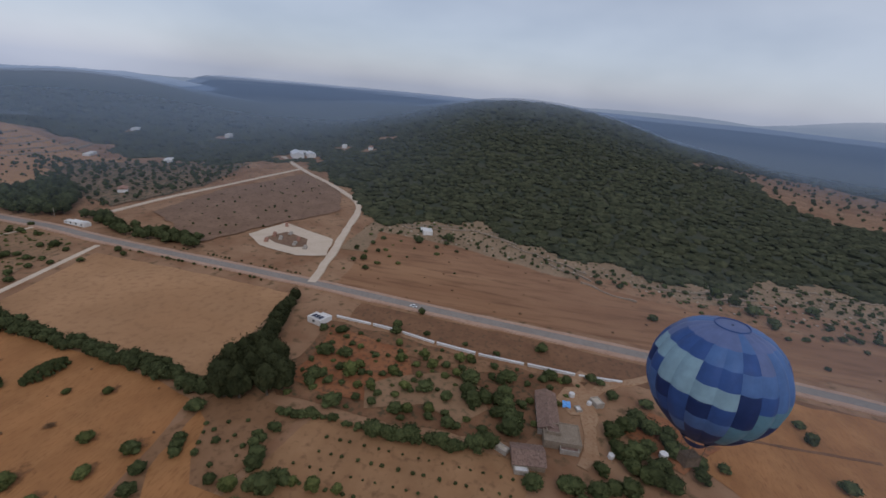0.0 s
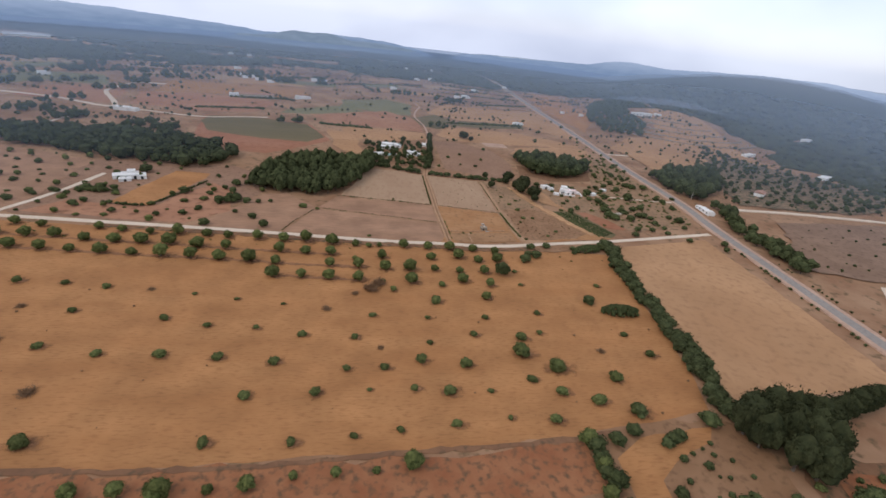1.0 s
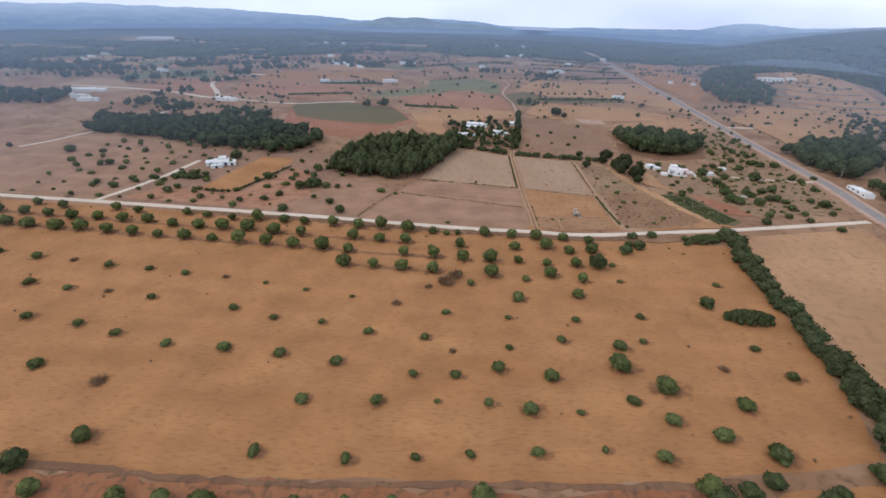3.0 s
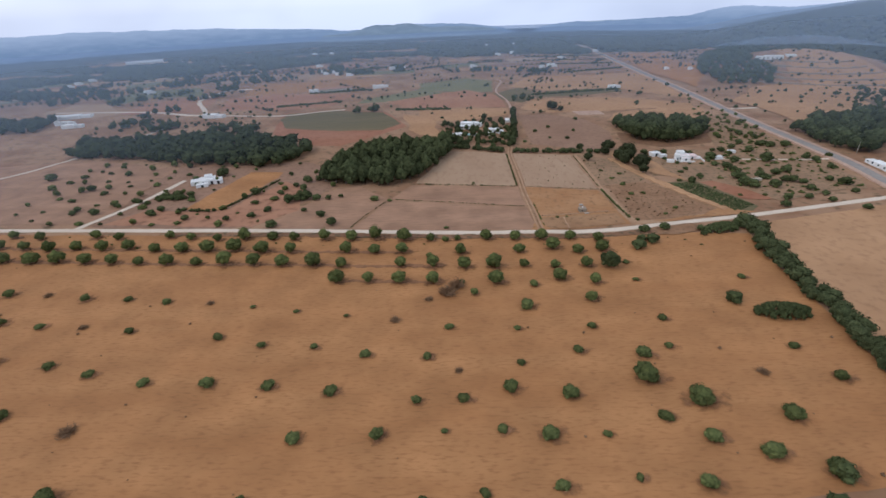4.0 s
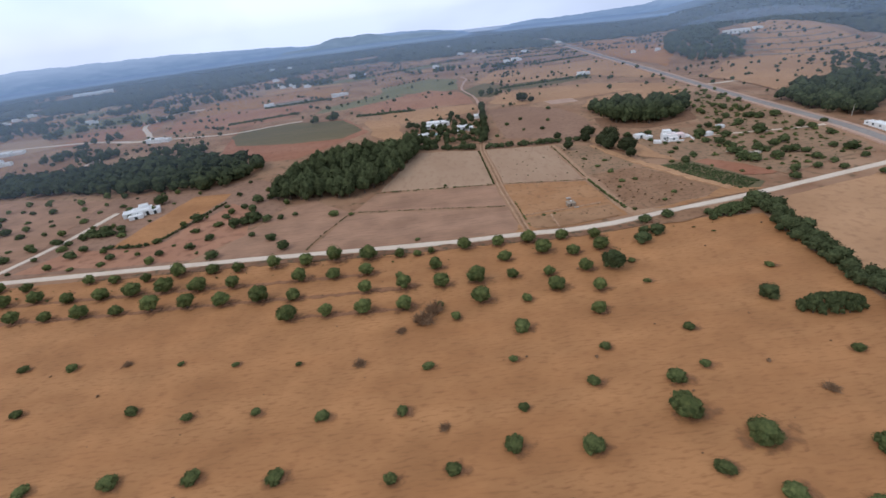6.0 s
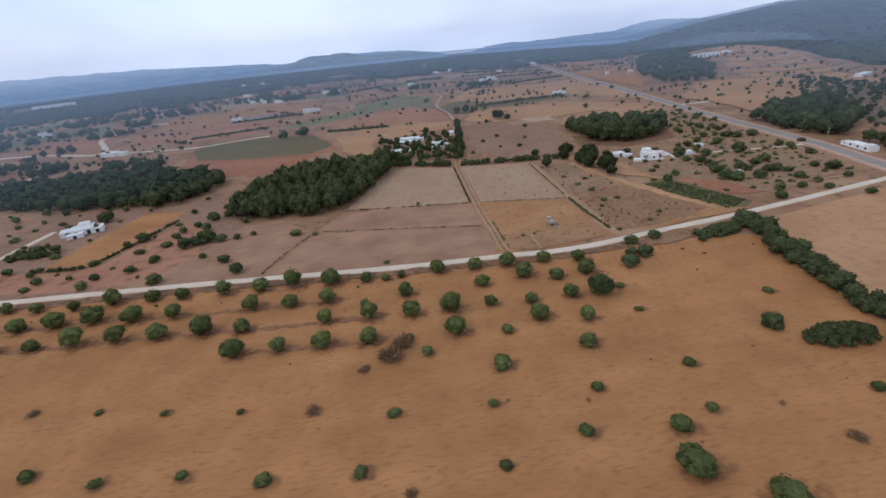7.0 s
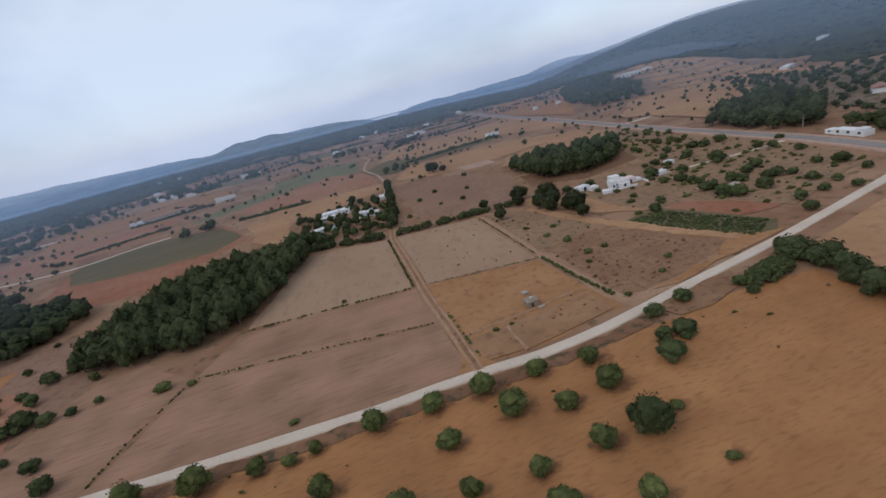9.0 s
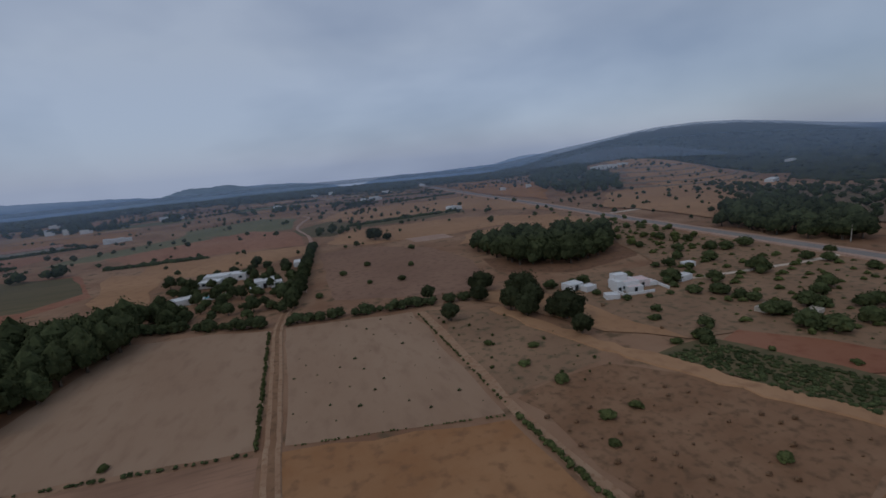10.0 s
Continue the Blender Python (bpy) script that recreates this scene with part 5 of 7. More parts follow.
def tract(poly, gap, kinds, size, label, far=False):
    rng = random.Random(len(label) + int(gap * 10))
    for x, y in scatter(poly, gap, 100 + int(poly[0][0])):
        kd, r = rng.choice(kinds), rng.uniform(*size)
        if 110 < y < 140 and abs(x + 60.5 - 0.26 * (y - 111.5)) < 5.2:  # the tan strip is bare
            continue
        if far:
            SCATTERED.append((x, y, r * 0.72))
            for _ in range(rng.randrange(3)):
                SCATTERED.append((x + rng.uniform(-4, 4), y + rng.uniform(-4, 4), r * rng.uniform(0.3, 0.6)))
        else:
            plant(kd, x, y, r, label, "trees: " + label, "tree" if kd == "olive_tree" else "bush", light=True)


def trees(kind, label, group, places, tall=1.0):
    for x, y, r in places:
        plant(kind, x, y, r, label, group, "tree" if r > 1.2 else "bush", tall, light=True)


trees("dark_bush", "dense dark garden tree on red-brown ground", "garden trees", [(81.6, 14.1, 1.6), (84.6, -17.2, 1.8), (69.0, -4.0, 2.7), (63.9, 3.6, 2.1), (71.7, -10.7, 2.4), (74.8, -18.6, 2.0), (74.6, -21.8, 1.4), (76.6, -26.6, 1.6),
      (62.6, -0.6, 1.7), (62.4, -5.5, 1.6), (64.4, -9.7, 2.0), (56.9, 7.0, 1.7), (56.1, -2.0, 1.5), (57.4, -11.8, 2.3), (60.9, -9.5, 1.7), (60.6, -12.9, 1.8)])
trees("dark_bush", "dense dark garden tree on red-brown ground", "garden trees", [(69.2, 24.6, 2.2), (69.7, 20.7, 1.9), (77.5, 28.9, 1.5), (78.0, 24.8, 1.8), (61.6, 23.4, 2.0), (55.4, 17.5, 2.1), (60.7, 20.4, 1.2), (71.3, 15.1, 1.1), (51.3, 20.4, 1.3), (65.3, 14.3, 0.9), (83.0, 7.5, 1.1), (81.6, -1.2, 0.9), (80.0, -8.0, 1.0)])
trees("olive_tree", "loose grey-green garden tree", "garden olives", [(66.7, 16.8, 1.4), (74.1, 6.0, 1.5), (71.4, 10.0, 1.5), (61.1, 15.0, 1.1), (75.8, -3.0, 1.3), (77.0, 12.0, 1.2), (58.2, 1.6, 1.3), (67.5, 5.5, 1.0), (73.2, 19.0, 1.0), (66.0, -15.0, 1.0)])
trees("dark_bush", "dark leafy tree around the farmstead", "trees around the farmstead", [(47.5, -15.6, 2.1), (48.2, -20.2, 2.1), (72.2, -29.8, 1.5), (61.7, -28.4, 2.2), (57.3, -28.9, 2.2), (54.4, -30.2, 2.0), (66.9, -33.0, 2.3), (53.2, -32.8, 2.2), (71.4, -35.7, 1.7), (63.7, -37.5, 2.0), (59.7, -37.6, 1.9), (58.4, -40.3, 2.1)])
trees("dark_bush", "dark leafy tree around the farmstead", "trees around the farmstead", [(58.5, -44.3, 1.4), (52.6, -35.4, 2.2), (55.6, -40.3, 1.8), (48.5, -24.6, 2.1), (45.5, -22.5, 1.9), (59.4, -61.9, 2.0), (74.1, -62.0, 1.4), (50.0, -29.0, 2.1), (49.0, -38.0, 2.0), (46.0, -31.0, 2.0), (60.0, -33.5, 1.8), (56.0, -35.0, 1.9)])
trees("dark_bush", "dark leafy tree around the farmstead", "trees around the farmstead", [(58.6, -12.2, 2.4), (62.7, -11.2, 1.8), (64.6, -13.6, 1.4), (62.8, -28.0, 1.7), (52.8, -25.6, 1.6), (64.0, -30.7, 2.2), (57.9, -31.2, 2.4), (49.5, -26.8, 2.0), (70.8, -9.6, 1.6), (73.5, -17.4, 1.3), (76.0, -28.2, 1.3), (48.3, -21.0, 2.3)])
trees("dark_bush", "dark bush in a line on the tan slope", "bush row on the slope", [(111.0, -77.4, 1.1), (112.6, -82.2, 1.2), (114.5, -87.4, 1.2), (115.8, -92.0, 1.4), (116.6, -96.4, 1.4), (117.7, -101.1, 1.4), (110.6, -94.6, 1.0), (98.5, -79.6, 0.9), (118.8, -77.5, 2.4), (123.9, -74.6, 3.0), (110.3, -45.3, 1.6), (122.2, -92.7, 1.5), (129.7, -71.6, 2.5), (134.9, -68.4, 2.6), (132.0, -93.1, 2.4)])
trees("dark_bush", "dark tree on the bank beside the straw field", "bank trees", [(38.1, 38.8, 1.5), (40.2, 33.7, 1.5), (41.8, 34.4, 1.3), (39.1, 33.2, 1.3), (35.4, 35.4, 1.6), (32.1, 34.1, 1.5), (47.9, 36.5, 2.0), (41.7, 22.3, 2.0), (40.1, 22.0, 1.7), (47.4, 22.9, 1.4), (37.0, 18.6, 2.3), (38.7, 16.6, 1.4), (39.3, 13.1, 1.2), (36.4, 25.8, 1.2), (51.0, 21.4, 1.4), (52.2, 19.6, 1.4)])
trees("dark_bush", "dark rounded tree around the villa", "villa trees", [(73.9, 138.8, 1.9), (72.3, 133.2, 1.4), (74.6, 131.1, 1.7), (75.0, 128.5, 1.3), (72.5, 122.5, 1.9), (72.2, 118.4, 2.0), (78.3, 122.3, 1.9), (60.9, 121.1, 1.3), (61.3, 128.0, 0.8), (87.4, 135.4, 2.2), (63.5, 145.5, 1.4), (69.0, 144.6, 1.3), (58.0, 146.0, 1.5), (61.5, 139.6, 0.9)])
trees("dark_bush", "dark rounded tree around the villa", "villa trees", [(80.3, 145.6, 1.6), (81.2, 142.4, 1.2), (78.4, 146.6, 1.0), (78.9, 135.6, 1.6), (63.3, 130.2, 0.9), (63.4, 135.6, 0.8), (64.0, 123.6, 1.3), (61.7, 145.8, 1.0), (70.4, 143.8, 1.1), (69.5, 134.4, 0.7), (66.4, 134.8, 0.6), (72.4, 136.6, 0.9)])
trees("dark_bush", "dark rounded tree on orchard ground", "orchard trees near the villa", [(95.5, 163.7, 1.5), (97.7, 158.7, 1.4), (87.0, 160.1, 1.2), (96.4, 151.9, 1.4), (90.6, 177.6, 1.1), (104.6, 180.6, 1.1)])
trees("dark_bush", "dark tree near the white house", "trees near the white house", [(-66.3, 137.5, 2.4), (-50.6, 121.4, 2.0), (-40.0, 115.2, 2.0), (-36.4, 117.2, 2.3), (-38.2, 116.2, 1.8), (-39.6, 100.8, 1.7), (-26.3, 101.2, 1.6), (-86.5, 110.8, 1.6), (-98.7, 127.8, 1.6), (-71.3, 109.0, 1.5), (-39.2, 129.6, 1.9), (-38.6, 123.4, 1.6), (-118, 138, 2.2), (-46, 106.4, 1.2), (-43.5, 109.8, 1.3), (-51.5, 105.2, 1.2), (-61.5, 106.0, 1.2), (-30.5, 116.6, 1.0), (-44.0, 121.0, 1.2), (-92.0, 113.0, 1.3)])
trees("dark_bush", "dark garden tree before the white house", "garden trees of the white house", [(-74.0, 121.0, 1.6), (-70.5, 120.4, 1.9), (-67.6, 121.2, 1.4), (-80.5, 118.0, 1.3), (-83.0, 114.8, 1.1), (-76.5, 116.4, 1.0)])
trees("olive_tree", "tree in a row on the bank", "bank row", [(28.0, 34.2, 1.7), (28.3, 30.2, 1.5), (27.2, 26.2, 1.5), (38.9, 12.7, 1.4), (39.2, 9.5, 1.1), (39.0, 15.6, 1.0), (33.5, 20.5, 1.5)])
trees("olive_tree", "bright green bushy tree on the bank", "", [(36.0, 22.8, 1.7)])
plant("carob_tree", 29.8, 19.4, 2.6, "large nearly black evergreen tree on the bank", "", "tree", 0.9)
trees("olive_tree", "loose grey-green garden tree", "garden olives", [(64.0, 17.6, 2.2), (61.0, 12.6, 1.4), (66.6, 10.2, 1.6), (71.4, 3.8, 1.6), (63.0, 7.0, 1.5), (57.2, 5.0, 1.4), (75.0, -1.0, 1.6), (70.0, -1.2, 1.4)])
trees("dark_bush", "dark sapling on the tan bank", "bank saplings", [(42.8, 29.5, 0.9), (40.0, 30.8, 0.8), (45.6, 33.1, 0.5), (44.8, 31.2, 0.55), (46.8, 30.2, 0.5), (44.6, 27.7, 0.5), (48.0, 27.7, 0.5), (38.7, 27.5, 0.6), (43.0, 25.4, 0.6), (41.2, 25.2, 0.35), (43.3, 28.0, 0.35), (41.9, 31.6, 0.5), (43.9, 32.3, 0.4)])

tract([(56, 26), (80, 28), (77, -8), (74, -24), (56, -14), (55, 8)], 2.7, ("dark_bush", "bush", "dark_bush"), (0.5, 1.3), "scrubby bush on red garden ground")
tract([(372, -132), (400, -150), (480, -222), (450, -250), (340, -290), (270, -200), (300, -172), (340, -168)], 11, ("dark_bush", "olive_tree"), (1.8, 3.6), "dark tree in a hillside clearing", True)
tract([(176, 205), (214, 240), (222, 300), (238, 336), (196, 322), (176, 270), (165, 225)], 11, ("olive_tree", "dark_bush"), (1.2, 2.4), "tree on the terraced hill spur", True)
tract([(-82, 230), (-24, 226), (-20, 240), (-60, 250), (-116, 238)], 12, ("olive_tree", "dark_bush"), (1.0, 2.0), "single tree between dry fields", True)
tract([(-120, 240), (-60, 254), (20, 240), (28, 330), (-120, 330)], 15, ("olive_tree", "dark_bush"), (1.0, 2.2), "single tree between far fields", True)
tract([(34, 206), (104, 214), (112, 262), (112, 330), (34, 330)], 15, ("olive_tree", "dark_bush"), (1.0, 2.2), "single tree between far fields", True)
tract([(-110, 106), (-84, 104), (-42, 101), (-40, 118), (-56, 146), (-84, 148), (-112, 154)], 4.6, ("bush", "olive_tree", "dark_bush"), (0.5, 1.4), "scattered tree on dry grazing land")
tract([(-38, 112), (-30, 104), (-26, 118), (-38, 138), (-46, 148), (-50, 136)], 5.0, ("olive_tree", "dark_bush"), (0.8, 1.5), "dark tree on tawny ground")
trees("dark_bush", "dull green orchard tree on weedy ground", "orchard trees", [(89.6, 153.1, 1.6), (87.9, 144.6, 1.8), (75.2, 139.6, 1.4), (75.2, 131.8, 1.3), (88.3, 136.3, 2.2), (73.6, 122.1, 1.7), (73.2, 116.2, 2.0), (72.2, 117.6, 1.5), (78.3, 116.0, 1.8), (84.4, 119.0, 1.8), (76.3, 108.0, 1.6), (73.4, 104.0, 1.4), (84.9, 113.2, 1.4), (81.3, 108.4, 1.2), (87.3, 126.1, 1.6), (83.6, 124.5, 1.6), (101.0, 148.8, 1.9), (96.8, 149.1, 1.8), (94.5, 150.5, 1.6), (99.2, 136.6, 1.5), (100.1, 134.0, 1.5), (94.9, 116.0, 1.9), (93.2, 118.9, 1.3), (86.2, 110.1, 1.1), (93.4, 110.9, 1.2), (85.0, 106.2, 1.2), (60.5, 120.3, 1.0), (75.4, 126.9, 1.3), (82.9, 119.3, 1.6), (88.9, 101.4, 1.3), (86.2, 117.7, 1.3), (79.7, 121.6, 1.3), (84.9, 148.6, 1.4), (106.1, 137.6, 1.2), (99.9, 127.8, 1.3)])
trees("olive_tree", "small pale olive tree between grove and road", "pale olives", [(94.8, 182.7, 1.2), (94.8, 176.5, 1.0), (99.9, 179.3, 1.2), (94.4, 167.4, 1.2), (87.6, 162.9, 1.3), (95.5, 165.4, 1.1), (99.6, 193.7, 1.1), (96.0, 193.1, 1.2), (89.2, 169.1, 1.0), (102.6, 172.6, 1.1), (102.4, 177.6, 1.1), (105.0, 189.9, 1.0), (99.0, 163.3, 1.2), (91.2, 174.8, 0.8), (106.4, 180.5, 1.0), (105.0, 171.0, 1.1), (100.8, 160.1, 1.2), (108.7, 190.6, 1.0), (100.3, 187.4, 0.9), (95.3, 159.4, 1.0)])
tract([(62, 112), (72, 108), (98, 114), (104, 132), (104, 150), (92, 152), (78, 146), (72, 134)], 5.0, ("bush", "olive_tree"), (0.4, 0.8), "low bush on orchard ground")
tract([(90, 158), (104, 154), (108, 200), (106, 235), (96, 200)], 5.0, ("olive_tree", "bush"), (0.5, 1.0), "pale olive tree near the road")
tract([(-2, 164), (20, 156), (22, 192), (14, 200), (-3, 190)], 2.6, ("pine_tree", "dark_bush"), (1.0, 1.7), "dark garden tree around the farm")
tract([(114, 178), (150, 175), (190, 160), (240, 180), (250, 230), (180, 250), (118, 250)], 9.0, ("olive_tree", "dark_bush", "bush"), (0.9, 1.8), "scattered tree on the orange slope", True)
tract([(130, 138), (200, 132), (235, 150), (216, 178), (196, 204), (186, 232), (150, 188), (142, 162)], 4.2, ("olive_tree", "dark_bush"), (1.3, 2.9), "tree on the scrubby slope", True)
tract([(120, 84), (150, 72), (205, 84), (215, 104), (170, 118), (135, 116)], 7.0, ("bush", "dark_bush"), (0.6, 1.1), "low bush on the purplish slope", True)
tract([(106, 38), (150, 44), (178, 36), (148, 0), (140, -30), (134, -60), (124, -60), (142, 8)], 5.2, ("dark_bush", "bush"), (0.6, 1.3), "low bush on the rocky slope")
tract([(132, -28), (144, -40), (146, -64), (160, -130), (118, -110), (112, -80)], 4.2, ("dark_bush", "bush"), (0.6, 1.4), "low bush on the rocky slope")
tract([(-30, 236), (28, 214), (24, 196), (-12, 196)], 11, ("olive_tree", "bush"), (0.9, 1.5), "small tree on red ground", True)
tract([(-150, 190), (-80, 176), (-80, 222), (-104, 236), (-150, 228)], 7.5, ("olive_tree", "dark_bush"), (1.2, 2.2), "scattered tree on red ground", True)
SAPLINGS = [(51, 15.5), (50.5, -1), (49, -14), (33, -10), (30, 8), (34, 20)]
for x in range(30, 54, 3):
    for y in range(-15, 22, 2):
        xx, yy = x + 0.25 * math.sin(y * 3.1), y + 0.3 * math.sin(x * 2.3 + y)
        if inside(xx, yy, SAPLINGS):
            plant("dark_bush", xx, yy, 0.36 + 0.10 * math.sin(x * 5 + y * 3), "small sapling in a planted field", "saplings in the tan field", "sapling", 1.2, light=True)
for x, y, r in [(92.6, 11.0, 1.2), (85.6, -17.2, 1.3), (120.5, 35.7, 1.5), (128.5, 41, 1.2), (129, 34, 1.0), (144, 24.5, 2.2), (150.5, 14.9, 2.3), (120.4, 7.8, 0.5), (84, 14.4, 1.5), (70, -62, 1.6), (91, -57, 1.2), (98.5, 99.5, 1.3), (96.5, 96.0, 1.1)]:
    plant("dark_bush", x, y, r, "single dark bush near the main road", "bushes near the main road", "bush", 1.2)

# small weeds on the dry plots
def weeds(name, poly, gap, seed, size, leaf, label):
    rng = random.Random(seed)
    cv, cf = crown_data(seed, 3, 30, 0.3, fine=False)
    verts, faces, n = [], [], 0
    for x, y in scatter(poly, gap, seed):
        r = size * (0.35 + 1.5 * rng.random() ** 2)
        verts.append(cv * (r * rng.uniform(0.8, 1.3), r, 0.6 * r) + (x, y, 0.3 * r + float(height(x, y))))
        faces += [[i + n for i in f] for f in cf]
        n += len(cv)
    return tagged(mesh_object(name, np.concatenate(verts), faces, M[leaf]), label, "weeds", kind="stuff")


weeds("weeds", [(19.6, 123), (36, 120), (36, 146), (20, 149)], 2.2, 5, 0.16, "hedge", "small dark weeds on pale stubble")
weeds("weeds", [(39.5, 100), (46, 99.4), (57, 104), (49, 118), (39, 116)], 1.3, 6, 0.22, "dry", "dry brown weeds on a fallow plot")
weeds("weeds", [(38.6, 119), (49, 120), (51, 127), (47, 139), (38.8, 144)], 1.6, 7, 0.24, "shrub", "low weeds on a tawny plot")
weeds("weeds", [(20, 96.5), (37, 98), (36, 104), (20, 103)], 1.0, 8, 0.16, "dry", "dry weeds in a trodden plot")
weeds("weeds", [(-100, 33.5), (26, 35.5), (50, 40), (57, 60), (58, 90), (-100, 99)], 7.5, 9, 0.22, "dry", "dry tufts on the straw field")
weeds("weeds", [(-110, 94), (-30, 90), (50, 86), (52, 91), (-110, 101)], 3.0, 10, 0.24, "shrub", "low weeds along the olive rows")
weeds("weeds", [(100, 36), (150, 40), (146, 12), (132, -20), (120, -60), (112, -105), (94, -105), (99, -20)], 4.5, 12, 0.35, "dry", "dry tufts on the ochre strip")
ROCKY = [(150, 50), (168, 40), (176, 8), (160, -18), (143, -42), (141, -58), (154, -104), (158, -130), (124, -128), (120, -100), (124, -60), (134, -28), (146, 6)]
weeds("scrub", [(68, 122), (76, 110), (97, 114), (103, 132), (104, 152), (105, 194), (98, 186), (86, 158), (76, 138)], 2.0, 24, 0.55, "shrub", "low grey-green scrub between orchard trees")
weeds("scrub", ROCKY, 2.6, 21, 0.7, "hedge", "dense low dark scrub on the rocky slope")
weeds("scrub", ROCKY, 3.0, 22, 0.5, "shrub", "low green scrub on the rocky slope")
weeds("scrub", [(180, 205), (210, 236), (220, 300), (234, 330), (196, 318), (176, 262)], 6.5, 23, 1.0, "hedge", "low scrub on the terraced spur")
weeds("weeds", [(20.2, 152), (46, 148), (54, 130), (60, 122), (66, 124), (62, 136), (56, 150), (44, 154)], 2.0, 13, 0.3, "dry", "dry weeds around dark trees")

# far woods: canopy clumps on the slopes and in the plain
rng = np.random.default_rng(11)


def woods(name, xs, ys, size, label, sub=3, leaf="wood", sink=0.4):
    stock = [crown_data(500 + k, sub, 14, 0.26, fine=False, wide=0.5) for k in range(5)]
    zs = height(xs, ys)
    verts, faces, n = [], [], 0
    for x, y, z, s, a, k in zip(xs, ys, zs, size, rng.uniform(0, 6.28, len(xs)), rng.integers(0, 5, len(xs))):
        cv, cf = stock[k]
        c, si = math.cos(a), math.sin(a)
        verts.append(np.stack([x + s * (cv[:, 0] * c - cv[:, 1] * si), y + s * (cv[:, 0] * si + cv[:, 1] * c), z + s * (sink + cv[:, 2])], 1))
        faces.append(np.array([q if len(q) == 4 else (*q, -1) for q in cf]) + n)
        n += len(cv)
    v = np.concatenate(verts)
    out = []
    for block in faces:
        for q in block.tolist():
            out.append(q if q[3] >= q[0] else q[:3])
    return tagged(mesh_object(name, v, out, M[leaf]), label, "forest", kind="stuff")


def dome_stock(k):
    """Cheap crown: the upper part of a rough ball, with its own bumps."""
    r = np.random.default_rng(900 + k)
    v = NUT * (1 + 0.16 * r.standard_normal(len(NUT)))[:, None] * (1, 1, 0.9)
    keep = [f for f in NUT_F if min(NUT[i][2] for i in f) > -0.62]
    return v, np.array(keep)


def canopy(name, xs, ys, size, label, leaf="wood", sink=0.35, flat=0.68):
    """Dense far woods: one low crown for each place."""
    stock = [dome_stock(k) for k in range(7)]
    zs, which, spin = height(xs, ys), rng.integers(0, 7, len(xs)), rng.uniform(0, 6.28, len(xs))
    tall = rng.uniform(0.8, 1.25, len(xs))
    verts, faces, n = [], [], 0
    for k, (v, f) in enumerate(stock):
        m = which == k
        c, si, sz = np.cos(spin[m])[:, None], np.sin(spin[m])[:, None], size[m][:, None]
        block = np.stack([xs[m][:, None] + sz * (c * v[:, 0] - si * v[:, 1]), ys[m][:, None] + sz * (si * v[:, 0] + c * v[:, 1]),
                          zs[m][:, None] + sz * flat * (sink + tall[m][:, None] * v[:, 2])], -1)
        verts.append(block.reshape(-1, 3))
        faces.append((f[None] + n + len(v) * np.arange(m.sum())[:, None, None]).reshape(-1, 3))
        n += block.shape[0] * len(v)
    return tagged(mesh_object(name, np.concatenate(verts), np.concatenate(faces).tolist(), M[leaf]), label, "forest", kind="stuff")


xs, ys = rng.uniform(135, 760, 62000), rng.uniform(-420, 640, 62000)
near_hill = np.hypot(xs - 160, ys) < 240
keep = forest(xs, ys) & (rng.random(len(xs)) < np.where(near_hill, 0.95, 0.30))
ye = rng.uniform(-140, 250, 900)
xe = forest_edge(ye) + 5 * np.sin(ye / 9.0) + 4 * np.sin(ye / 3.7) + rng.uniform(-1.5, 7, 900)
wx, wy = np.concatenate([xs[keep], xe]), np.concatenate([ys[keep], ye])
ws = np.concatenate([rng.uniform(1.7, 3.3, keep.sum()) * np.where(near_hill[keep], 0.85, 1.75), rng.uniform(1.0, 2.2, 900)])
canopy("pine_forest", wx, wy, ws, "dense dark pine forest covering the hills", flat=0.56)

ang, rad = rng.uniform(radians(-70), radians(46), 32000), 330 + 1010 * rng.random(32000) ** 1.3
xs, ys = 20 + rad * np.sin(ang), 60 + rad * np.cos(ang)
off_road = np.abs(xs - 118 - 0.05 * (ys - 300)) > 7
mask = np.sin(xs / 61 + 1.3 * np.sin(ys / 83)) + np.sin(ys / 47 + 1.1 * np.sin(xs / 71))
deep = beyond_edge(xs, ys) + 9 * np.sin(xs / 13.0) + 5 * np.sin(xs / 4.1)
keep = (deep > 0) & ~in_slit(xs, ys) & (mask > -1.35) & ~forest(xs, ys) & off_road
canopy("far_woods", xs[keep], ys[keep], rng.uniform(2.4, 4.8, keep.sum()) * (0.85 + rad[keep] / 3500), "dark woods across the far plain", flat=0.6)
# copses before the woods, and single trees among the fields
COPSES = [(-138, 350, 22, 9), (-118, 332, 16, 7), (-236, 325, 26, 6), (-150, 376, 16, 6), (-192, 388, 14, 6), (-84, 366, 20, 7), (-66, 352, 16, 6), (-160, 290, 12, 5), (-134, 274, 14, 4), (-200, 300, 16, 5), (-96, 388, 24, 7), (24, 345, 18, 4), (-40, 378, 14, 5), (-280, 300, 30, 8), (60, 330, 16, 3), (36, 240, 7, 5), (-170, 330, 20, 6), (-215, 275, 16, 5), (-231, 316, 5, 3), (-196, 281, 4, 3), (-180, 267, 4, 3), (-171, 273, 3, 2), (-134, 301, 8, 10), (-137, 327, 10, 7), (-187, 335, 14, 4), (-139, 236, 12, 2), (-136, 206, 9, 6), (-184, 359, 16, 5), (-86, 374, 8, 4), (-37, 358, 7, 3), (-39, 222, 6, 2), (-93, 193, 9, 4), (-80, 190, 8, 4), (-118, 200, 10, 4)]
cxs, cys, crs = [], [], []
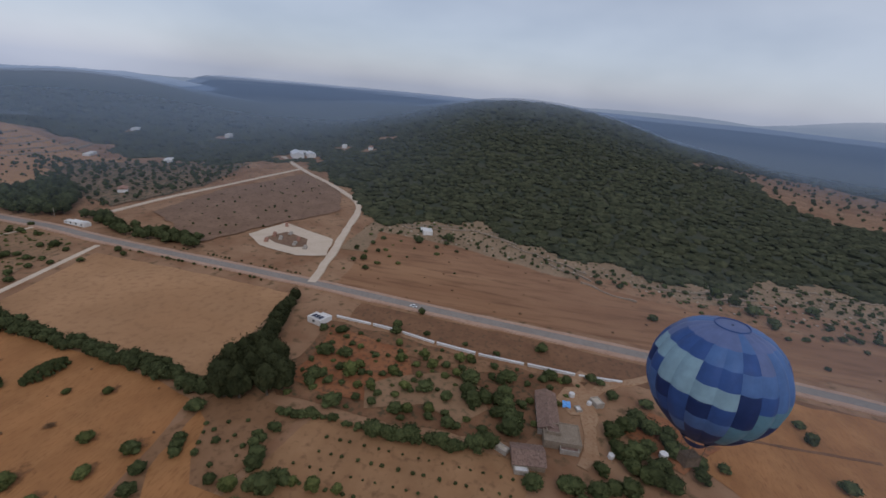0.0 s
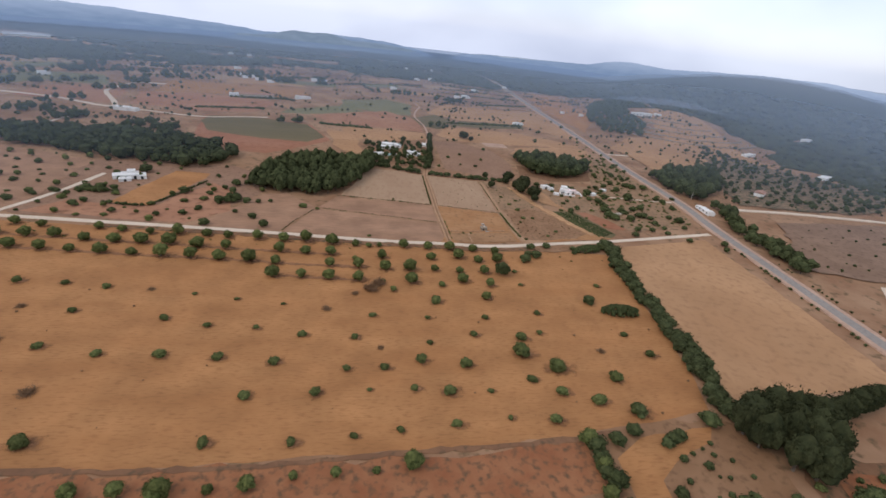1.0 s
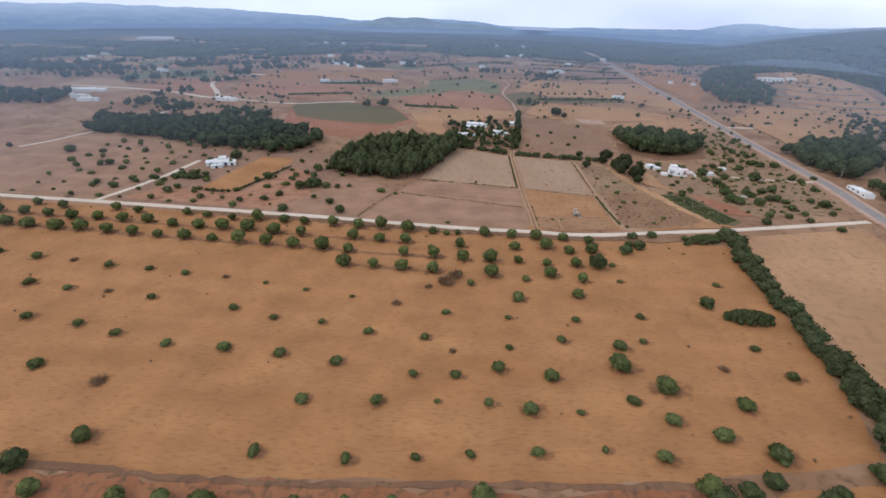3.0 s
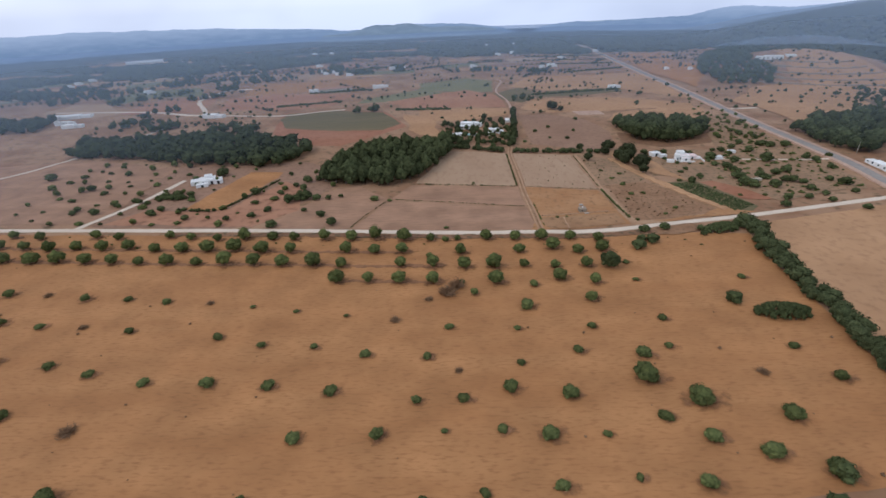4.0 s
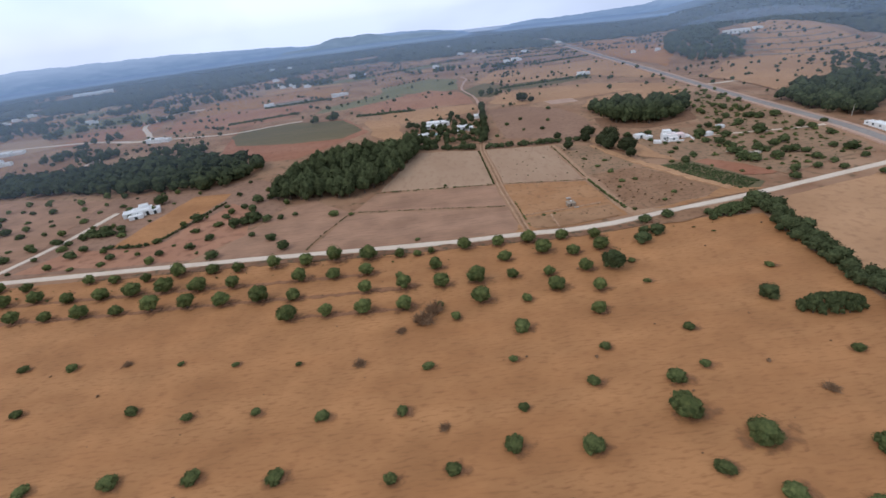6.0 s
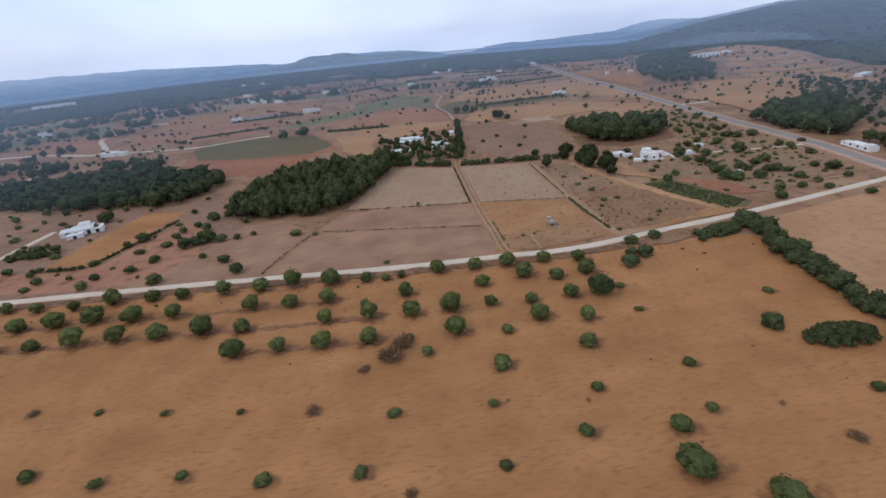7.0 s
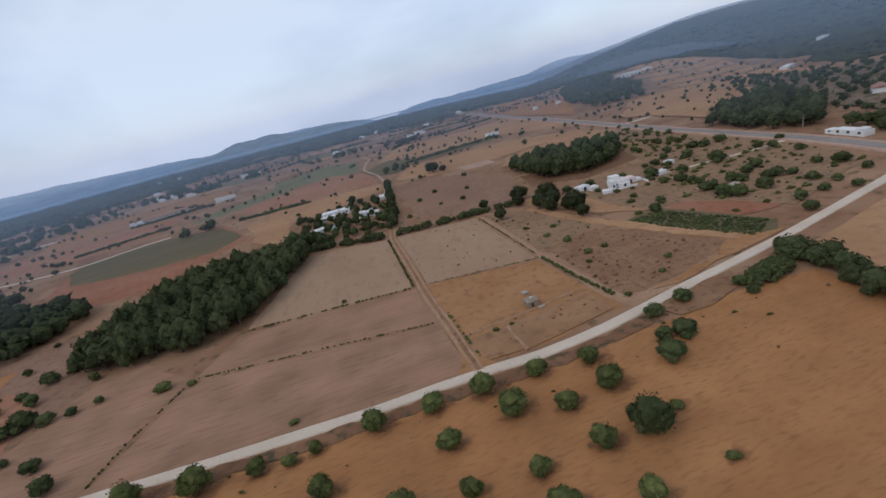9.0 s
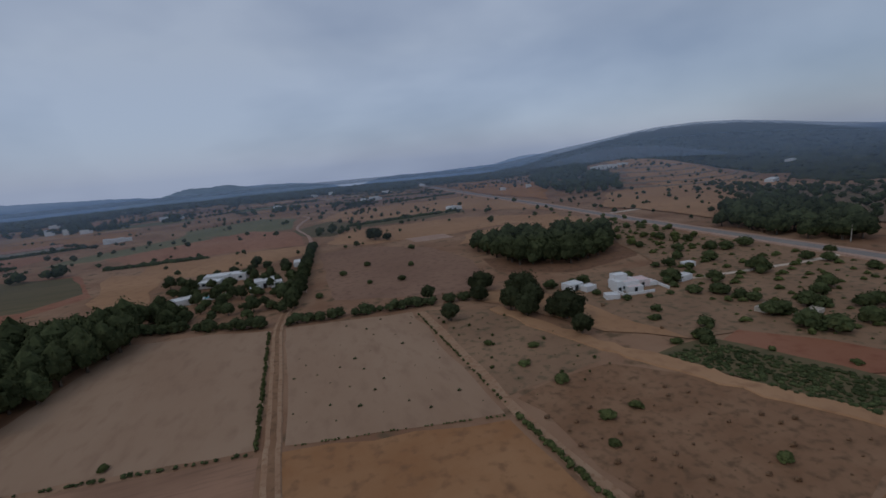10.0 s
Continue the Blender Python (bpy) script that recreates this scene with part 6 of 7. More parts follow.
for cx, cy, a, b in COPSES:
    for _ in range(int(0.9 * (a + b))):
        u, v, t = rng.normal(0, 0.5) * a, rng.normal(0, 0.5) * b, -math.atan2(cx - 20, cy - 40)
        cxs.append(cx + u * math.cos(t) - v * math.sin(t))
        cys.append(cy + u * math.sin(t) + v * math.cos(t))
        crs.append(rng.uniform(1.1, 2.9))
woods("copses", np.array(cxs), np.array(cys), np.array(crs), "small dark copses among far farms", 4, "hedge", 0.5)
# straight hedges between the strips beside the main road, far off
hxs, hys = [], []
for (ax, ay), (bx, by) in (((66, 424), (124, 416)), ((52, 374), (116, 364)), ((58, 398), (118, 388)), ((41, 250), (86, 258)), ((74, 326), (114, 338)), ((-94, 362), (-49, 389)), ((-22, 375), (43, 408)), ((-84, 241), (-55, 250)), ((-24, 224), (0, 222)), ((-78, 277), (-46, 284))):
    for k in range(60):
        f = k / 60 + rng.uniform(-0.006, 0.006)
        if rng.random() < 0.85:
            hxs.append(ax + (bx - ax) * f)
            hys.append(ay + (by - ay) * f + rng.uniform(-0.5, 0.5))
canopy("field_hedges", np.array(hxs), np.array(hys), rng.uniform(0.7, 1.4, len(hxs)), "straight dark hedges between far strips", "hedge")
keep = (deep <= 0) & (rad < 520) & (rng.random(len(xs)) < 0.10) & ~forest(xs, ys) & off_road & (mask > -0.6)
for label, places in BELTS:
    BX, BY, BR = (np.array(c) for c in zip(*places))
    woods("pine_belt", BX, BY, BR * 0.92, "dense dark " + label, 9, "pine", 0.5)
rows_x, rows_y, rows_r = [], [], []
for _ in range(70):
    a, d, turn, m = rng.uniform(radians(-66), radians(36)), rng.uniform(190, 430), rng.uniform(0, 3.14), rng.integers(6, 16)
    cx, cy = 20 + d * math.sin(a), 40 + d * math.cos(a)
    for k in range(m):
        px, py = cx + (k - m / 2) * 4.2 * math.cos(turn) + rng.uniform(-1, 1), cy + (k - m / 2) * 4.2 * math.sin(turn) * 0.5 + rng.uniform(-1, 1)
        if not forest(px, py) and abs(px - 112 - 0.05 * (py - 240)) > 8 and not (-40 < px < 60 and py < 250):
            rows_x.append(px)
            rows_y.append(py)
            rows_r.append(rng.uniform(0.6, 1.6) * (0.6 + d / 700))
woods("hedgerow_trees", np.array(rows_x), np.array(rows_y), np.array(rows_r), "broken rows of trees between far fields", 4)
SX, SY, SR = (np.array(c) for c in zip(*SCATTERED))
woods("slope_trees", SX, SY, SR, "scattered trees and bushes on dry slopes and fields", 5, "hedge", 0.6)
woods("field_trees", xs[keep], ys[keep], rng.uniform(0.7, 1.7, keep.sum()), "scattered single trees among far fields", 4)


# ---- far hills: ridges beyond the plain, blue haze painted into their glow ----
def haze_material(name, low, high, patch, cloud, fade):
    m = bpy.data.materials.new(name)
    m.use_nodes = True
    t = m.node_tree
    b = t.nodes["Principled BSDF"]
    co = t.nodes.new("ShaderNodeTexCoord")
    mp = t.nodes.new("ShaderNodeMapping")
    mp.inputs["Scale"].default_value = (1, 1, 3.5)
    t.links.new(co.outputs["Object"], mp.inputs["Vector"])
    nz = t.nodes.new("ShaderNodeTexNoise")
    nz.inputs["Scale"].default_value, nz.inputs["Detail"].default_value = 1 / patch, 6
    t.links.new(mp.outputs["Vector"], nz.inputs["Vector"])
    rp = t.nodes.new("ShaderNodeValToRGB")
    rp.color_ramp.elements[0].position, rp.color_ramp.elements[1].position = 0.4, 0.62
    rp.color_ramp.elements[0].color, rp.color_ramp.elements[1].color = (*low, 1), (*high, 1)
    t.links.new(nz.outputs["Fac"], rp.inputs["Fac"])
    # the glow pales to a cloud colour with height, imitating mist on the crests
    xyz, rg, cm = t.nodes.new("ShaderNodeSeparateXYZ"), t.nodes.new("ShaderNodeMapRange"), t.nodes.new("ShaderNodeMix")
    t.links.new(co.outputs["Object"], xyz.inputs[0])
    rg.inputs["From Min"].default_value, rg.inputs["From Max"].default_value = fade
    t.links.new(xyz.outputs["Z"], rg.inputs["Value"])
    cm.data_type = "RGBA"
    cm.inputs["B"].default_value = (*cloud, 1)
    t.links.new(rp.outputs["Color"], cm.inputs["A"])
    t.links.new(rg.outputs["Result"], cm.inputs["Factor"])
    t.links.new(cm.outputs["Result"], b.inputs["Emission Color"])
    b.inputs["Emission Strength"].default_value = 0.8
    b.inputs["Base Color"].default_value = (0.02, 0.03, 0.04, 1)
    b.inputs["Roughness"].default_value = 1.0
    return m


def ridge(name, r, rows, mat, label, foot=-75.0, seed=5):
    """A rounded ridge along the skyline; rows of bearing and crest height."""
    az, top = np.array([a for a, _ in rows], float), np.array([h for _, h in rows], float)
    fine = np.arange(az[0], az[-1], 0.25)
    crest = np.interp(fine, az, top)
    k = np.ones(9) / 9
    crest = np.convolve(np.pad(crest, 4, mode="edge"), k, mode="valid")
    rng = np.random.default_rng(seed)
    rough = np.convolve(rng.standard_normal(len(fine) + 6), np.ones(7) / 7, mode="valid")[: len(fine)]
    crest = crest + 2.4 * rough + 0.25 * rng.standard_normal(len(fine))
    verts, faces = [], []
    steps = [(0.0, 0.0), (0.5, 0.02), (0.78, 0.11), (0.94, 0.19), (1.0, 0.26)]
    for a, h in zip(np.radians(fine), crest):
        for up, back in steps:
            d = r * (1 + back)
            verts.append((20 + d * math.sin(a), 40 + d * math.cos(a), foot + (h - foot) * up))
    w = len(steps)
    for i in range(len(fine) - 1):
        for j in range(w - 1):
            faces.append((i * w + j, (i + 1) * w + j, (i + 1) * w + j + 1, i * w + j + 1))
    return tagged(mesh_object(name, verts, faces, mat, smooth=True), label, "hills", kind="structure")


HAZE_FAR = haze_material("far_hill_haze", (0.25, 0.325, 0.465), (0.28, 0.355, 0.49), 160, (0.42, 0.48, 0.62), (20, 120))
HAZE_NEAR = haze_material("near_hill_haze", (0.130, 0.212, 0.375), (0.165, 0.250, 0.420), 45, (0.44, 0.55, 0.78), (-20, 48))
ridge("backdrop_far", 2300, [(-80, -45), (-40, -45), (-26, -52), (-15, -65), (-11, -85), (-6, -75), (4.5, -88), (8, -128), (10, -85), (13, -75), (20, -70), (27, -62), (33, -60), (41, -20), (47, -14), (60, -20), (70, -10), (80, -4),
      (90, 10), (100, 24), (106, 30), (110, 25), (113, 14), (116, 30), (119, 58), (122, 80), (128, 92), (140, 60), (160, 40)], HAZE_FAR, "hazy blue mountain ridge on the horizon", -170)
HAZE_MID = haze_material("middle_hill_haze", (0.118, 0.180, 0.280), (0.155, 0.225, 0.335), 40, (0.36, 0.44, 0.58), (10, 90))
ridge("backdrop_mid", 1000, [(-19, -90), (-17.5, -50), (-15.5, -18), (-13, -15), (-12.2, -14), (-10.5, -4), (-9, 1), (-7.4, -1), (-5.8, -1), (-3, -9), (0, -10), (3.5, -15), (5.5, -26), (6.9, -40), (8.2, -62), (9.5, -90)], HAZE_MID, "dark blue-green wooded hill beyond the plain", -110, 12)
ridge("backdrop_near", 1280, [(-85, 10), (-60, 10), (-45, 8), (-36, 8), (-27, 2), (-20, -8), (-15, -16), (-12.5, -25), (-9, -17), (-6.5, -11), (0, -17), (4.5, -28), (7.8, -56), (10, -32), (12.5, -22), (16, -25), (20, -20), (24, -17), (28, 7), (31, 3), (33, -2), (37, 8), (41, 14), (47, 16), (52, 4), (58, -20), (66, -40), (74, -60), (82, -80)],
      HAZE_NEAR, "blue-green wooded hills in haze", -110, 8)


# ---- tinted see-through sheet imitating thin haze, denser as low cloud on the hill tops ----
def haze_sheet():
    m = bpy.data.materials.new("painted_haze")
    m.use_nodes = True
    t = m.node_tree
    t.nodes.remove(t.nodes["Principled BSDF"])
    out = t.nodes["Material Output"]
    tr, df, tl = t.nodes.new("ShaderNodeBsdfTransparent"), t.nodes.new("ShaderNodeBsdfDiffuse"), t.nodes.new("ShaderNodeBsdfTranslucent")
    half, mx = t.nodes.new("ShaderNodeMixShader"), t.nodes.new("ShaderNodeMixShader")
    half.inputs["Fac"].default_value = 0.1
    t.links.new(df.outputs[0], half.inputs[1])
    t.links.new(tl.outputs[0], half.inputs[2])
    co = t.nodes.new("ShaderNodeTexCoord")

    def ranged(src, lo, hi, top, curve="SMOOTHSTEP"):
        r = t.nodes.new("ShaderNodeMapRange")
        r.interpolation_type = curve
        r.inputs["From Min"].default_value, r.inputs["From Max"].default_value, r.inputs["To Max"].default_value = lo, hi, top
        t.links.new(src, r.inputs["Value"])
        return r.outputs["Result"]

    def math_node(op, a, b):
        n = t.nodes.new("ShaderNodeMath")
        n.operation = op
        for k, v in enumerate((a, b)):
            if isinstance(v, float):
                n.inputs[k].default_value = v
            else:
                t.links.new(v, n.inputs[k])
        return n.outputs[0]

    ln = t.nodes.new("ShaderNodeVectorMath")
    ln.operation = "LENGTH"
    t.links.new(co.outputs["Object"], ln.inputs[0])
    xyz = t.nodes.new("ShaderNodeSeparateXYZ")
    t.links.new(co.outputs["Object"], xyz.inputs[0])
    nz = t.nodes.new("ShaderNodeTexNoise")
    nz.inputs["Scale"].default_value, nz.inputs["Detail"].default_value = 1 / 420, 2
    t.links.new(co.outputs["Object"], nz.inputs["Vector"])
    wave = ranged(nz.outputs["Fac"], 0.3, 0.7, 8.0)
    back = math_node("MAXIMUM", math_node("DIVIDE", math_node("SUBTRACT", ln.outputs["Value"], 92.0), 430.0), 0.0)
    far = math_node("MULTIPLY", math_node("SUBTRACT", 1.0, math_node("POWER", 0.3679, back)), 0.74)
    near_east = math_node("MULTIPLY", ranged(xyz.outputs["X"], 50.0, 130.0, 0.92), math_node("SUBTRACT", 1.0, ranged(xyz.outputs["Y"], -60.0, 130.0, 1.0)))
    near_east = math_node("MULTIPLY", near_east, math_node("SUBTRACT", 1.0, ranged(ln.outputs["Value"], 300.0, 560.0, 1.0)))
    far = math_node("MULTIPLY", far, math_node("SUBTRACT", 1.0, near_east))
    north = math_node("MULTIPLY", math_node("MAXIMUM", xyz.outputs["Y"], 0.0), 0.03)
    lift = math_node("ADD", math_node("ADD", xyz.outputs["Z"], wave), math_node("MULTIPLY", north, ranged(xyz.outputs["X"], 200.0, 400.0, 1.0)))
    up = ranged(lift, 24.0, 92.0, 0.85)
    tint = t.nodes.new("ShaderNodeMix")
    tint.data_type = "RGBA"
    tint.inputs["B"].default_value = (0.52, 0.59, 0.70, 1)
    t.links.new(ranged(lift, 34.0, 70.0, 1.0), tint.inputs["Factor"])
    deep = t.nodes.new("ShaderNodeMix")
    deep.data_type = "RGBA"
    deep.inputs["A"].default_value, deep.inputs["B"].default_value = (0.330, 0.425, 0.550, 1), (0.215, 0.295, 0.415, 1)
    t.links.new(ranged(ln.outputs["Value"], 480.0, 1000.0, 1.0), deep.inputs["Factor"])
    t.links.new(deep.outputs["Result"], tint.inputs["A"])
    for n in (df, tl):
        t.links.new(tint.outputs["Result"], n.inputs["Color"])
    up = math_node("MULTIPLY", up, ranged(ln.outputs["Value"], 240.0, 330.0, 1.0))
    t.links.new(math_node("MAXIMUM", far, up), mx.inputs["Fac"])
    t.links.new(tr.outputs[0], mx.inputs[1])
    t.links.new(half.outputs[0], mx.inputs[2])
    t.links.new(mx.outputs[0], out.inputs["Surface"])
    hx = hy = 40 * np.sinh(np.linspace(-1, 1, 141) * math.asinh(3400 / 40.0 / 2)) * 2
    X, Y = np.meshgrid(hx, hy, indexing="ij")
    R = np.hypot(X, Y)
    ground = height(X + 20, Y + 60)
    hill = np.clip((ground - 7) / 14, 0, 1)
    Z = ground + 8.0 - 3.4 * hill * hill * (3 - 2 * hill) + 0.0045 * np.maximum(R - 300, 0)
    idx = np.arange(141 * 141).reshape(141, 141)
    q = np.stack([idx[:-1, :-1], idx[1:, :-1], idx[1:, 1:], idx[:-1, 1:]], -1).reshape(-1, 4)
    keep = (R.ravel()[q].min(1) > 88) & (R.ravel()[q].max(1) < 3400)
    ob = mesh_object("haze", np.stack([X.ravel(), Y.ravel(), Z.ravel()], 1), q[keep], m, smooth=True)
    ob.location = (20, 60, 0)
    return tagged(ob, "tinted sheet imitating bluish haze and low cloud", "haze", kind="stuff")


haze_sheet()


# ---- buildings ----
def box(bm, x, y, z, w, d, h):
    m = bmesh.ops.create_cube(bm, size=1.0)
    bmesh.ops.scale(bm, vec=(w, d, h), verts=m["verts"])
    bmesh.ops.translate(bm, vec=(x, y, z + h / 2), verts=m["verts"])
    return m["verts"]


def block(root, x, y, w, d, h, wall="white", roof="flat_roof", gable=False, openings=True, base=0.0):
    """One block of a house: walls with a parapet or a pitched tile roof, with set-in windows and a door."""
    bm, t = bmesh.new(), 0.18
    for bx, by, bw, bd in ((x, y - d / 2 + t / 2, w, t), (x, y + d / 2 - t / 2, w, t), (x - w / 2 + t / 2, y, t, d - 2 * t), (x + w / 2 - t / 2, y, t, d - 2 * t)):
        box(bm, bx, by, base - 0.15, bw, bd, h + 0.15)
    wall_ob = part("wall", bm, M[wall], root)
    bm = bmesh.new()
    if gable:
        long_x = w >= d
        o = 0.18
        hw, hd, rise = w / 2 + o, d / 2 + o, 0.28 * min(w, d)
        pts = [(-hw, -hd, 0), (hw, -hd, 0), (hw, hd, 0), (-hw, hd, 0)] + ([(-hw, 0, rise), (hw, 0, rise)] if long_x else [(0, -hd, rise), (0, hd, rise)])
        v = [bm.verts.new((x + a, y + b, base + h + 0.002 + c)) for a, b, c in pts]
        v2 = [bm.verts.new((x + a, y + b, base + h - 0.1 + c)) for a, b, c in pts]
        for f in ([(0, 1, 5, 4), (2, 3, 4, 5), (0, 4, 3), (1, 2, 5)] if long_x else [(1, 2, 5, 4), (3, 0, 4, 5), (0, 1, 4), (2, 3, 5)]):
            bm.faces.new([v[i] for i in f])
        bm.faces.new([v2[i] for i in (3, 2, 1, 0)])
        for i in range(4):
            bm.faces.new((v[i], v2[i], v2[(i + 1) % 4], v[(i + 1) % 4]))
    else:
        box(bm, x, y, base + h - 0.32, w - 2 * t, d - 2 * t, 0.12)
    part("roof", bm, M[roof], root)
    if openings:
        for side in (-1, 1):
            n = max(1, int(w / 2.3))
            for k in range(n):
                wx = x - w / 2 + w * (k + 0.5) / n
                is_door = side < 0 and k == n // 2
                ww, wh, wz = (0.7, 1.55, 0.0) if is_door else (0.7, 0.8, 0.75)
                wh = min(wh, h - wz - 0.3)
                bm = bmesh.new()
                yy = y + side * (d / 2 + 0.02)
                for fx, fz, fw, fh in ((wx - ww / 2, wz, 0.07, wh), (wx + ww / 2, wz, 0.07, wh), (wx, wz + wh - 0.07, ww, 0.07)):
                    box(bm, fx, yy, base + fz, fw, 0.08, fh)
                fr = part("door" if is_door else "window", bm, M["shutter"], root)
                bm = bmesh.new()
                box(bm, wx, yy - side * 0.005, base + wz, ww - 0.07, 0.03, wh - 0.07)
                part("leaf" if is_door else "pane", bm, M["dark" if is_door else "glass"], fr)
    return wall_ob


def house(name, x, y, turn, blocks, label, category="house", wide=0.85, tall=0.64):
    root = new(name)
    root.matrix_basis = pose(x, y, float(height(x, y)), 0, 0, turn) @ Matrix.Diagonal((wide, wide, tall, 1))
    for b in blocks:
        block(root, *b[:5], **(b[5] if len(b) > 5 else {}))
    return tagged(root, label, category)


SHED = dict(openings=False)
villa = house("villa", 66.5, 140.0, -8, [(0, 0, 5.6, 4.4, 2.6, dict(roof="rose")), (-0.8, 1.0, 3.2, 2.6, 4.2, dict(roof="white")), (-2.6, -1.2, 1.6, 3.0, 3.2, dict(roof="white")), (4.4, 0.5, 3.6, 3.4, 2.3, dict(wall="rose", roof="pink")), (0.9, -3.0, 3.8, 1.6, 1.7, dict(wall="white", roof="pink")), (7.2, 0.2, 2.2, 2.6, 1.3, dict(roof="rose", openings=False))],
              "white two-storey villa with pinkish terrace roofs", wide=0.60, tall=0.52)
for x, y, w, d in ((0.6, -5.6, 7.6, 0.3), (-3.2, -4.2, 0.3, 2.8), (8.6, -2.6, 0.3, 5.0)):
    bm = bmesh.new()
    box(bm, x, y, -0.1, w, d, 1.0)
    part("patio_wall", bm, M["white"], villa)
house("shed", 60.2, 143.6, 10, [(0, 0, 3.0, 2.2, 1.8), (1.6, -2.2, 2.2, 1.6, 1.4, SHED)], "low white shed beside the villa", "shed")
house("shed", 62.2, 137.2, -20, [(0, 0, 2.2, 1.6, 1.2, SHED)], "small pale shed beside the villa", "shed")
house("shed", 76.0, 138.6, 5, [(0, 0, 2.6, 1.8, 1.5, SHED)], "small flat-roofed shed near the villa", "shed")
house("shed", 82.6, 144.0, 0, [(0, 0, 2.2, 1.6, 1.3, SHED)], "small flat-roofed shed near the villa", "shed")
house("shed", 73.6, 124.0, 12, [(0, 0, 3.0, 1.6, 1.0, dict(openings=False, roof="stone", wall="stone"))], "low pale-roofed shelter among trees", "shed")
house("shed", 76.5, 120.6, 12, [(0, 0, 2.8, 1.4, 0.9, dict(openings=False, roof="stone", wall="stone"))], "low pale-roofed shelter among trees", "shed")
house("farmhouse", 8.0, 189.0, -8, [(0, 0, 9.5, 3.6, 2.2, dict(roof="white")), (-2.2, -5.0, 4.6, 3.0, 1.9, dict(roof="white")), (-5.5, -5.4, 1.6, 1.6, 1.6, dict(openings=False))], "long white-roofed farmhouse behind garden trees")
house("farmhouse", 15.8, 178.0, 4, [(0, 0, 4.2, 3.6, 2.2), (2.4, -2.2, 2.4, 2.2, 1.8), (-2.0, -4.6, 2.2, 2.4, 1.6, SHED)], "white stepped farmhouse among garden trees")
pool = new("swimming_pool")
pool.location = (7.7, 174.9, 0)
bm = bmesh.new()
for bx, by, bw, bd in ((0, -0.95, 4.4, 0.3), (0, 0.95, 4.4, 0.3), (-2.05, 0, 0.3, 1.6), (2.05, 0, 0.3, 1.6)):
    box(bm, bx, by, -0.1, bw, bd, 0.5)
part("rim", bm, M["flat_roof"], pool)
bm = bmesh.new()
box(bm, 0, 0, -0.05, 3.8, 1.6, 0.3)
part("water", bm, M["pool"], pool, "turquoise pool water")
tagged(pool, "small raised pool with turquoise water beside the farmhouse", "pool")
house("farm_shed", 2.6, 173.8, 20, [(0, 0, 4.0, 3.0, 1.7, dict(openings=False, roof="white"))], "round-edged white farm shed", "shed")
house("farm_shed", -1.6, 168.0, 20, [(0, 0, 3.0, 2.0, 1.3, SHED)], "low pale farm shed", "shed")
house("farm_shed", 22.4, 194.0, -4, [(0, 0, 2.2, 4.4, 1.6, dict(openings=False, roof="white"))], "small white shed along the lane", "shed")
house("white_house", -68.0, 131.5, 24, [(0, 0, 5.0, 4.2, 2.2), (-3.4, 0.6, 3.2, 3.4, 1.8), (3.2, -0.8, 2.6, 3.6, 1.7), (0.4, 1.6, 2.4, 2.2, 3.0), (-1.6, -3.0, 3.6, 1.8, 1.4)], "white stepped flat-roofed country house")
house("roadside_building", 112.5, 127.0, 84, [(0, 0, 8.5, 3.0, 1.9, dict(roof="white")), (5.4, 0, 2.6, 2.6, 1.5), (-3.0, 0.4, 2.0, 2.4, 2.6)], "long white roadside building", wide=0.78, tall=0.6)
house("slope_house", 152.5, 149.5, 40, [(0, 0, 6.0, 4.0, 2.6, dict(roof="tile", gable=True)), (4.2, 0, 2.8, 3.2, 2.0)], "pale house with a pitched roof on the slope")
house("slope_house", 216, 182, 30, [(0, 0, 9, 4.5, 2.4, dict(roof="white")), (6.4, 0, 4, 3.6, 2.0)], "long white house on the slope")
house("slope_house", 208, 223, 25, [(0, 0, 12, 3.5, 2.2, dict(roof="white"))], "long white building on the slope")
house("warehouse", 266, 133, 35, [(0, 0, 14, 8, 4.0, dict(roof="poly", gable=True, openings=False)), (2, -10, 10, 6, 3.6, dict(roof="poly", gable=True, openings=False)), (13, -6, 7, 6, 3.2, dict(roof="poly", openings=False))], "pale-roofed warehouses below the woods", "warehouse")
house("hill_house", 178, 286, -15, [(0, 0, 10, 5, 3.0), (-7, 1, 5, 4, 2.4), (10, 2, 5, 4.5, 3.4)], "white terraced house on the hill spur")
house("slope_villa", 155.5, 24, 20, [(0, 0, 5.0, 4.0, 2.4), (3.2, 1.2, 2.6, 2.6, 2.0)], "white house on the rocky slope")
house("forest_house", 326, 221, 15, [(0, 0, 9, 4, 4.2, dict(roof="white"))], "white house among pines")
house("forest_house", 304, 283, 15, [(0, 0, 9, 4, 4.2, dict(roof="white"))], "white house among pines")
house("forest_house", 308, 119, 15, [(0, 0, 6, 3.5, 3.4, dict(roof="white"))], "white house among pines")
house("forest_house", 303, 98, 15, [(0, 0, 6, 3.5, 3.4, dict(roof="tile", gable=True))], "white house among pines")
h1 = house("cottage", 80.6, 31.6, 70, [(0, 0, 4.4, 3.2, 2.1), (-0.4, -2.2, 3.2, 1.6, 1.6)], "white cottage with dark solar panels")
for k in range(3):
    bm = bmesh.new()
    vv = box(bm, -1.1 + 1.1 * k, 0.1, 2.1, 0.8, 1.7, 0.06)
    bmesh.ops.rotate(bm, cent=(0, 0.1, 2.15), matrix=Matrix.Rotation(0.12, 3, "X"), verts=vv)
    part("solar_panel", bm, M["panel"], h1, "dark solar panel")
FAR_FARMS = [(84, 262, 8, 10), (-41, 291, 9, 20), (-109, 222, 12, -10), (-181, 231, 17, 15), (-166, 210, 10, 15), (-173, 217, 7, 5)]
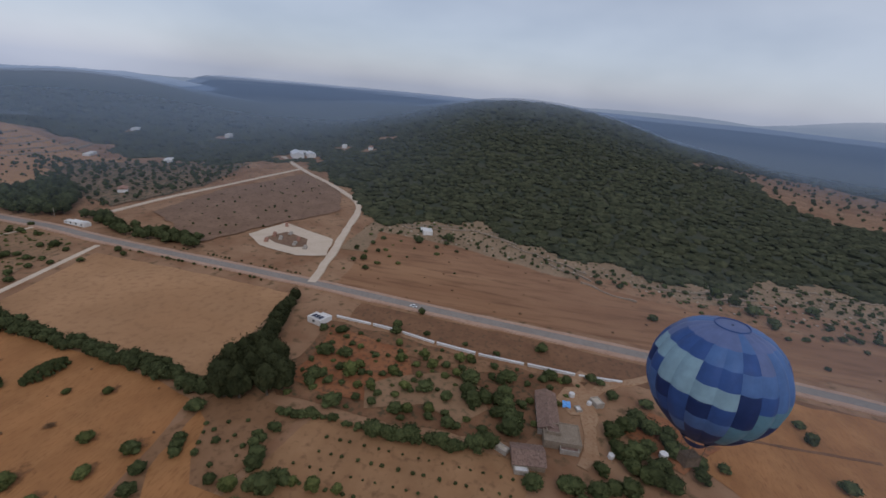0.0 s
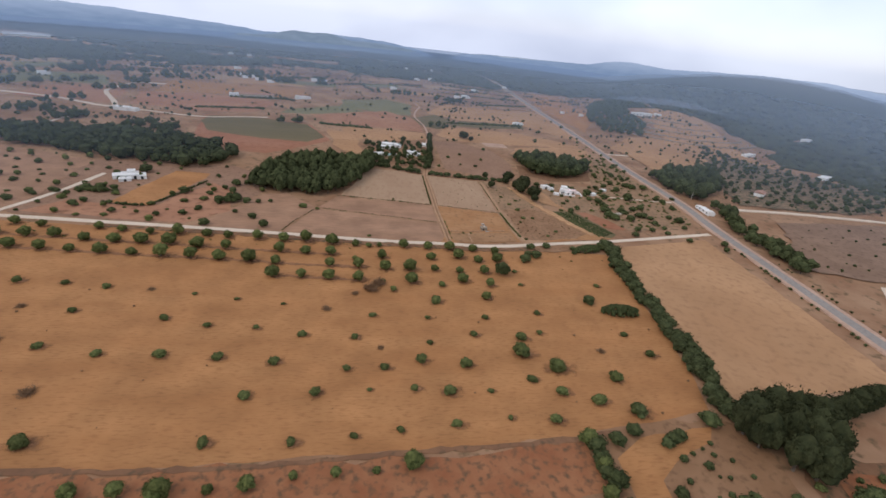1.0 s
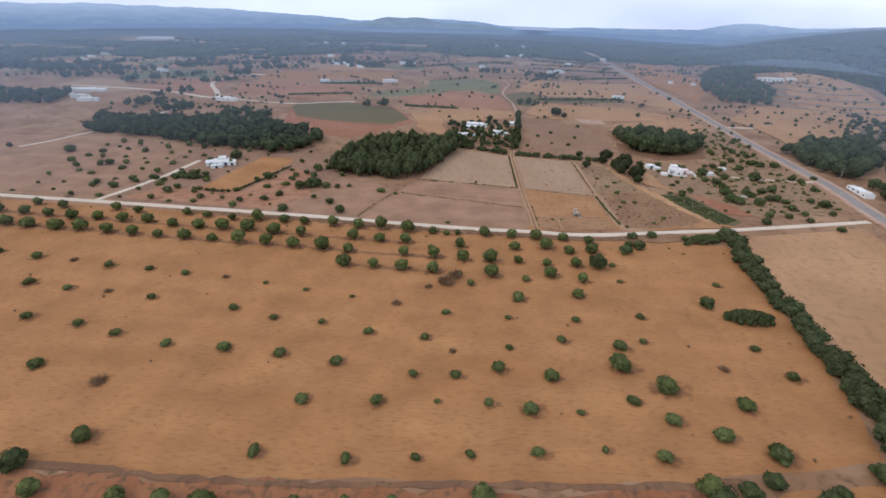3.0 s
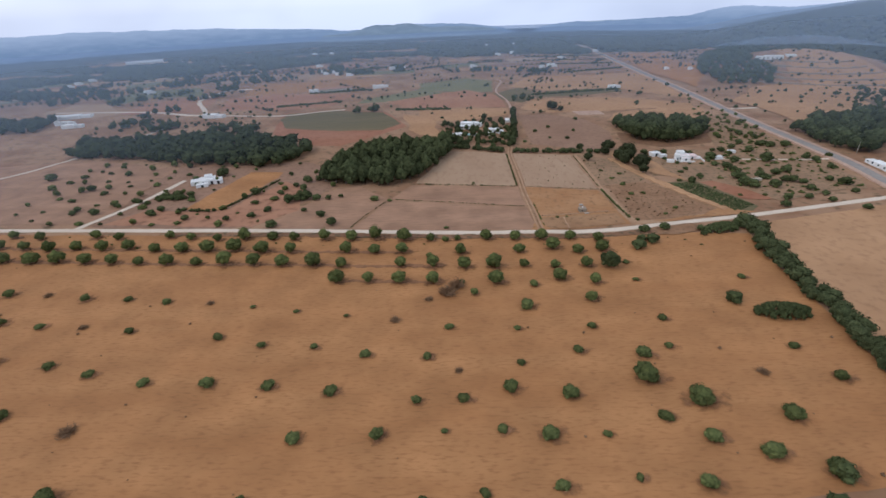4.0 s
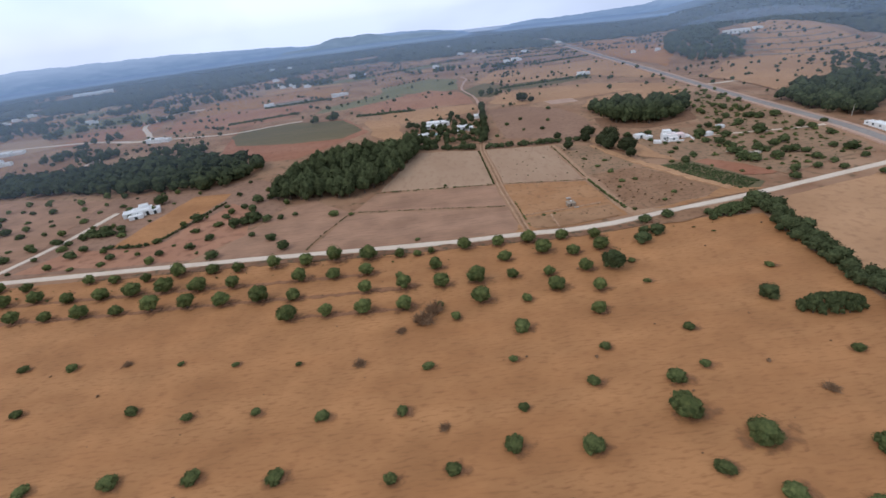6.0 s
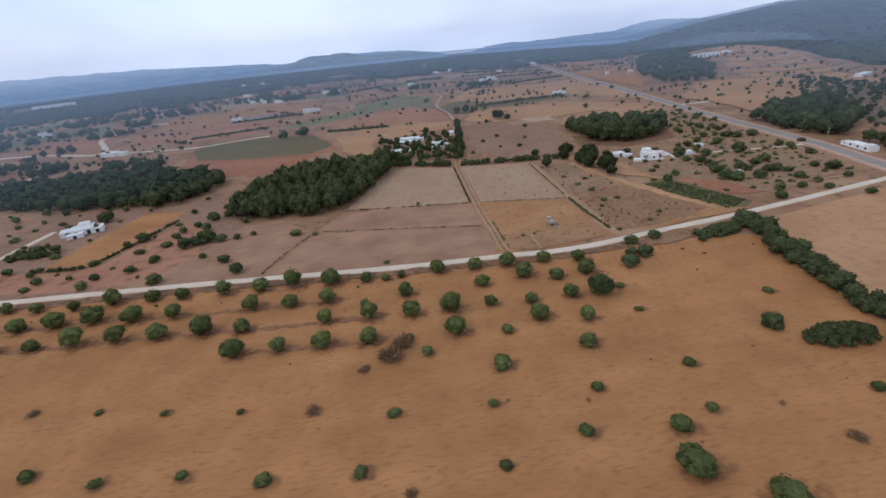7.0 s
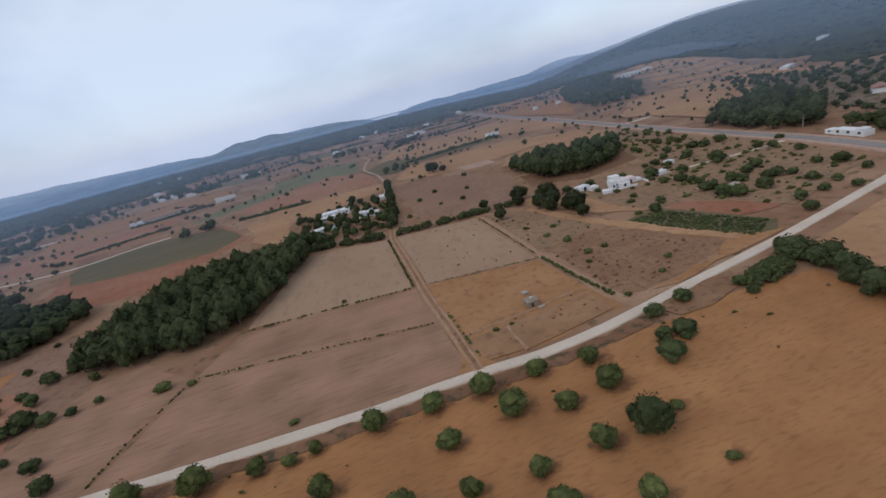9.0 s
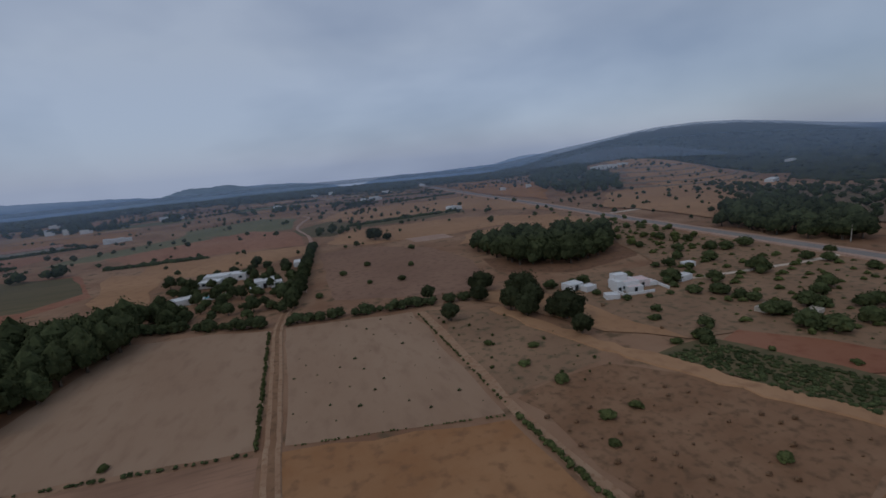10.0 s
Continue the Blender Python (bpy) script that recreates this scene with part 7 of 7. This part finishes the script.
for k, (x, y, w, a) in enumerate(FAR_FARMS):
    house("far_farm", x, y, a, [(0, 0, w * 0.6, w * 0.35, 2.4, dict(roof="white", openings=w < 9)), (w * 0.45, 0.4, w * 0.35, w * 0.3, 1.9, SHED)] + ([(-w * 0.42, -1.5, w * 0.3, w * 0.28, 3.0, SHED)] if k % 2 else []), "white farm buildings far across the plain", "farm")
house("greenhouse", -366, 600, 30, [(0, 0, 46, 12, 3.2, dict(roof="poly", gable=True, openings=False))], "long pale greenhouse far across the plain", "greenhouse")
house("long_barn", -77, 281, 14, [(0, 0, 6, 4, 2.8, dict(openings=False)), (14, 0.5, 22, 4, 2.4, dict(wall="stone", roof="tile", gable=True, openings=False))], "long dark-roofed barn with a white end", "barn")
FAR_WHITE = [(-260, 336, 9), (-265, 352, 8), (-267, 369, 9), (-183, 299, 10), (-249, 382, 7), (-441, 964, 14), (-411, 1050, 12), (-468, 1180, 12), (-520, 1130, 14), (-620, 1050, 14), (-281, 1004, 12), (-268, 1040, 11), (-228, 972, 12), (-205, 1000, 10), (-175, 642, 9), (-106, 407, 9),
             (-89, 358, 6), (-84, 364, 6), (-79, 352, 7), (-96, 372, 6), (-70, 346, 8), (-62, 356, 5), (-88, 470, 9), (-160, 1130, 14), (-95, 1120, 14), (-43, 375, 9), (-36, 379, 6), (16, 369, 8), (41, 446, 8), (55, 458, 8), (70, 356, 12), (63, 352, 7), (86, 400, 10), (79, 472, 8), (125, 446, 7), (113, 470, 7),
             (142, 304, 5), (134, 318, 5), (-330, 620, 12), (-300, 560, 9), (-360, 700, 12), (-150, 560, 8), (-128, 548, 7), (40, 570, 9), (70, 590, 10)]
rng = random.Random(19)
for x, y, w in FAR_WHITE:
    house("far_farm", x, y, rng.uniform(-25, 25) + math.degrees(math.atan2(20 - x, y - 40)), [(0, 0, w * 0.5, w * 0.3, 2.2 + w * 0.04, dict(roof="white", openings=False)), (w * 0.34, 0.4, w * 0.22, w * 0.22, 1.7, SHED)], "white farm buildings far across the plain", "farm", tall=0.8)
# farmstead south of the scrub
house("farmstead", 63.6, -17.8, 3, [(0, 0, 11.5, 4.0, 2.0, dict(wall="worn", roof="old_tile", gable=True))], "old farmhouse with a faded dusty tile roof")
house("barn", 58.4, -20.0, 3, [(0, 0, 5.6, 6.8, 2.2, dict(wall="drystone", roof="drystone", openings=False)), (0.4, 1.6, 2.6, 2.6, 2.8, dict(wall="drystone", roof="old_tile", openings=False)), (-3.2, -1.2, 1.2, 3.4, 1.3, dict(wall="worn", roof="old_tile", openings=False))], "flat-roofed stone barn with a patched roof", "barn")
house("byre", 52.4, -14.8, 8, [(0, 0, 5.0, 5.6, 1.6, dict(wall="drystone", roof="old_tile", gable=True, openings=False)), (-3.0, 1.4, 1.4, 2.4, 1.2, dict(wall="worn", roof="flat_roof", openings=False))], "low stone byre with brown tiles", "barn")
house("hen_shed", 53.2, -11.0, 60, [(0, 0, 2.4, 1.4, 1.2, dict(openings=False, wall="worn", roof="stone"))], "small dark shed under trees", "shed")
house("farm_hut", 69.4, -26.8, 30, [(0, 0, 2.4, 2.0, 1.6, dict(openings=False, wall="worn", roof="stone"))], "small pale hut beside the farm yard", "hut")
field("farm_yard", [(69, -19.6), (73, -21.4), (74, -25), (70, -27.4), (66, -26), (65, -22)], M["ruts"], "trodden sandy farm yard", 0.03, 0.5)
ribbon("yard_track", [(79.4, -25.4), (75.5, -23.6), (71, -25.4), (66, -25.6), (60, -24.8), (54.6, -24.6)], 1.9, M["ruts"], "sandy track beside the farm buildings", 0.05, 0.3, sub=1.5)
field("red_garden", [(60, 28), (79, 28), (76, 10), (66, 6), (58, 12)], M["rust"], "red garden earth under trees", 0.03, 1.6)
field("red_garden_south", [(63, -30), (70, -36), (64, -46), (56, -38)], M["rust"], "red earth among dark trees", 0.03, 0.9)
bm = bmesh.new()
bmesh.ops.create_grid(bm, x_segments=8, y_segments=6, size=1.0)
for v in bm.verts:
    v.co = Vector((v.co.x * 0.9, v.co.y * 0.7, 0.25 + 0.14 * math.sin(5 * v.co.x) * math.cos(4 * v.co.y) - 0.2 * (abs(v.co.x) > 0.9)))
tarp = part("tarpaulin", bm, M["tarp"])
tarp.location = (67.6, -21.4, 0.2)
tarp.modifiers.new("thick", "SOLIDIFY").thickness = 0.03
tagged(tarp, "crumpled blue tarpaulin on the farm yard", "tarpaulin")

# stone hut in the dry grass plot
hut = new("stone_hut")
hut.matrix_basis = pose(29.3, 104.6, 0, 0, 0, 4) @ Matrix.Diagonal((0.86, 0.78, 0.66, 1))
bm = bmesh.new()
for bx, by, bw, bd, bz, bh in ((-0.62, -0.72, 0.56, 0.22, 0, 1.15), (0.45, -0.72, 0.9, 0.22, 0, 1.15), (-0.17, -0.72, 0.36, 0.22, 0.95, 0.2), (0, 0.72, 1.8, 0.22, 0, 1.15), (-0.8, 0, 0.22, 1.22, 0, 1.15), (0.8, 0, 0.22, 1.22, 0, 1.15)):
    box(bm, bx, by, bz - 0.05, bw, bd, bh + 0.05)
part("wall", bm, M["drystone"], hut, "rough grey-brown stone wall")
bm = bmesh.new()
vv = box(bm, 0, 0.05, 1.13, 1.95, 1.75, 0.1)
bmesh.ops.rotate(bm, cent=(0, 0, 1.15), matrix=Matrix.Rotation(0.08, 3, "X"), verts=vv)
part("roof", bm, M["drystone"], hut, "flat grey-brown slab roof")
bm = bmesh.new()
box(bm, 0.15, 0.3, 1.2, 0.28, 0.28, 0.32)
part("chimney", bm, M["white"], hut)
# near-black panel filling the doorway, painted in place of the shade inside
bm = bmesh.new()
box(bm, -0.17, -0.6, 0.0, 0.34, 0.05, 0.94)
part("door", bm, M["dark"], hut, "dark panel imitating the shaded doorway")
tagged(hut, "small grey-brown stone hut with a dark doorway", "hut")
for name, x, y, w, d, h, label in (("well_slab", 29.9, 108.0, 0.8, 0.7, 0.25, "low white concrete slab on dry grass"), ("water_trough", 30.0, 103.2, 0.9, 0.3, 0.2, "low pale trough before the hut")):
    bm = bmesh.new()
    box(bm, 0, 0, 0, w, d, h)
    bmesh.ops.bevel(bm, geom=bm.edges[:], offset=0.04, segments=2, affect="EDGES")
    ob = part(name, bm, M["worn"])
    ob.location = (x, y, 0.02)
    tagged(ob, label, name.split("_")[-1])
ribbon("foot_path", [(24.6, 95.6), (24.5, 99), (24.6, 101.5)], 0.32, M["ruts"], "thin sandy footpath in dry grass", 0.06, 0.08, sub=1.0)
ribbon("foot_path_hut", [(19.6, 102.6), (24, 102.9), (29, 103.4), (35, 104.2)], 0.22, M["ruts"], "thin sandy footpath past the hut", 0.06, 0.08, sub=1.0)

ribbon("ditch_line", [(67.4, -49.6), (68.1, -71.6)], 0.5, M["brown"], "dark weedy ditch line across the tan field", 0.06, 0.12, "ditch", sub=1.5)

# clutter of the farmstead
house("hen_house", 66.8, -23.4, 20, [(0, 0, 1.6, 1.2, 0.9, dict(wall="worn", roof="flat_roof", openings=False))], "small pale hen house on the farm yard", "shed")
for x, y, r in ((70.5, -22.5, 0.55), (69.0, -25.5, 0.45), (56.5, -27.5, 0.5), (58.8, -35.6, 0.7)):
    bm = bmesh.new()
    bmesh.ops.create_cone(bm, cap_ends=True, segments=18, radius1=r, radius2=r * 0.94, depth=r * 1.5)
    bmesh.ops.translate(bm, vec=(0, 0, r * 0.75), verts=bm.verts)
    bmesh.ops.bevel(bm, geom=[e for e in bm.edges if len(e.link_faces) == 2 and e.calc_face_angle(0) > 0.8], offset=0.06, segments=2, affect="EDGES")
    ob = part("water_tank", bm, M["flat_roof"])
    ob.location = (x, y, 0.02)
    tagged(ob, "small white water tank on farm ground", "tank", "water tanks")
px, py = 115.9, 140.3
bm = bmesh.new()
bmesh.ops.create_cone(bm, cap_ends=True, segments=10, radius1=0.09, radius2=0.06, depth=3.2)
bmesh.ops.translate(bm, vec=(0, 0, 1.5), verts=bm.verts)
pole = part("utility_pole", bm, M["worn"])
pole.location = (px, py, 0)
tagged(pole, "pale concrete utility pole beside the road", "pole")

# stacks of blocks in the gravel yard
for k, (x, y, w, a) in enumerate([(123.5, 69.5, 2.6, 20), (127.0, 66.5, 2.2, 15), (129.5, 70.0, 3.0, 22), (124.0, 60.0, 2.4, 10), (128.5, 61.0, 2.8, 25), (122.0, 55.5, 2.2, 12), (141.0, 72.0, 3.2, 30), (132.5, 66.0, 2.0, 5)]):
    bm = bmesh.new()
    box(bm, 0, 0, 0, w, 1.1, 0.55)
    box(bm, 0.2 * w, 0.05, 0.55, 0.5 * w, 0.9, 0.35)
    bmesh.ops.bevel(bm, geom=bm.edges[:], offset=0.05, segments=1, affect="EDGES")
    ob = part("block_stack", bm, M["worn" if k % 2 else "tile"])
    ob.matrix_basis = pose(x, y, float(height(x, y)) + 0.1, 0, 0, a)
    tagged(ob, "pale stacked building blocks in a yard" if k % 2 else "reddish stacked building blocks in a yard", "stack", "block stacks in the yard")

# pale boulders on the rocky slope, too many to count
def boulders(poly, gap, seed, size):
    rng = np.random.default_rng(seed)
    verts, faces, n = [], [], 0
    for x, y in scatter(poly, gap, seed):
        r = size * rng.uniform(0.5, 1.5)
        v = NUT * (1 + 0.22 * rng.standard_normal(len(NUT)))[:, None] * (r, r * 0.8, r * 0.45)
        verts.append(v + (x, y, 0.1 * r + float(height(x, y))))
        faces += [[i + n for i in f] for f in NUT_F]
        n += len(NUT)
    return tagged(mesh_object("boulders", np.concatenate(verts), faces, M["stone"]), "pale scattered rocks among scrub", "rocks", kind="stuff")


boulders(ROCKY, 3.6, 31, 0.36)

# low dry-stone terrace walls following the slopes
def terrace(pts, label, wide=0.5, tall=0.5):
    rng = random.Random(int(pts[0][0] * 7 + pts[0][1]))
    verts, faces = [], []
    for k, (x, y) in enumerate(pts):
        ax, ay = pts[max(k - 1, 0)]
        bx, by = pts[min(k + 1, len(pts) - 1)]
        d = math.hypot(bx - ax, by - ay)
        nx, ny = -(by - ay) / d * wide / 2, (bx - ax) / d * wide / 2
        z, h = float(height(x, y)), tall * rng.uniform(0.6, 1.2)
        verts += [(x - nx, y - ny, z - 0.3), (x - nx * 0.8, y - ny * 0.8, z + h), (x + nx * 0.8, y + ny * 0.8, z + h), (x + nx, y + ny, z - 0.3)]
        if k:
            b = 4 * k
            faces += [(b - 4 + j, b - 3 + j, b + 1 + j, b + j) for j in range(3)]
    faces += [(0, 1, 2, 3), (len(verts) - 1, len(verts) - 2, len(verts) - 3, len(verts) - 4)]
    ob = mesh_object("terrace_wall", verts, faces, M["drystone"])
    return tagged(ob, label, "wall", "terrace walls")


for k in range(5):
    f = 0.42 + 0.13 * k
    terrace([(200 + 62 * f * math.cos(a), 296 + 62 * f * math.sin(a)) for a in [radians(185 + 100 * i / 24 + 6 * k) for i in range(25)]], "low pale terrace wall on the hill spur", 0.9, 0.9)
rng = random.Random(5)
for k in range(16):
    y0, off = rng.uniform(-125, 25), rng.choice((5, 9, 13, 18, 23))
    ys_w = [y0 + 1.6 * i for i in range(rng.randrange(7, 18))]
    line = [(float(np.interp(y, [-133, -101, -57, -40, -18, 7, 32, 60], [160, 155, 142, 144, 160, 176, 168, 186])) - off + 0.6 * math.sin(y * 0.7 + k), y) for y in ys_w]
    terrace(line, "low broken terrace wall on the rocky slope", 0.6, 0.5)

field("garden_clearing", [(56, 12), (60, 3), (57, -4), (62, -8), (68, -6), (70, 2), (66, 10), (62, 14)], M["weedy"], "trodden tan clearing in the garden", 0.03, 1.4)
field("garden_path", [(74, 10), (78, 8), (77, -6), (75, -12), (72, -4)], M["tawny"], "tawny grass in the garden", 0.03, 1.2)

# white garden wall beside the main road, in stretches
wall_pts = [(84.0, 29.0), (83.2, 20), (82.2, 13), (80.2, 5), (78.8, -4), (78.2, -14), (77.6, -24), (78.2, -33)]
for k, ((ax, ay), (bx, by)) in enumerate(zip(wall_pts, wall_pts[1:])):
    bm = bmesh.new()
    box(bm, 0, 0, -0.1, math.hypot(bx - ax, by - ay) * 0.92, 0.36, 0.5 + 0.1 * (k % 2))
    box(bm, 0, 0, 0.39 + 0.1 * (k % 2), math.hypot(bx - ax, by - ay) * 0.93, 0.46, 0.07)
    ob = part("garden_wall", bm, M["flat_roof"])
    ob.matrix_basis = pose((ax + bx) / 2, (ay + by) / 2, 0, 0, 0, math.degrees(math.atan2(by - ay, bx - ax)))
    tagged(ob, "low weathered white wall beside the road", "wall", "garden wall stretches")

# car on the main road
car = new("car")
car.matrix_basis = pose(94.9, 13.6, 0.19, 0, 0, 82) @ Matrix.Scale(0.45, 4)
bm = bmesh.new()
vv = box(bm, 0, 0, 0.3, 4.0, 1.65, 0.55)
bmesh.ops.bevel(bm, geom=bm.edges[:], offset=0.14, segments=2, affect="EDGES")
part("body", bm, M["paint"], car)
bm = bmesh.new()
vv = box(bm, -0.2, 0, 0.84, 2.2, 1.45, 0.55)
for v in vv:
    if v.co.z > 1.1:
        v.co.x, v.co.y = -0.25 + (v.co.x + 0.2) * 0.72, v.co.y * 0.84
bmesh.ops.bevel(bm, geom=bm.edges[:], offset=0.07, segments=2, affect="EDGES")
cabin = part("cabin", bm, M["glass"], car, "dark glazed cabin")
bm = bmesh.new()
box(bm, -0.25, 0, 1.37, 1.5, 1.16, 0.05)
part("roof", bm, M["paint"], cabin)
for wx in (-1.25, 1.25):
    for wy in (-0.75, 0.75):
        bm = bmesh.new()
        bmesh.ops.create_cone(bm, cap_ends=True, segments=16, radius1=0.32, radius2=0.32, depth=0.2)
        bmesh.ops.rotate(bm, matrix=Matrix.Rotation(math.pi / 2, 3, "X"), verts=bm.verts)
        bmesh.ops.translate(bm, vec=(wx, wy, 0.32), verts=bm.verts)
        part("wheel", bm, M["rubber"], car)
tagged(car, "small white car on the asphalt road", "car")

# ---- hot-air balloon ----
CLOTH = {}
for key, c in (("pale", (0.235, 0.37, 0.44)), ("teal", (0.105, 0.23, 0.30)), ("sky", (0.075, 0.155, 0.34)), ("mid", (0.034, 0.085, 0.25)), ("navy", (0.015, 0.035, 0.12)), ("lilac", (0.115, 0.155, 0.30))):
    CLOTH[key] = material("balloon_cloth_" + key, c, tuple(0.8 * v for v in c), 1.2, rough=0.5, bump=0.01)
balloon = new("hot_air_balloon")
balloon.matrix_basis = pose(32.6, -26.6, 30.4, 0, 0, 113)
GORES, BANDS, RB = 20, 10, 5.15
PROFILE = [(0.02, 0.90), (0.25, 0.885), (0.60, 0.75), (0.82, 0.53), (0.95, 0.26), (1.0, 0.0), (0.97, -0.28), (0.86, -0.55), (0.66, -0.82), (0.42, -1.05), (0.22, -1.2)]
LOOKS = [["lilac"], ["lilac", "sky", "lilac"], ["lilac", "sky", "mid", "lilac"], ["mid", "sky", "mid"], ["mid", "mid", "navy"], ["mid", "navy", "mid", "navy"], ["mid", "navy", "mid"], ["navy", "mid", "navy"], ["navy"], ["navy"]]
CROSS = {(3, 0), (3, 1), (4, 0), (4, 1), (3, 19), (3, 18), (4, 2), (4, 3)}
GREENISH = {(5, 5), (5, 6), (6, 5), (6, 4), (7, 4), (5, 7)}
PALER = {(6, 2), (6, 3), (5, 18), (5, 19), (6, 19), (3, 4), (3, 5), (2, 2), (2, 3), (7, 1), (4, 6), (4, 7), (2, 6), (2, 7)}
DEEP = {(3, 2), (3, 3), (4, 4), (4, 5), (5, 0), (5, 1), (4, 18), (4, 19), (5, 3), (5, 4), (2, 4), (2, 0), (2, 1), (2, 19)}
for g in range(GORES):
    for b in range(BANDS):
        key = LOOKS[b][(g // 2 + g // 5 + 2 * b) % len(LOOKS[b])]
        if (b, g) in CROSS:
            key = "pale"
        elif (b, g) in GREENISH:
            key = "teal"
        elif (b, g) in PALER:
            key = "sky"
        elif (b, g) in DEEP:
            key = "mid" if b < 4 or g % 2 else "navy"
        (r0, z0), (r1, z1) = PROFILE[b], PROFILE[b + 1]
        a0, a1 = 2 * math.pi * (g - 0.5) / GORES, 2 * math.pi * (g + 0.5) / GORES
        verts, faces, nu, nv = [], [], 5, 4
        for i in range(nv):
            f = i / (nv - 1)
            # rounded between the bands
            p0, p3 = PROFILE[max(b - 1, 0)], PROFILE[min(b + 2, BANDS)]
            cr = [0.5 * ((2 * q1) + (q2 - q0) * f + (2 * q0 - 5 * q1 + 4 * q2 - q3) * f * f + (3 * q1 - q0 - 3 * q2 + q3) * f ** 3) for q0, q1, q2, q3 in ((p0[0], r0, r1, p3[0]), (p0[1], z0, z1, p3[1]))]
            for j in range(nu):
                u = j / (nu - 1)
                bulge = 1 + 0.045 * math.sin(math.pi * u)
                a = a0 + (a1 - a0) * u
                verts.append((RB * cr[0] * bulge * math.cos(a), RB * cr[0] * bulge * math.sin(a), RB * cr[1]))
        for i in range(nv - 1):
            for j in range(nu - 1):
                k = i * nu + j
                faces.append((k, k + nu, k + nu + 1, k + 1))
        mesh_object("panel", verts, faces, CLOTH[key], balloon, smooth=True)
bm = bmesh.new()
bmesh.ops.create_cone(bm, cap_ends=False, segments=20, radius1=0.8, radius2=1.5, depth=0.9)
bmesh.ops.translate(bm, vec=(0, 0, -1.2 * RB - 0.42), verts=bm.verts)
part("skirt", bm, CLOTH["navy"], balloon)
mesh_object("crown_ring", [(RB * r * math.cos(a), RB * r * math.sin(a), RB * z) for a in [k * math.pi / 20 for k in range(40)] for r, z in ((0.243, 0.892), (0.252, 0.905), (0.262, 0.889))],
            [(3 * k + j, 3 * k + j + 1, (3 * k + j + 4) % 120, (3 * k + j + 3) % 120) for k in range(40) for j in range(2)], CLOTH["mid"], balloon)
bm = bmesh.new()
box(bm, 0, 0, -1.2 * RB - 3.2, 1.5, 1.1, 1.0)
inner = box(bm, 0, 0, -1.2 * RB - 3.05, 1.3, 0.9, 0.9)
basket = part("basket", bm, M["bark"], balloon, "dark woven wicker basket")
for sx in (-0.7, 0.7):
    for sy in (-0.5, 0.5):
        bm = bmesh.new()
        p, q = Vector((sx, sy, -1.2 * RB - 2.2)), Vector((sx * 1.05, sy * 1.3, -1.2 * RB - 0.8))
        m = bmesh.ops.create_cone(bm, cap_ends=True, segments=6, radius1=0.025, radius2=0.025, depth=(q - p).length)
        bmesh.ops.transform(bm, matrix=Matrix.Translation((p + q) / 2) @ (q - p).to_track_quat("Z", "Y").to_matrix().to_4x4(), verts=bm.verts)
        part("rope", bm, M["bark"], balloon)
tagged(balloon, "blue patchwork hot-air balloon floating above the fields", "balloon")
